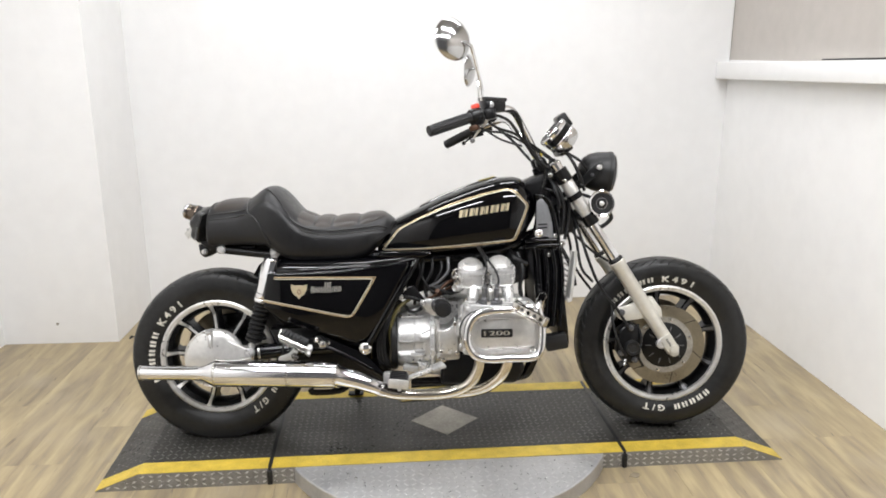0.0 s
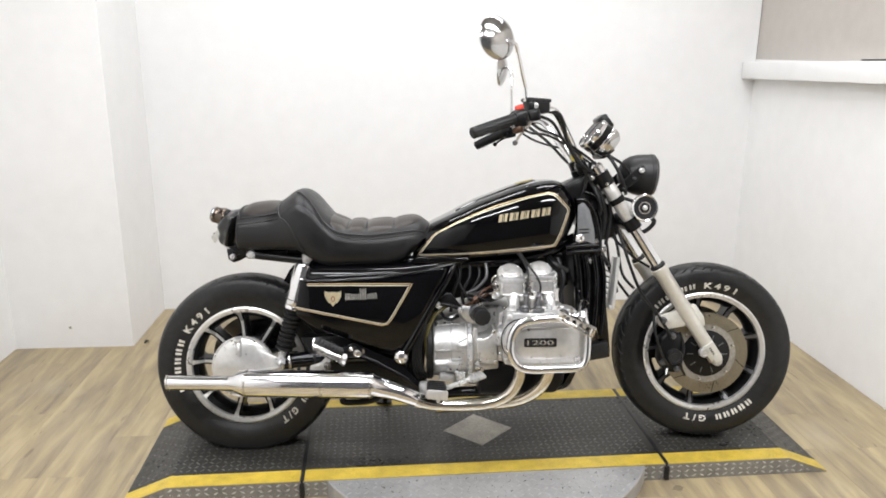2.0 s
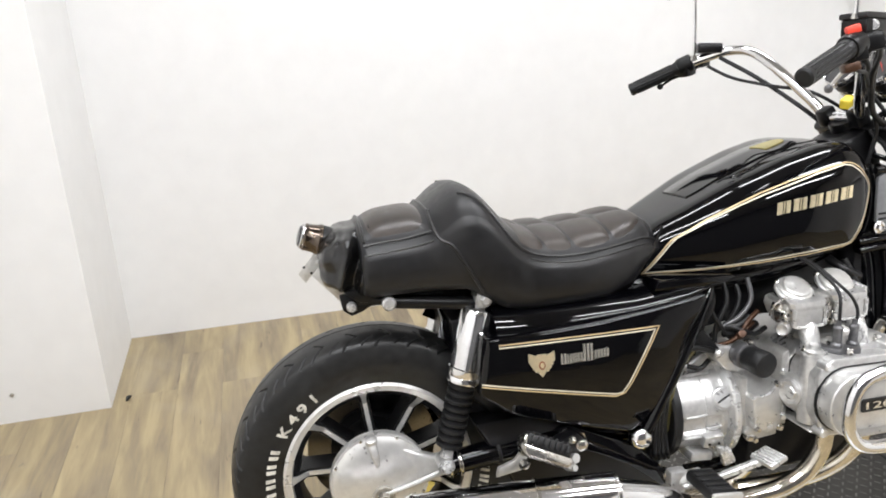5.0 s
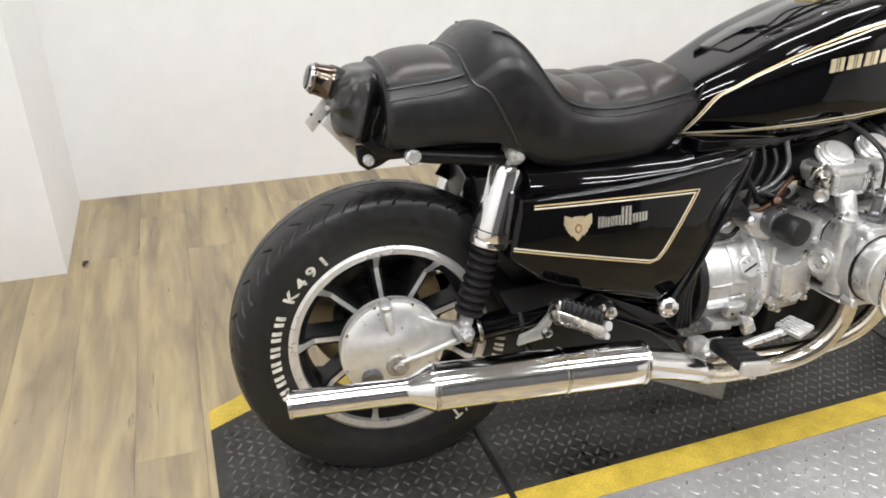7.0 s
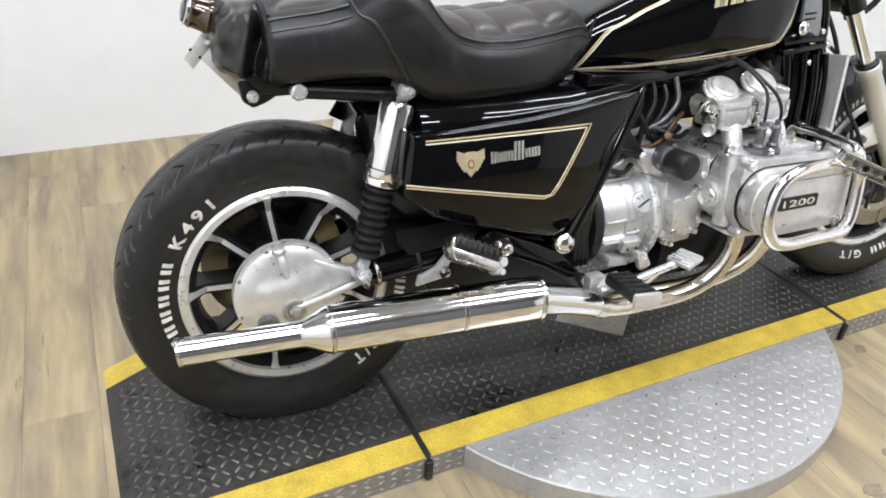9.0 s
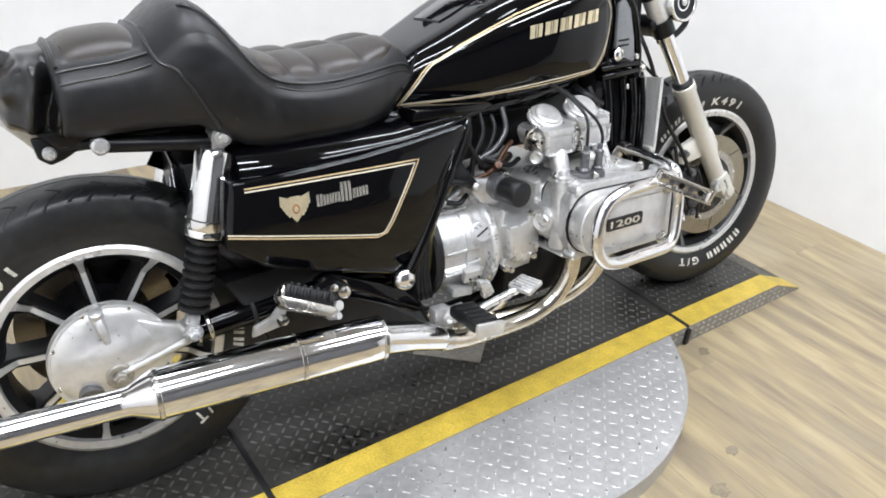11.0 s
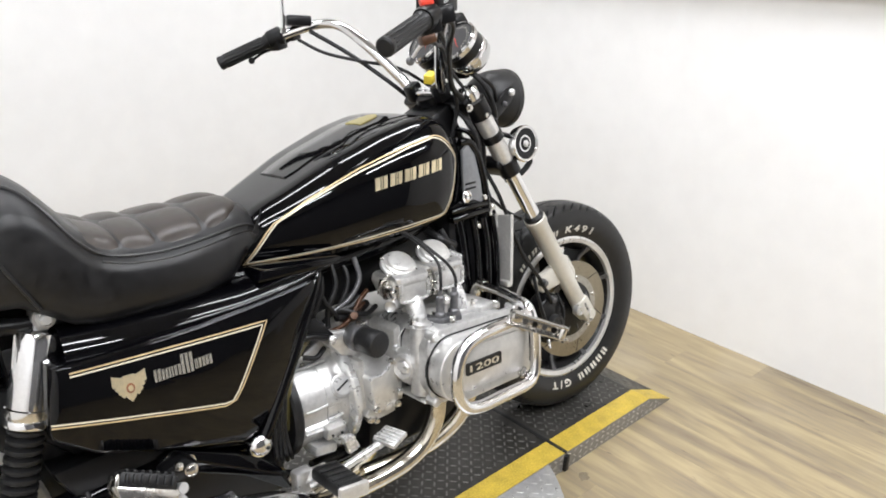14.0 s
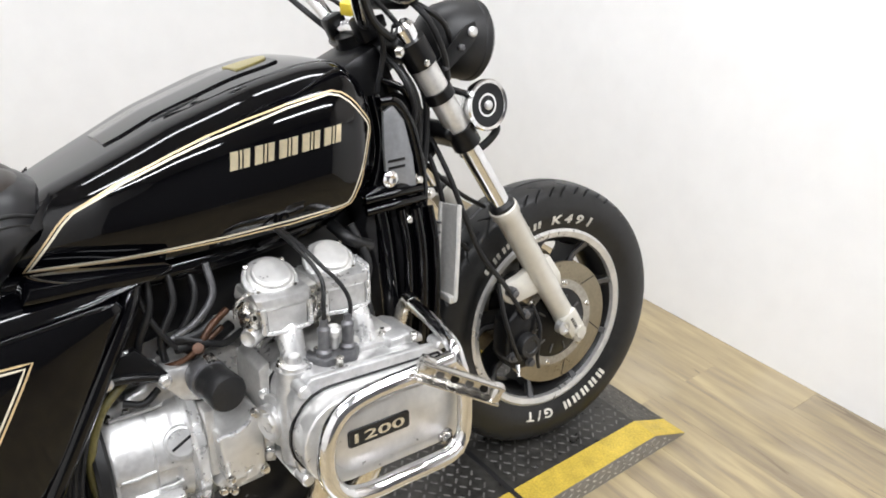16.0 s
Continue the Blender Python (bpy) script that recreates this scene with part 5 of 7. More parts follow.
for pts, r, mt in (([(0.745, -0.13, 0.65), (0.742, -0.150, 0.60), (0.722, -0.145, 0.55), (0.715, -0.12, 0.48)], 0.0058, HOSE),
                   ([(0.775, -0.13, 0.65), (0.775, -0.150, 0.60), (0.752, -0.150, 0.55), (0.760, -0.13, 0.49)], 0.0055, HOSE),
                   ([(0.805, -0.12, 0.65), (0.808, -0.145, 0.605), (0.785, -0.150, 0.56), (0.750, -0.13, 0.52)], 0.0050, HOSE),
                   ([(0.83, -0.14, 0.645), (0.83, -0.155, 0.60), (0.80, -0.158, 0.565), (0.765, -0.15, 0.545)], 0.0055, GREY),
                   ([(0.700, -0.150, 0.505), (0.655, -0.168, 0.470), (0.632, -0.168, 0.40), (0.636, -0.155, 0.33)], 0.0065, OLIVE),
                   ([(0.84, -0.15, 0.545), (0.80, -0.165, 0.528), (0.775, -0.160, 0.512), (0.745, -0.14, 0.50)], 0.0045, AMBER),
                   ([(0.87, -0.15, 0.53), (0.835, -0.165, 0.525), (0.80, -0.165, 0.538), (0.77, -0.15, 0.55)], 0.0055, HOSE),
                   ([(0.86, -0.13, 0.535), (0.82, -0.145, 0.525), (0.77, -0.15, 0.530)], 0.009, HOSE),
                   ([(1.07, -0.14, 0.66), (1.085, -0.165, 0.60), (1.075, -0.17, 0.55), (1.08, -0.18, 0.50)], 0.0075, HOSE),
                   ([(0.725, -0.14, 0.64), (0.742, -0.150, 0.58), (0.765, -0.155, 0.54), (0.79, -0.14, 0.515)], 0.0045, HOSE),
                   ([(0.85, -0.15, 0.57), (0.82, -0.162, 0.555), (0.80, -0.164, 0.530), (0.79, -0.15, 0.51)], 0.0055, AMBER),
                   ([(0.83, -0.15, 0.56), (0.80, -0.155, 0.545), (0.77, -0.15, 0.545)], 0.0095, HOSE),
                   ([(0.655, -0.168, 0.516), (0.700, -0.170, 0.512), (0.742, -0.166, 0.498)], 0.0065, SATIN),
                   ([(0.640, -0.155, 0.500), (0.668, -0.150, 0.490), (0.690, -0.135, 0.470)], 0.0060, HOSE),
                   ([(0.690, -0.140, 0.462), (0.715, -0.150, 0.458), (0.740, -0.142, 0.470)], 0.0055, HOSE),
                   ([(1.045, -0.12, 0.66), (1.06, -0.155, 0.64), (1.10, -0.15, 0.62)], 0.010, HOSE)):
    bar("hose", pts, r, mt)
bm = bmesh.new()
lathe(bm, [(0.008, -0.014), (0.008, 0.010), (0, 0.012)], (0.795, -0.176, 0.532), (-0.3, -0.8, 0.5), 12, cap=False)
part("red_plug", bm, AMBER, bike)

# side cover, stripes and shroud
def on_plate(x, z):
    """Outer face of the side cover: slightly bowed, falling inwards at its ends."""
    return -0.205 - 0.016 * max(0.0, 1 - ((x - 0.42) / 0.24) ** 2) * max(0.0, 1 - ((z - 0.51) / 0.14) ** 2)


def pillow_plate(outline, face, back, mt, name, parent, label=""):
    """A plate whose outer face follows face(x, z) inside an outline, with a rolled rim."""
    bmt = bmesh.new()
    n = len(outline)
    c = (sum(p[0] for p in outline) / n, sum(p[1] for p in outline) / n)
    dense = []
    for i in range(n):
        p, q = outline[i], outline[(i + 1) % n]
        for k in range(5):
            dense.append((p[0] + (q[0] - p[0]) * k / 5, p[1] + (q[1] - p[1]) * k / 5))
    rings = []
    for s, drop in ((1.0, back), (1.0, 0.010), (0.988, 0.004), (0.965, 0.0012), (0.93, 0.0), (0.7, 0.0), (0.4, 0.0), (0.1, 0.0)):
        ring = []
        for p in dense:
            x, z = c[0] + (p[0] - c[0]) * s, c[1] + (p[1] - c[1]) * s
            ring.append((x, face(x, z) + drop, z))
        rings.append(ring)
    loft(bmt, rings)
    return part(name, bmt, mt, parent, label)


cover_line = [(0.226, 0.604), (0.34, 0.608), (0.46, 0.614), (0.60, 0.628), (0.695, 0.640), (0.70, 0.628), (0.64, 0.515), (0.588, 0.415), (0.56, 0.382), (0.525, 0.362), (0.47, 0.378), (0.36, 0.412), (0.268, 0.446), (0.212, 0.488), (0.21, 0.51)]
side_cover = pillow_plate(cover_line, on_plate, 0.06, PAINT, "side_cover", bike, "gloss black side cover with gold pinstripes")


def ribbon(bm, pts, face, width, proud):
    """A thin stripe laid on the surface y = face(x, z) along points (x, z)."""
    ps = []
    for (x0, z0), (x1, z1) in zip(pts, pts[1:]):
        k = max(2, int(math.hypot(x1 - x0, z1 - z0) / 0.012))
        ps += [(x0 + (x1 - x0) * i / k, z0 + (z1 - z0) * i / k) for i in range(k)]
    ps.append(pts[-1])
    closed = math.hypot(pts[0][0] - pts[-1][0], pts[0][1] - pts[-1][1]) < 1e-6
    if closed:
        ps = ps[:-1]
    m = len(ps)
    rows = []
    for i, (x, z) in enumerate(ps):
        a = ps[(i - 1) % m] if closed or i > 0 else ps[0]
        b = ps[(i + 1) % m] if closed or i < m - 1 else ps[-1]
        d = Vector((b[0] - a[0], b[1] - a[1])).normalized()
        nx, nz = -d.y, d.x
        rows.append([bm.verts.new((x + nx * w, face(x + nx * w, z + nz * w) - h, z + nz * w)) for w, h in ((-width / 2, 0), (-width / 2, proud), (width / 2, proud), (width / 2, 0))])
    for i in range(m if closed else m - 1):
        p, q = rows[i], rows[(i + 1) % m]
        for k in range(3):
            bm.faces.new((p[k], p[k + 1], q[k + 1], q[k]))


def inset(pts, d):
    """Shrink a closed outline (first point repeated at the end) towards its centre by about d."""
    core = pts[:-1]
    cx_, cz_ = sum(p[0] for p in core) / len(core), sum(p[1] for p in core) / len(core)
    res = []
    for x, z in core:
        v = Vector((cx_ - x, cz_ - z)).normalized()
        res.append((x + v.x * d * 1.25, z + v.y * d * 1.25))
    return res + [res[0]]


sc_line = [(0.250, 0.591), (0.40, 0.591), (0.586, 0.589), (0.57, 0.560), (0.522, 0.478), (0.508, 0.460), (0.488, 0.455), (0.36, 0.482), (0.213, 0.511)]
for d, mt, w in ((0.0, GOLD, 0.0026), (0.0055, PALE, 0.0026)):
    bm = bmesh.new()
    pts = [(x, z - d if z > 0.585 else z + d * (0.9 if z < 0.53 else 0.2)) if not 0.5 < x < 0.58 else (x - d, z + 0.2 * d) for x, z in sc_line]
    pts[2] = (sc_line[2][0] - d * 1.7, sc_line[2][1] - d)
    ribbon(bm, pts, on_plate, w, 0.0009)
    part("pinstripe", bm, mt, side_cover)
# emblem and mark on the cover
def flat_mark(name, polys, face, mt, parent, proud=0.002):
    if name == "name_mark" and len(polys) > 1:
        for poly in polys:
            flat_mark(name, [poly], face, mt, parent, proud)
        return
    b = bmesh.new()
    for poly in polys:
        lo_ = [b.verts.new((x, face(x, z), z)) for x, z in poly]
        hi_ = [b.verts.new((x, face(x, z) - proud, z)) for x, z in poly]
        b.faces.new(hi_)
        for i in range(len(poly)):
            b.faces.new((lo_[i], lo_[(i + 1) % len(poly)], hi_[(i + 1) % len(poly)], hi_[i]))
    return part(name, b, mt, parent, smooth=False)


ex, ez = 0.333, 0.545
wing = [(-0.009, 0.020), (0.009, 0.020), (0.012, 0.008), (0.011, -0.010), (0.006, -0.019), (0.0, -0.026), (-0.006, -0.019), (-0.011, -0.010), (-0.012, 0.008)]
crest = flat_mark("winged_crest", [[(ex + a, ez + b) for a, b in wing]], on_plate, EMBLEM, side_cover)
for sd in (-1, 1):
    for k, (x0, x1, low) in enumerate(((0.0095, 0.0140, -0.0165), (0.0145, 0.0185, -0.0110), (0.0190, 0.0225, -0.0040), (0.0230, 0.0262, 0.0030))):
        feather = [(x0, 0.0175 + 0.0016 * k), (x1, 0.0190 + 0.0016 * k), (x1 + 0.0006, low + 0.003), ((x0 + x1) / 2, low), (x0, low + 0.0015)]
        flat_mark("feather", [[(ex + sd * a, ez + b) for a, b in feather]], on_plate, EMBLEM, crest, 0.0017)
flat_mark("crest_centre", [[(ex + 0.0068 * math.cos(a), ez - 0.002 + 0.0088 * math.sin(a)) for a in [k * math.tau / 12 for k in range(12)]]], lambda x, z: on_plate(x, z) - 0.002, EMBLEM_RED, crest, 0.001)
flat_mark("crest_ring", [[(ex + 0.0040 * math.cos(a), ez - 0.002 + 0.0055 * math.sin(a)) for a in [k * math.tau / 10 for k in range(10)]]], lambda x, z: on_plate(x, z) - 0.003, EMBLEM, crest, 0.001)
marks = []
for i, (w, hgt, dz) in enumerate(((0.011, 0.021, 0), (0.010, 0.018, 0), (0.0075, 0.018, 0), (0.011, 0.018, 0), (0.021, 0.031, 0.002), (0.005, 0.017, 0), (0.011, 0.017, 0), (0.011, 0.017, 0))):
    x = 0.372 + sum((0.011, 0.010, 0.0075, 0.011, 0.021, 0.005, 0.011, 0.011)[:i]) + 0.0018 * i
    z = 0.5395 + dz + 0.0006 * i
    if i == 4:
        marks += [[(x + o, z - 0.004), (x + o + 0.005, z - 0.004), (x + o + 0.005, z + hgt), (x + o, z + hgt)] for o in (0.0, 0.0075, 0.015)]
    else:
        marks += [[(x, z), (x + w * 0.40, z), (x + w * 0.40, z + hgt), (x, z + hgt)], [(x + w * 0.58, z), (x + w, z), (x + w, z + hgt), (x + w * 0.58, z + hgt)]]
flat_mark("name_mark", marks, on_plate, SILVER, side_cover, 0.0018)
# glossy shroud above the cover, up to the seat
bm = bmesh.new()
rings = []
for x, z0, z1, y0, y1 in ((0.255, 0.600, 0.650, -0.185, -0.13), (0.30, 0.603, 0.650, -0.196, -0.14), (0.42, 0.610, 0.645, -0.204, -0.15), (0.55, 0.620, 0.648, -0.205, -0.15), (0.66, 0.634, 0.662, -0.200, -0.14), (0.735, 0.648, 0.664, -0.180, -0.13)):
    curve = [(x, y1 - (y1 - y0) * math.cos(radians(a)), z0 + 0.003 + (z1 - z0 - 0.003) * math.sin(radians(a)) ** 1.25) for a in range(0, 91, 9)]
    rings.append([(x, y0 + 0.010, z0 - 0.004), (x, y0 + 0.003, z0 - 0.001)] + curve + [(x, y1 + 0.05, z1 + 0.002), (x, y1 + 0.05, z0 - 0.02)])
loft(bm, rings)
part("side_shroud", bm, PAINT, bike, "gloss black shroud under the seat")
bm = bmesh.new()
prism(bm, [(0.588, 0.652), (0.745, 0.650), (0.775, 0.662), (0.77, 0.668), (0.60, 0.672)], -0.185, -0.12, 0.004)
part("tank_shroud", bm, PAINT, bike)
# ---- fuel tank ----
tx = [0.588, 0.61, 0.645, 0.70, 0.76, 0.84, 0.92, 1.00, 1.05, 1.085, 1.11, 1.13, 1.142]
tank_top = table([0.588, 0.61, 0.644, 0.725, 0.806, 0.928, 1.009, 1.06, 1.09, 1.122, 1.142], [0.712, 0.742, 0.771, 0.810, 0.850, 0.896, 0.917, 0.921, 0.912, 0.872, 0.825])
tank_bot = table([0.588, 0.763, 0.95, 1.034, 1.082, 1.12, 1.142], [0.659, 0.651, 0.668, 0.680, 0.700, 0.760, 0.800])
tank_w = table([0.588, 0.64, 0.70, 0.78, 0.86, 0.95, 1.03, 1.07, 1.10, 1.13, 1.142], [0.098, 0.120, 0.143, 0.166, 0.183, 0.195, 0.198, 0.190, 0.168, 0.120, 0.085])
SEC = [(0.0, 0.0), (0.60, 0.0), (0.80, 0.015), (0.91, 0.07), (0.965, 0.18), (0.995, 0.34), (1.0, 0.48), (0.988, 0.62), (0.955, 0.745), (0.895, 0.845), (0.81, 0.915), (0.72, 0.957), (0.64, 0.980), (0.585, 0.989), (0.54, 0.992), (0.2, 0.998), (0.0, 1.0)]
sec_y = table([b for a, b in SEC[2:]], [a for a, b in SEC[2:]])


def on_tank(x, z):
    x = min(max(x, 0.59), 1.14)
    b, t = tank_bot(x), tank_top(x)
    return -tank_w(x) * sec_y(min(max((z - b) / (t - b), 0.015), 1.0))


bm = bmesh.new()
rings = []
fine = []
for a, b in zip(tx, tx[1:]):
    fine += [a + (b - a) * k / 4 for k in range(4)]
fine.append(tx[-1])
sm = [np.mean([tank_top(min(max(x + d, tx[0]), tx[-1])) for d in (-0.012, -0.006, 0, 0.006, 0.012)]) for x in fine]
for x, t in zip(fine, sm):
    b, w = tank_bot(x), tank_w(x)
    half = [(x, -w * a, b + (t - b) * s) for a, s in SEC]
    rings.append(half + [(x, -p[1], p[2]) for p in half[-2:0:-1]])
loft(bm, rings)
tank = part("fuel_tank", bm, PAINT, bike, "gloss black tank with gold pinstripes")
line = [(0.604, 0.669), (0.650, 0.730), (0.664, 0.744), (0.728, 0.779), (0.790, 0.808), (0.845, 0.831), (0.90, 0.849), (0.96, 0.866), (1.03, 0.880), (1.048, 0.876), (1.062, 0.866), (1.098, 0.829), (1.101, 0.820), (1.096, 0.806), (1.060, 0.714), (1.054, 0.706), (1.04, 0.703), (0.95, 0.692), (0.841, 0.682), (0.72, 0.674), (0.604, 0.669)]
for d, mt, w in ((0.0, GOLD, 0.0024), (0.0052, PALE, 0.0026)):
    bm = bmesh.new()
    ribbon(bm, inset(line, d) if d else line, on_tank, w, 0.0010)
    part("pinstripe", bm, mt, tank)
# gilt mark of five raised blocks on the tank side
bm = bmesh.new()
polys = []
for i in range(5):
    x0 = 0.866 + 0.0345 * i
    z0 = 0.783 + 0.0052 * i
    hgt, w = 0.025, 0.027
    sl = 0.004
    shapes = [[(w * u0, 0), (w * u1, 0), (w * u1, hgt), (w * u0, hgt)] for u0, u1 in ((0, 0.40), (0.50, 0.60), (0.70, 1.0))]
    for s_ in shapes:
        polys.append([(x0 + a + sl * b / hgt, z0 + b + 0.15 * a) for a, b in s_])
flat_mark("name_mark", polys, on_tank, EMBLEM, tank, 0.0024)
# lid panel, latch and gilt badge on top
bm = bmesh.new()
rings = []
for k in range(13):
    x = 0.735 + 0.27 * k / 12
    w = 0.062 if 0 < k < 12 else 0.055
    t = tank_top(x)
    rings.append([(x, -w, t - 0.014), (x, -w, t - 0.002 - 0.010 * 0.1), (x, -w * 0.9, t + 0.0025), (x, 0, t + 0.0045), (x, w * 0.9, t + 0.0025), (x, w, t - 0.002), (x, w, t - 0.014)])
loft(bm, rings)
lid = part("tank_lid", bm, PAINT, tank)
bm = bmesh.new()
rings = []
for x, w in ((0.945, 0.030), (0.960, 0.030), (0.980, 0.026), (0.998, 0.020), (1.004, 0.008)):
    crown = [(u, tank_top(x) + 0.0050 - 0.0022 * (u / 0.056) ** 2) for u in (-w, -w / 2, 0.0, w / 2, w)]
    rings.append([(x, u, z + 0.0012) for u, z in crown] + [(x, u, z - 0.003) for u, z in crown[::-1]])
loft(bm, rings)
part("gilt_badge", bm, OLD_GILT, lid)
bm = bmesh.new()
tube(bm, [(0.80, -0.070, tank_top(0.80) - 0.003), (0.835, -0.071, tank_top(0.835) - 0.002), (0.87, -0.070, tank_top(0.87) - 0.004)], 0.0035, 10)
part("lid_latch", bm, SATIN, lid)

# ---- seat ----
sx = [-0.085, -0.07, -0.04, 0.0, 0.06, 0.12, 0.145, 0.165, 0.185, 0.205, 0.225, 0.245, 0.265, 0.285, 0.305, 0.33, 0.37, 0.45, 0.53, 0.585, 0.615, 0.638, 0.652]
seat_top = table(sx, [0.765, 0.792, 0.817, 0.828, 0.836, 0.842, 0.847, 0.862, 0.879, 0.890, 0.892, 0.884, 0.868, 0.845, 0.821, 0.799, 0.786, 0.781, 0.788, 0.795, 0.792, 0.780, 0.765])
s_bot = table([-0.085, -0.03, 0.03, 0.15, 0.21, 0.25, 0.28, 0.33, 0.50, 0.56, 0.60, 0.64, 0.652], [0.735, 0.700, 0.688, 0.692, 0.692, 0.668, 0.648, 0.636, 0.635, 0.650, 0.690, 0.740, 0.752])
seat_w = table([-0.085, -0.06, -0.02, 0.05, 0.15, 0.20, 0.27, 0.36, 0.46, 0.55, 0.61, 0.652], [0.085, 0.115, 0.130, 0.137, 0.148, 0.168, 0.178, 0.174, 0.168, 0.152, 0.130, 0.10])


def s_top(x):
    return float(np.mean([seat_top(x + d) for d in (-0.008, -0.004, 0.0, 0.004, 0.008)]))


def s_w(x):
    return float(np.mean([seat_w(x + d) for d in np.linspace(-0.04, 0.04, 9)])) if x < 0.56 else seat_w(x)


def seat_z(x, y):
    """Height of the seat's upper side."""
    w = s_w(x)
    u = min(abs(y) / w, 1.0)
    hump = math.exp(-((x - 0.215) / 0.06) ** 2)
    k = 0.72 - 0.10 * hump
    dish = 0.006 * math.exp(-((x - 0.35) / 0.05) ** 2) * (1 - min(1, (u / 0.75)) ** 2)
    return s_top(x) - (0.040 - 0.004 * hump) * u ** 2.4 - 0.016 * max(0.0, (u - k) / (1 - k)) ** 2 - dish


bm = bmesh.new()
rings = []
xs_ = [0.010, 0.0115, 0.015] + list(np.linspace(0.022, sx[-1], 86))
for x in xs_:
    w, zb = s_w(x), s_bot(x)
    up = [(-w * u, seat_z(x, w * u)) for u in (1.0, 0.97, 0.92, 0.85, 0.75, 0.6, 0.4, 0.2, 0.0)]
    zt = up[0][1]
    lowr = [(-w * 0.80, zb), (-w * 0.93, zb + 0.004), (-w * 1.0, zb + 0.02), (-w * 1.03, zb + (zt - zb) * 0.35), (-w * 1.035, zb + (zt - zb) * 0.62), (-w * 1.025, zb + (zt - zb) * 0.86)]
    half = lowr + up
    ring = [(x, a, b) for a, b in half] + [(x, -a, b) for a, b in half[-2::-1]]
    sh = {0.010: 0.93, 0.0115: 0.965, 0.015: 0.99}.get(x, 1.0)
    zm = (zb + s_top(x)) / 2
    rings.append([(p, q * sh, zm + (r - zm) * sh) for p, q, r in ring])
loft(bm, rings)
seat = part("seat", bm, LEATHER, bike, "black leather king and queen seat", crease=1.3)


def pad(name, cuts, share, ny, puff):
    """Stuffed panels sewn on the seat's upper side between the cuts along x."""
    for x0, x1 in zip(cuts, cuts[1:]):
        for j in range(ny):
            b = bmesh.new()
            g = []
            N = 26
            for p in range(N + 1):
                row = []
                for q in range(N + 1):
                    u, v = p / N, q / N
                    vv = -1 + 2 * (j + v) / ny
                    x = x0 + (x1 - x0) * u
                    y = vv * s_w(x) * share
                    if ny > 1 and x1 == cuts[-1]:
                        x -= 0.045 * abs(vv) ** 3 * u
                    e = (1 - abs(2 * u - 1) ** 3.4) * (1 - abs(2 * v - 1) ** 3.4)
                    row.append(b.verts.new((x, y, seat_z(x, y) - 0.003 + (puff + 0.003) * max(e, 0.0) ** 0.85)))
                g.append(row)
            for p in range(N):
                for q in range(N):
                    b.faces.new((g[p][q], g[p + 1][q], g[p + 1][q + 1], g[p][q + 1]))
            part(name, b, PAD_SHEEN_LEATHER, seat, crease=1.3)


pad("rider_pleat", (0.318, 0.374, 0.436, 0.526, 0.630), 0.90, 2, 0.0065)
pad("passenger_pad", (0.024, 0.142), 0.87, 1, 0.010)


def seam(pts, r=0.0028):
    b = bmesh.new()
    tube(b, pts, r, 8)
    part("piping", b, SEAM, seat)


for sgn in (-1, 1):
    for off, r in ((0.925, 0.0030), (0.985, 0.0018)):
        pts = []
        for x in (0.632, 0.60, 0.56, 0.50, 0.44, 0.38, 0.335, 0.305, 0.285, 0.265, 0.245, 0.225, 0.210):
            u = off - 0.30 * max(0, (0.30 - x) / 0.09) ** 1.3
            if r < 0.002 and x < 0.33:
                continue
            pts.append((x, sgn * s_w(x) * u, seat_z(x, s_w(x) * u) + 0.0012))
        seam(pts, r)
    up = [(x, sgn * s_w(x) * u, seat_z(x, s_w(x) * u) + 0.001) for x, u in ((0.152, 0.50), (0.150, 0.78), (0.153, 0.93))]
    seam(up + [(0.162, sgn * s_w(0.162) * 1.012, seat_z(0.162, s_w(0.162)) - 0.008), (0.183, sgn * s_w(0.183) * 1.036, 0.785), (0.210, sgn * s_w(0.21) * 1.034, 0.738), (0.235, sgn * s_w(0.235) * 1.008, 0.690)], 0.0032)
    for off, r in ((0.90, 0.0028), (0.995, 0.0022)):
        seam([(x, sgn * s_w(x) * off, seat_z(x, s_w(x) * off) + 0.001) for x in (0.016, 0.05, 0.10, 0.148)], r)
    seam([(0.018, sgn * s_w(0.018) * u, seat_z(0.018, s_w(0.018) * u) + 0.001) for u in (0.86, 0.6, 0.3, 0.0)], 0.0028)
seam([(0.153, -s_w(0.153) * 0.55, seat_z(0.153, s_w(0.153) * 0.55)), (0.15, 0, seat_z(0.15, 0)), (0.153, s_w(0.153) * 0.55, seat_z(0.153, s_w(0.153) * 0.55))], 0.0032)
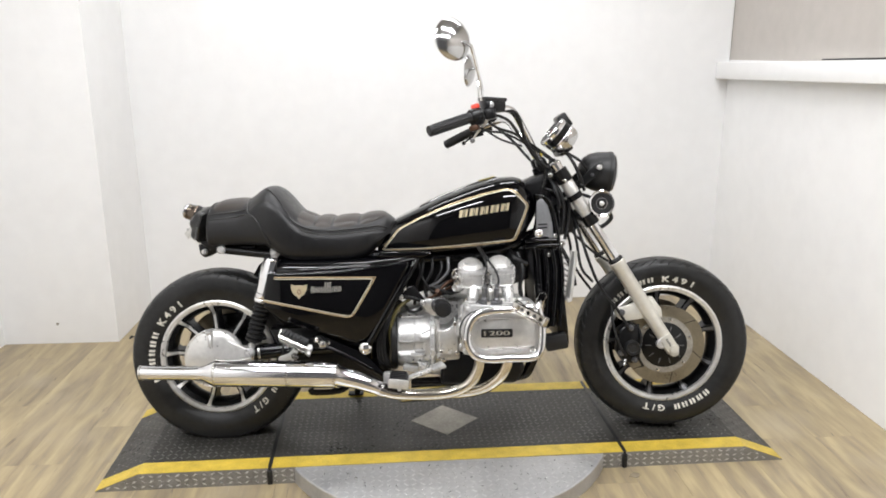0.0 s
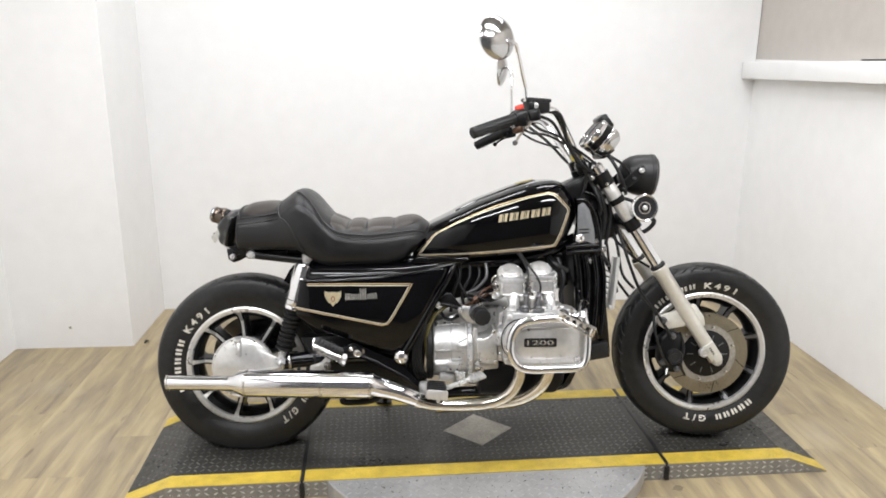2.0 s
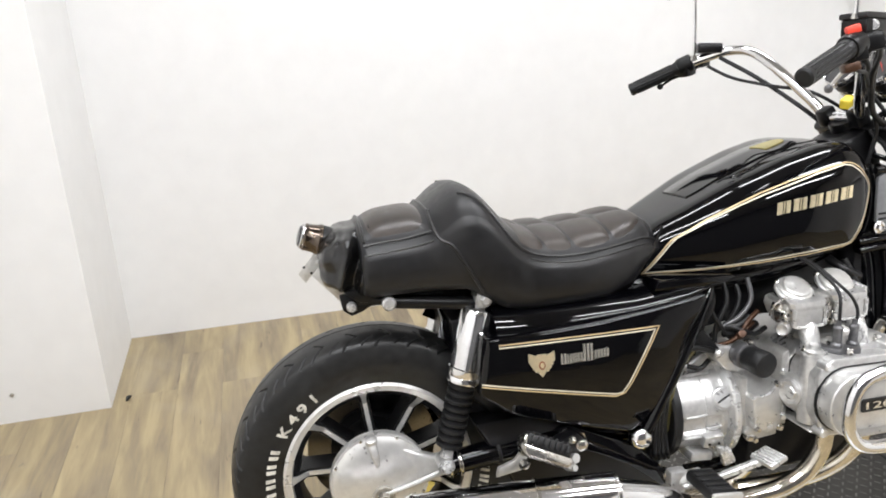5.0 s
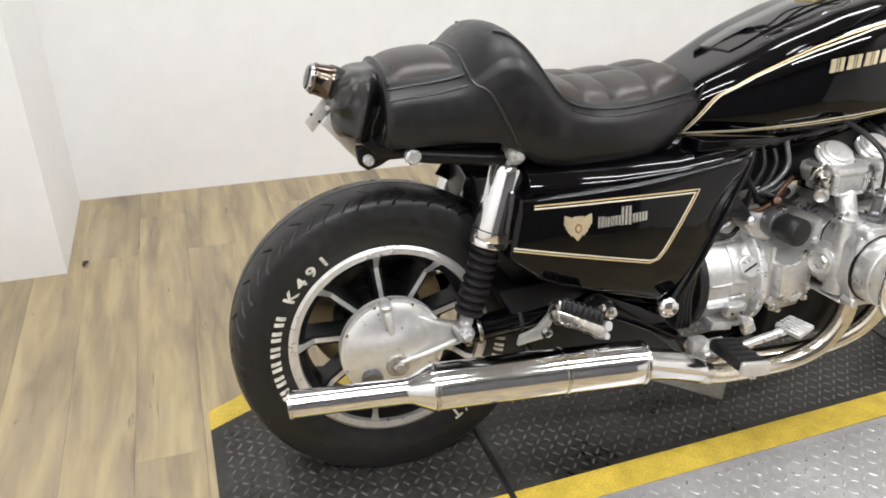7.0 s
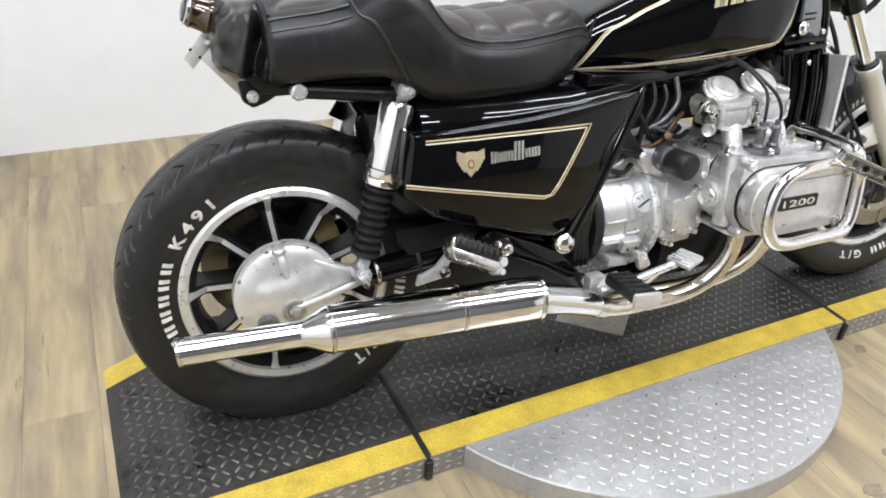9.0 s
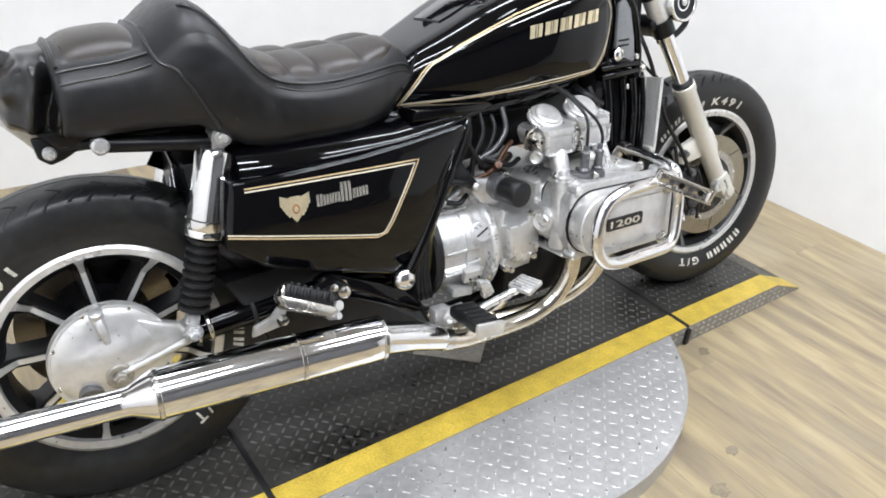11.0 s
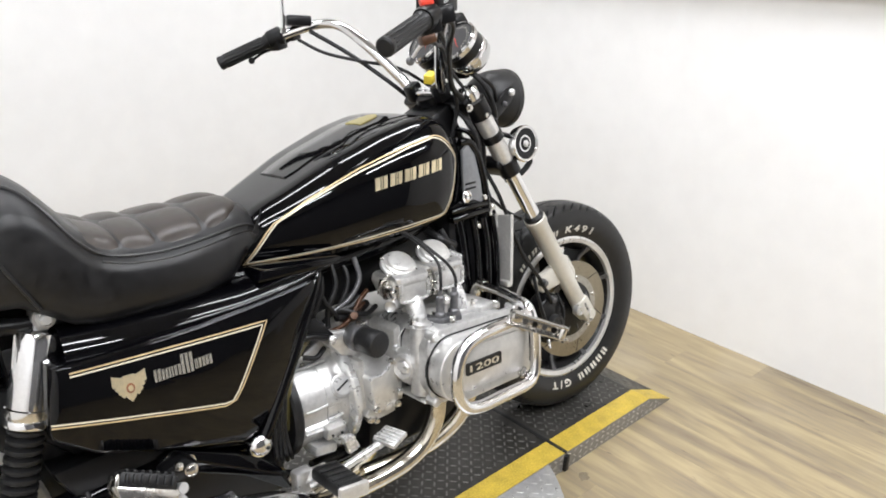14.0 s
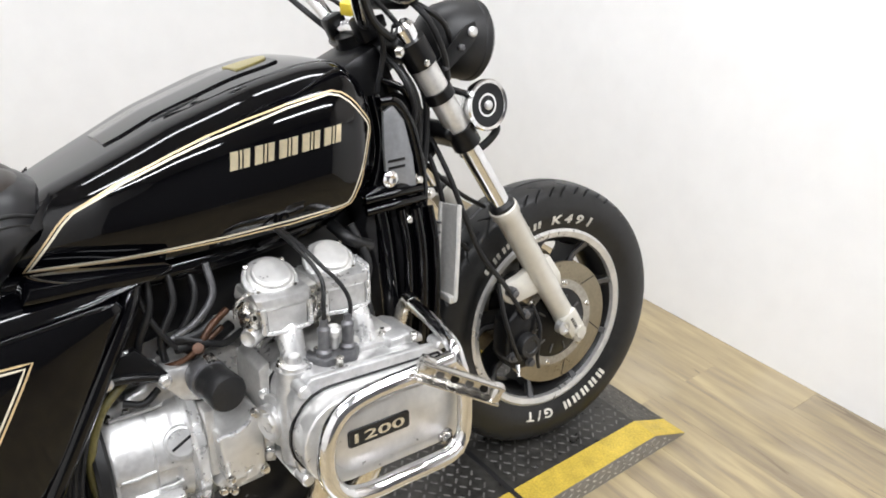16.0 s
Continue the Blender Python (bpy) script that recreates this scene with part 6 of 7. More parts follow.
# crumpled vinyl tail cover, gathered at the rear, with a deep fold on each side
bm = bmesh.new()
rings = []
for i, x in enumerate(np.linspace(-0.068, 0.034, 64)):
    f = i / 63
    w = 0.062 + 0.060 * f ** 0.55
    zt, zb = 0.782 + 0.052 * f ** 0.6, 0.708 - 0.040 * f ** 0.7
    if f < 0.12:
        e = (1 - f / 0.12) ** 2
        w, zt, zb = w * (1 - 0.35 * e), zt - 0.016 * e, zb + 0.014 * e
    ring = []
    for k in range(96):
        a = k * math.tau / 96
        ca, sa = math.cos(a), math.sin(a)
        h = (zt + zb) / 2 + (zt - zb) / 2 * sa
        flank = abs(ca) ** 1.5
        fold = 0.0045 * math.sin(5 * a + 2.6 * f + 0.6) * (1 - 0.5 * f) + 0.0022 * math.sin(9 * a - 6.0 * f + 1.0)
        crease = x + 0.002 - 0.16 * (h - 0.75) + 0.004 * math.sin(60 * (h - 0.7))
        fold -= flank * 0.026 * math.exp(-(crease / 0.010) ** 2) * (1 if h > 0.70 else 0.3)
        fold += flank * 0.010 * math.exp(-((crease + 0.019) / 0.008) ** 2) + flank * 0.007 * math.exp(-((crease - 0.019) / 0.006) ** 2)
        fold += 0.006 * math.exp(-((x + 0.030 + 0.5 * (0.80 - h)) / 0.007) ** 2) * max(0.0, sa)
        fold -= 0.012 * math.exp(-((f - 0.93) / 0.05) ** 2)
        ring.append((x - 0.3 * fold, (w + fold) * math.copysign(abs(ca) ** 0.75, ca), (zt + zb) / 2 + ((zt - zb) / 2 + fold * 0.6) * math.copysign(abs(sa) ** 0.8, sa)))
    rings.append(ring)
loft(bm, rings)
part("tail_cover", bm, VINYL, bike, "crumpled black vinyl tail cover", crease=1.6)
# tail lamp, plate bracket, under-seat bolts
bm = bmesh.new()
ax = Vector((-0.94, -0.05, 0.30)).normalized()
c0 = Vector((-0.066, 0.012, 0.793))
lathe(bm, [(0.018, -0.046), (0.026, -0.036), (0.0305, -0.022), (0.0315, -0.008), (0.030, -0.006)], c0, ax, 28)
lampb = part("tail_lamp", bm, SATIN, bike, "round tail lamp with a tapered chrome shell, dark reflections in its colour")
bm = bmesh.new()
lathe(bm, [(0.030, -0.008), (0.0325, -0.006), (0.0325, -0.001), (0.0300, 0.002), (0.0275, 0.022), (0.0285, 0.023), (0.0285, 0.027), (0.0265, 0.029)], c0, ax, 32)
part("lamp_shell", bm, CHROME_DARK_REFLECTION, lampb, "chrome shell, brown reflections put into its colour")
bm = bmesh.new()
lathe(bm, [(0.0245, 0.027), (0.0255, 0.029), (0.0255, 0.034), (0.023, 0.036)], c0, ax, 28)
part("lamp_ring", bm, SHELL, lampb)
bm = bmesh.new()
lathe(bm, [(0.023, 0.035), (0.020, 0.039), (0.012, 0.041), (0, 0.042)], c0, ax, 28, cap=False)
part("lamp_lens", bm, GLASS_DARK, lampb)
bm = bmesh.new()
prism(bm, [(-0.111, 0.721), (-0.0975, 0.701), (-0.058, 0.744), (-0.076, 0.761)], 0.0185, 0.0215, 0.0008)
block(bm, (-0.064, 0.004, 0.752), (0.022, 0.032, 0.003), 0.001, (0, -42, 0))
plate_b = part("plate_bracket", bm, ALU_DULL, bike, "bent aluminium plate bracket")
for x, z in ((-0.098, 0.735), (-0.084, 0.721)):
    bm = bmesh.new()
    lathe(bm, [(0.0028, 0), (0.0028, 0.0006), (0, 0.0007)], (x, 0.0185, z), (0, -1, 0), 10, cap=False)
    part("bracket_hole", bm, SATIN, plate_b)
bm = bmesh.new()
prism(bm, [(-0.084, 0.720), (-0.062, 0.745), (-0.040, 0.720), (-0.012, 0.690), (-0.008, 0.642), (-0.0145, 0.640)], -0.004, 0.001, 0.001)
part("tail_bracket", bm, ALU_DULL, bike)
bm = bmesh.new()
prism(bm, [(-0.036, 0.690), (-0.031, 0.656), (-0.014, 0.643), (0.008, 0.650), (0.030, 0.662), (0.030, 0.690)], -0.072, -0.060, 0.004, 2)
tube(bm, [(0.00, -0.066, 0.672), (0.05, -0.080, 0.674), (0.10, -0.092, 0.678), (0.17, -0.100, 0.682)], [0.012, 0.011, 0.010, 0.008], 12)
part("fender_rail", bm, SATIN, bike)
for x, y, z, r in ((0.0565, -0.116, 0.6750, 0.0140), (-0.0135, -0.070, 0.664, 0.0105)):
    bm = bmesh.new()
    lathe(bm, [(r, -0.008), (r, 0.010), (r * 0.75, 0.014), (0, 0.015)], (x, y, z), (0, -1, 0), 20, cap=False)
    part("rail_bolt", bm, ALU_SMOOTH, bike)
# rear fender over the tyre
bm = bmesh.new()
rings = []
for a in range(28, 65, 4):
    r = 0.350
    ca, sa = math.cos(math.radians(a)), math.sin(math.radians(a))
    rings.append([(0.017 + (r - 0.035) * ca, -0.085, REAR_Z + (r - 0.035) * sa + 0.012), (0.017 + r * ca, -0.07, REAR_Z + r * sa + 0.012), (0.017 + (r + 0.012) * ca, 0, REAR_Z + (r + 0.012) * sa + 0.012), (0.017 + r * ca, 0.07, REAR_Z + r * sa + 0.012), (0.017 + (r - 0.035) * ca, 0.085, REAR_Z + (r - 0.035) * sa + 0.012), (0.017 + (r - 0.037) * ca, 0.082, REAR_Z + (r - 0.037) * sa + 0.012), (0.017 + (r - 0.003) * ca, 0.067, REAR_Z + (r - 0.003) * sa + 0.012), (0.017 + (r + 0.009) * ca, 0, REAR_Z + (r + 0.009) * sa + 0.012), (0.017 + (r - 0.003) * ca, -0.067, REAR_Z + (r - 0.003) * sa + 0.012), (0.017 + (r - 0.037) * ca, -0.082, REAR_Z + (r - 0.037) * sa + 0.012)])
loft(bm, rings)
part("rear_fender", bm, PAINT, bike, "short cut black rear fender")

# ---- pegs and pedal ----
PEG = pose(0.320, -0.258, 0.389, -26, 26, -3) @ Matrix.Diagonal((1.1, 1.1, 1.25, 1.0))
bm = bmesh.new()
prism(bm, [(-0.050, -0.004), (-0.038, -0.020), (0.042, -0.020), (0.048, -0.012), (0.048, -0.004)], -0.020, 0.015, 0.0035, 2)
prism(bm, [(-0.050, 0.010), (-0.049, -0.006), (-0.043, -0.010), (-0.045, 0.010)], -0.018, 0.013, 0.0015, 2)
peg = part("passenger_peg", bm, OLD_CHROME, bike, "folded chrome passenger foot peg", matrix=PEG)
bm = bmesh.new()
prism(bm, [(-0.044, 0.014), (-0.043, -0.005), (0.043, -0.005), (0.043, 0.010), (0.038, 0.015)], -0.018, 0.013, 0.003, 2)
part("peg_rubber", bm, HOSE, peg, "black ribbed rubber pad")
for k in range(7):
    bm = bmesh.new()
    block(bm, (-0.034 + 0.0114 * k, -0.019, 0.006), (0.0062, 0.006, 0.013), 0.0020)
    block(bm, (-0.034 + 0.0114 * k, -0.003, 0.0155), (0.0062, 0.026, 0.004), 0.0014)
    part("peg_rib", bm, HOSE, peg)
bm = bmesh.new()
block(bm, (0.052, 0.004, -0.008), (0.016, 0.030, 0.022), 0.004)
tube(bm, [(0.052, -0.020, -0.002), (0.052, 0.022, -0.002)], 0.0075, 14)
tube(bm, [(0.057, -0.016, -0.016), (0.057, 0.018, -0.016)], 0.005, 12)
part("peg_hinge", bm, ALU, peg)
bm = bmesh.new()
prism(bm, [(0.358, 0.378), (0.400, 0.392), (0.425, 0.372), (0.415, 0.350), (0.370, 0.352)], -0.226, -0.190, 0.006)
part("peg_carrier", bm, SATIN, bike)
for x, z, r in ((0.408, 0.366, 0.0095), (0.388, 0.380, 0.0060)):
    bm = bmesh.new()
    lathe(bm, [(r * 1.3, -0.004), (r * 1.3, 0.002), (r, 0.003), (r, 0.008), (r * 0.5, 0.010), (0, 0.010)], (x, -0.226, z), (0, -1, 0), 12, cap=False)
    part("carrier_bolt", bm, OLD_CHROME, bike)
bm = bmesh.new()
block(bm, (0.662, -0.285, 0.262), (0.062, 0.105, 0.026), 0.009, (0, 6, 0), 3)
rpeg = part("rider_peg", bm, HOSE, bike, "black rubber rider foot peg")
for k in range(5):
    bm = bmesh.new()
    block(bm, (0.662, -0.325 + 0.02 * k, 0.2755), (0.05, 0.008, 0.005), 0.0015, (0, 6, 0))
    part("peg_rib", bm, HOSE, rpeg)
bm = bmesh.new()
block(bm, (0.662, -0.338, 0.260), (0.066, 0.012, 0.03), 0.005, (0, 6, 0))
lathe(bm, [(0.006, 0), (0.006, 0.012), (0, 0.013)], (0.665, -0.33, 0.247), (0, -0.2, -1), 10, cap=False)
part("peg_end", bm, ALU_DULL, rpeg)
bm = bmesh.new()
tube(bm, [(0.665, -0.235, 0.262), (0.65, -0.215, 0.245), (0.63, -0.20, 0.235)], [0.014, 0.017, 0.02], 12)
block(bm, (0.628, -0.205, 0.24), (0.04, 0.03, 0.05), 0.008)
part("peg_mount", bm, ALU, rpeg)
bm = bmesh.new()
tube(bm, [(0.635, -0.225, 0.232), (0.68, -0.245, 0.250), (0.73, -0.262, 0.272), (0.775, -0.278, 0.293)], [0.009, 0.008, 0.0085, 0.009], 12)
pedal = part("brake_pedal", bm, ALU_SMOOTH, bike, "polished brake pedal with a ribbed pad")
bm = bmesh.new()
block(bm, (0.790, -0.285, 0.302), (0.045, 0.058, 0.010), 0.003, (0, -16, 12))
pp = part("pedal_pad", bm, ALU, pedal)
for k in range(5):
    bm = bmesh.new()
    u = -0.016 + 0.008 * k
    block(bm, (0.790 + u, -0.285, 0.3078 + u * 0.28), (0.004, 0.052, 0.004), 0.001, (0, -16, 12))
    part("pad_rib", bm, ALU_SMOOTH, pp)
# side stand on the far side, carrying the lean
bm = bmesh.new()
tube(bm, [(0.56, 0.16, 0.25), (0.52, 0.22, 0.14), (0.475, 0.262, 0.055)], 0.012, 10)
stand = part("side_stand", bm, SATIN, bike)
bm = bmesh.new()
block(bm, (0.472, 0.268, 0.0497), (0.06, 0.035, 0.006), 0.002, (LEAN, 0, 0))
part("stand_foot", bm, SATIN, stand)
bm = bmesh.new()
tube(bm, [(0.50, -0.06, 0.22), (0.46, -0.10, 0.175), (0.36, -0.10, 0.165), (0.345, -0.10, 0.18)], 0.011, 10)
part("stand_leg", bm, SATIN, bike)
bm = bmesh.new()
tube(bm, [(0.50, 0.06, 0.22), (0.46, 0.10, 0.175), (0.36, 0.10, 0.165)], 0.011, 10)
part("stand_leg", bm, SATIN, bike)

# ---- radiator and steering head ----
bm = bmesh.new()
rot = (0, -6, 0)
block(bm, (1.215, 0, 0.505), (0.034, 0.30, 0.31), 0.005, rot)
rad = part("radiator", bm, SATIN, bike, "black radiator with silver side trims")
for y in (-0.165, 0.165):
    bm = bmesh.new()
    block(bm, (1.214, y * 0.92, 0.505), (0.036, 0.016, 0.34), 0.006, rot)
    part("side_shroud", bm, PAINT, rad)
    bm = bmesh.new()
    sg = 1 if y > 0 else -1
    loft(bm, [[(xa, sg * ya, z), (xb, sg * yb, z + 0.004), (xb + 0.007, sg * yb, z + 0.004), (xa + 0.007, sg * ya, z)] for xa, ya, xb, yb, z in ((1.236, 0.148, 1.243, 0.190, 0.494), (1.248, 0.139, 1.254, 0.184, 0.585), (1.258, 0.131, 1.262, 0.179, 0.662))])
    for lip in ([(1.236, sg * 0.148, 0.492), (1.248, sg * 0.139, 0.585), (1.258, sg * 0.131, 0.664)], [(1.243, sg * 0.190, 0.496), (1.254, sg * 0.184, 0.589), (1.262, sg * 0.179, 0.668)]):
        tube(bm, lip, 0.0040, 10)
    block(bm, (1.241, sg * 0.169, 0.500), (0.012, 0.044, 0.014), 0.003, (0, 0, sg * 8))
    part("chrome_trim", bm, ALU_DULL, rad, "worn silver radiator side trim")
bm = bmesh.new()
prism(bm, [(1.112, 0.700), (1.205, 0.690), (1.222, 0.640), (1.205, 0.400), (1.165, 0.385), (1.150, 0.420), (1.128, 0.560), (1.105, 0.640)], -0.128, 0.128, 0.010)
part("fan_shroud", bm, HORN_BLACK, rad, "matt black fan shroud behind the radiator")
# Added gloss bars give the smooth black panel its upright highlights.
for x0, y_, r in ((1.168, -0.150, 0.0085), (1.192, -0.158, 0.0100), (1.216, -0.166, 0.0065)):
    bm = bmesh.new()
    tube(bm, [(x0 - 0.006, y_, 0.672), (x0 + 0.004, y_ - 0.002, 0.60), (x0 + 0.004, y_ - 0.002, 0.50), (x0 - 0.004, y_, 0.405)], r, 12)
    part("shroud_pipe", bm, PAINT, rad)
bm = bmesh.new()
block(bm, (1.202, -0.155, 0.352), (0.075, 0.05, 0.055), 0.006, (0, -10, 0))
part("lower_tank", bm, PLASTIC, rad)
for k in range(16):
    bm = bmesh.new()
    block(bm, (1.2335 + (k - 8) * 0.0019, 0, 0.505 + (k - 8) * 0.018), (0.005, 0.29, 0.0035), 0.0, rot)
    part("fin", bm, GREY, rad, smooth=False)
bm = bmesh.new()
prism(bm, [(1.165, 0.705), (1.200, 0.692), (1.205, 0.708), (1.185, 0.728), (1.135, 0.740), (1.12, 0.720)], -0.140, -0.08, 0.006)
part("radiator_hood", bm, PAINT, bike)
bar("radiator_hose", [(1.10, -0.13, 0.695), (1.15, -0.145, 0.712), (1.21, -0.14, 0.700)], 0.0125, PAINT)
bm = bmesh.new()
prism(bm, [(1.134, 0.712), (1.192, 0.706), (1.186, 0.760), (1.170, 0.822), (1.150, 0.846), (1.132, 0.836), (1.131, 0.780)], -0.156, -0.148, 0.002)
hp = part("head_panel", bm, PANEL, bike, "grey painted steering head panel with two slots")
for z in (0.757, 0.7455):
    bm = bmesh.new()
    block(bm, (1.153, -0.1562, z), (0.033, 0.0016, 0.0048), 0.0007, (0, -3, 0))
    part("panel_slot", bm, SATIN, hp)
bm = bmesh.new()
lathe(bm, [(0.015, -0.004), (0.015, 0.003), (0.0125, 0.006), (0.007, 0.008), (0.004, 0.0065), (0, 0.0065)], (1.1395, -0.1565, 0.7275), (0, -1, 0), 20, cap=False)
part("panel_bolt", bm, CHROME, hp)
for x, y, z in ((1.198, -0.150, 0.718), (1.1755, -0.150, 0.653), (1.148, -0.142, 0.690), (1.222, -0.150, 0.690)):
    bm = bmesh.new()
    bolt(bm, (x, y, z), r=0.0070, h=0.009)
    part("panel_bolt", bm, OLD_CHROME, hp)
bar("panel_edge_tube", [(1.128, -0.150, 0.852), (1.156, -0.153, 0.850), (1.182, -0.153, 0.815), (1.198, -0.153, 0.760), (1.206, -0.152, 0.710), (1.206, -0.150, 0.655)], 0.0085, PAINT)
bar("panel_edge_tube", [(1.095, -0.150, 0.697), (1.15, -0.156, 0.702), (1.202, -0.154, 0.703)], 0.0075, PAINT)
bar("panel_edge_tube", [(1.095, -0.152, 0.678), (1.15, -0.158, 0.684), (1.210, -0.154, 0.686)], 0.0075, PAINT)
for pts, r in (([(1.135, -0.12, 0.86), (1.142, -0.128, 0.80), (1.135, -0.13, 0.745), (1.12, -0.13, 0.70)], 0.010),
               ([(1.205, -0.11, 0.82), (1.215, -0.12, 0.77), (1.208, -0.128, 0.72), (1.165, -0.14, 0.69)], 0.007),
               ([(1.10, -0.135, 0.678), (1.15, -0.148, 0.688), (1.205, -0.146, 0.675)], 0.009),
               ([(1.165, -0.10, 0.88), (1.20, -0.115, 0.86), (1.235, -0.10, 0.80)], 0.006)):
    bar("frame_pipe", pts, r, PAINT)
bar("steering_neck", [(1.17, 0, 0.955), (1.235, 0, 0.80)], 0.034, SATIN)
bm = bmesh.new()
block(bm, (1.185, 0, 0.83), (0.10, 0.13, 0.20), 0.02, (0, -25, 0))
part("wiring_box", bm, SATIN, bike)
bm = bmesh.new()
prism(bm, [(1.195, 0.70), (1.285, 0.725), (1.300, 0.745), (1.262, 0.835), (1.195, 0.865)], -0.075, 0.075, 0.012)
part("steering_shroud", bm, SATIN, bike)
for pts, r in (([(1.20, -0.095, 0.90), (1.225, -0.105, 0.85), (1.235, -0.10, 0.79), (1.225, -0.10, 0.72)], 0.008),
               ([(1.225, -0.09, 0.90), (1.25, -0.098, 0.85), (1.255, -0.095, 0.78), (1.24, -0.10, 0.70)], 0.006),
               ([(1.215, -0.085, 0.70), (1.235, -0.10, 0.66), (1.262, -0.115, 0.60), (1.275, -0.12, 0.54)], 0.007)):
    bar("wiring_loom", pts, r, HOSE)

# ---- fork ----
A, B = Vector((1.622, 0, 0.313)), Vector((1.209, 0, 0.950))
FD = (B - A).normalized()
FL = (B - A).length


def fork_at(u, y):
    p = A + (B - A) * u
    return Vector((p.x, y, p.z))


for y in (-0.108, 0.108):
    s = 1 if y > 0 else -1
    bm = bmesh.new()
    base = fork_at(0, y)
    lathe(bm, [(0.012, -0.018), (0.022, -0.014), (0.024, 0.02), (0.0235, 0.10), (0.0255, 0.16), (0.0255, FL * 0.455), (0.029, FL * 0.462), (0.029, FL * 0.485), (0.024, FL * 0.49)], base, FD, 28)
    lower = part("fork_lower", bm, FORK, bike, "champagne painted fork lower leg")
    bm = bmesh.new()
    lathe(bm, [(0.026, FL * 0.486), (0.0265, FL * 0.497), (0.021, FL * 0.506)], base, FD, 24)
    part("dust_seal", bm, HOSE, lower)
    bm = bmesh.new()
    lathe(bm, [(0.0195, FL * 0.45), (0.0195, FL * 1.0), (0.0205, FL * 1.0), (0.0205, FL * 1.02), (0.015, FL * 1.03), (0, FL * 1.03)], base, FD, 24, cap=False)
    part("fork_tube", bm, CHROME, bike)
    bm = bmesh.new()
    lathe(bm, [(0.022, FL * 0.735), (0.023, FL * 0.74), (0.023, FL * 0.945), (0.021, FL * 0.95)], base, FD, 24)
    part("fork_shroud", bm, ALU_DULL, bike)
    for u, hgt in ((0.72, 0.020), (0.845, 0.010), (0.955, 0.024)):
        bm = bmesh.new()
        lathe(bm, [(0.022, -hgt), (0.027, -hgt), (0.027, hgt), (0.022, hgt)], fork_at(u, y), FD, 24)
        part("fork_clamp", bm, SATIN, bike)
    bm = bmesh.new()
    lathe(bm, [(0.022, -0.01), (0.022, 0.022), (0.014, 0.026), (0.014, 0.036), (0, 0.037)], base + FD * 0.0, (0, s, 0), 20, cap=False)
    block(bm, tuple(base + Vector((-0.016, s * 0.012, 0.022))), (0.044, 0.032, 0.060), 0.005, (0, -33, 0))
    clamp = part("axle_clamp", bm, FORK, lower)
    for k in range(5):
        bm = bmesh.new()
        block(bm, tuple(base + Vector((-0.016, s * 0.0282, 0.022)) + FD * (0.0072 * (k - 2))), (0.008, 0.0012, 0.0042), 0.0004, (0, -33, 0))
        part("cast_mark", bm, SATIN, clamp)
    for dx, dz, r in ((0.004, -0.010, 0.0130), (-0.042, 0.018, 0.0120)):
        bm = bmesh.new()
        lathe(bm, [(r * 1.35, -0.012), (r * 1.35, 0.004), (r * 1.1, 0.006), (r * 0.85, 0.006), (r * 0.85, 0.002), (0, 0.002)], tuple(base + Vector((dx, s * 0.022, dz))), (0, s, 0), 22, cap=False)
        part("pinch_boss", bm, ALU, lower)
    # brake caliper and its pale carrier plate
    ya, yb = sorted((y - s * 0.016, y + s * 0.002))
    bm = bmesh.new()
    prism(bm, [(1.552, 0.496), (1.520, 0.492), (1.470, 0.468), (1.428, 0.456), (1.419, 0.444), (1.432, 0.420), (1.452, 0.408), (1.480, 0.412), (1.555, 0.424), (1.590, 0.420), (1.585, 0.450)], ya, yb, 0.004)
    part("caliper_carrier", bm, FORK, lower, "champagne painted caliper carrier")
    bm = bmesh.new()
    prism(bm, [(1.505, 0.395), (1.462, 0.405), (1.432, 0.380), (1.428, 0.300), (1.452, 0.262), (1.490, 0.258), (1.510, 0.290), (1.516, 0.350)], min(y * 0.62, y * 1.12), max(y * 0.62, y * 1.12), 0.010, 3)
    cal = part("brake_caliper", bm, SATIN, bike, "black front brake caliper")
    bm = bmesh.new()
    lathe(bm, [(0.027, -0.02), (0.027, 0.014), (0.024, 0.019), (0.016, 0.019), (0.014, 0.016), (0, 0.016)], (1.478, y * 1.12, 0.318), (0, s, 0), 28, cap=False)
    part("piston_housing", bm, PLASTIC, cal)
    for dx, dz in ((-0.038, 0.125), (-0.005, 0.070), (0.012, -0.045), (-0.036, -0.020)):
        bm = bmesh.new()
        lathe(bm, [(0.0115, -0.02), (0.0115, 0.003), (0.008, 0.004), (0.008, 0.011), (0.004, 0.012), (0, 0.012)], (1.478 + dx, y * 1.12, 0.318 + dz), (0, s, 0), 14, cap=False)
        part("caliper_bolt", bm, GREY, cal)
    bm = bmesh.new()
    lathe(bm, [(0.0045, 0), (0.0045, 0.012), (0.003, 0.013), (0.003, 0.024), (0, 0.025)], (1.456, y * 1.14, 0.276), (-0.3, s * 0.5, -0.8), 8, cap=False)
    part("bleed_nipple", bm, ALU_SMOOTH, cal)
    bm = bmesh.new()
    tube(bm, [(1.405, y * 1.08, 0.470), (1.408, y * 1.25, 0.400), (1.430, y * 1.30, 0.330), (1.456, y * 1.20, 0.290)], 0.0048, 8)
    tube(bm, [(1.500, y * 1.05, 0.400), (1.510, y * 1.20, 0.350), (1.500, y * 1.25, 0.290), (1.520, y * 1.10, 0.250)], 0.0042, 8)
    part("brake_hose", bm, HOSE, cal)
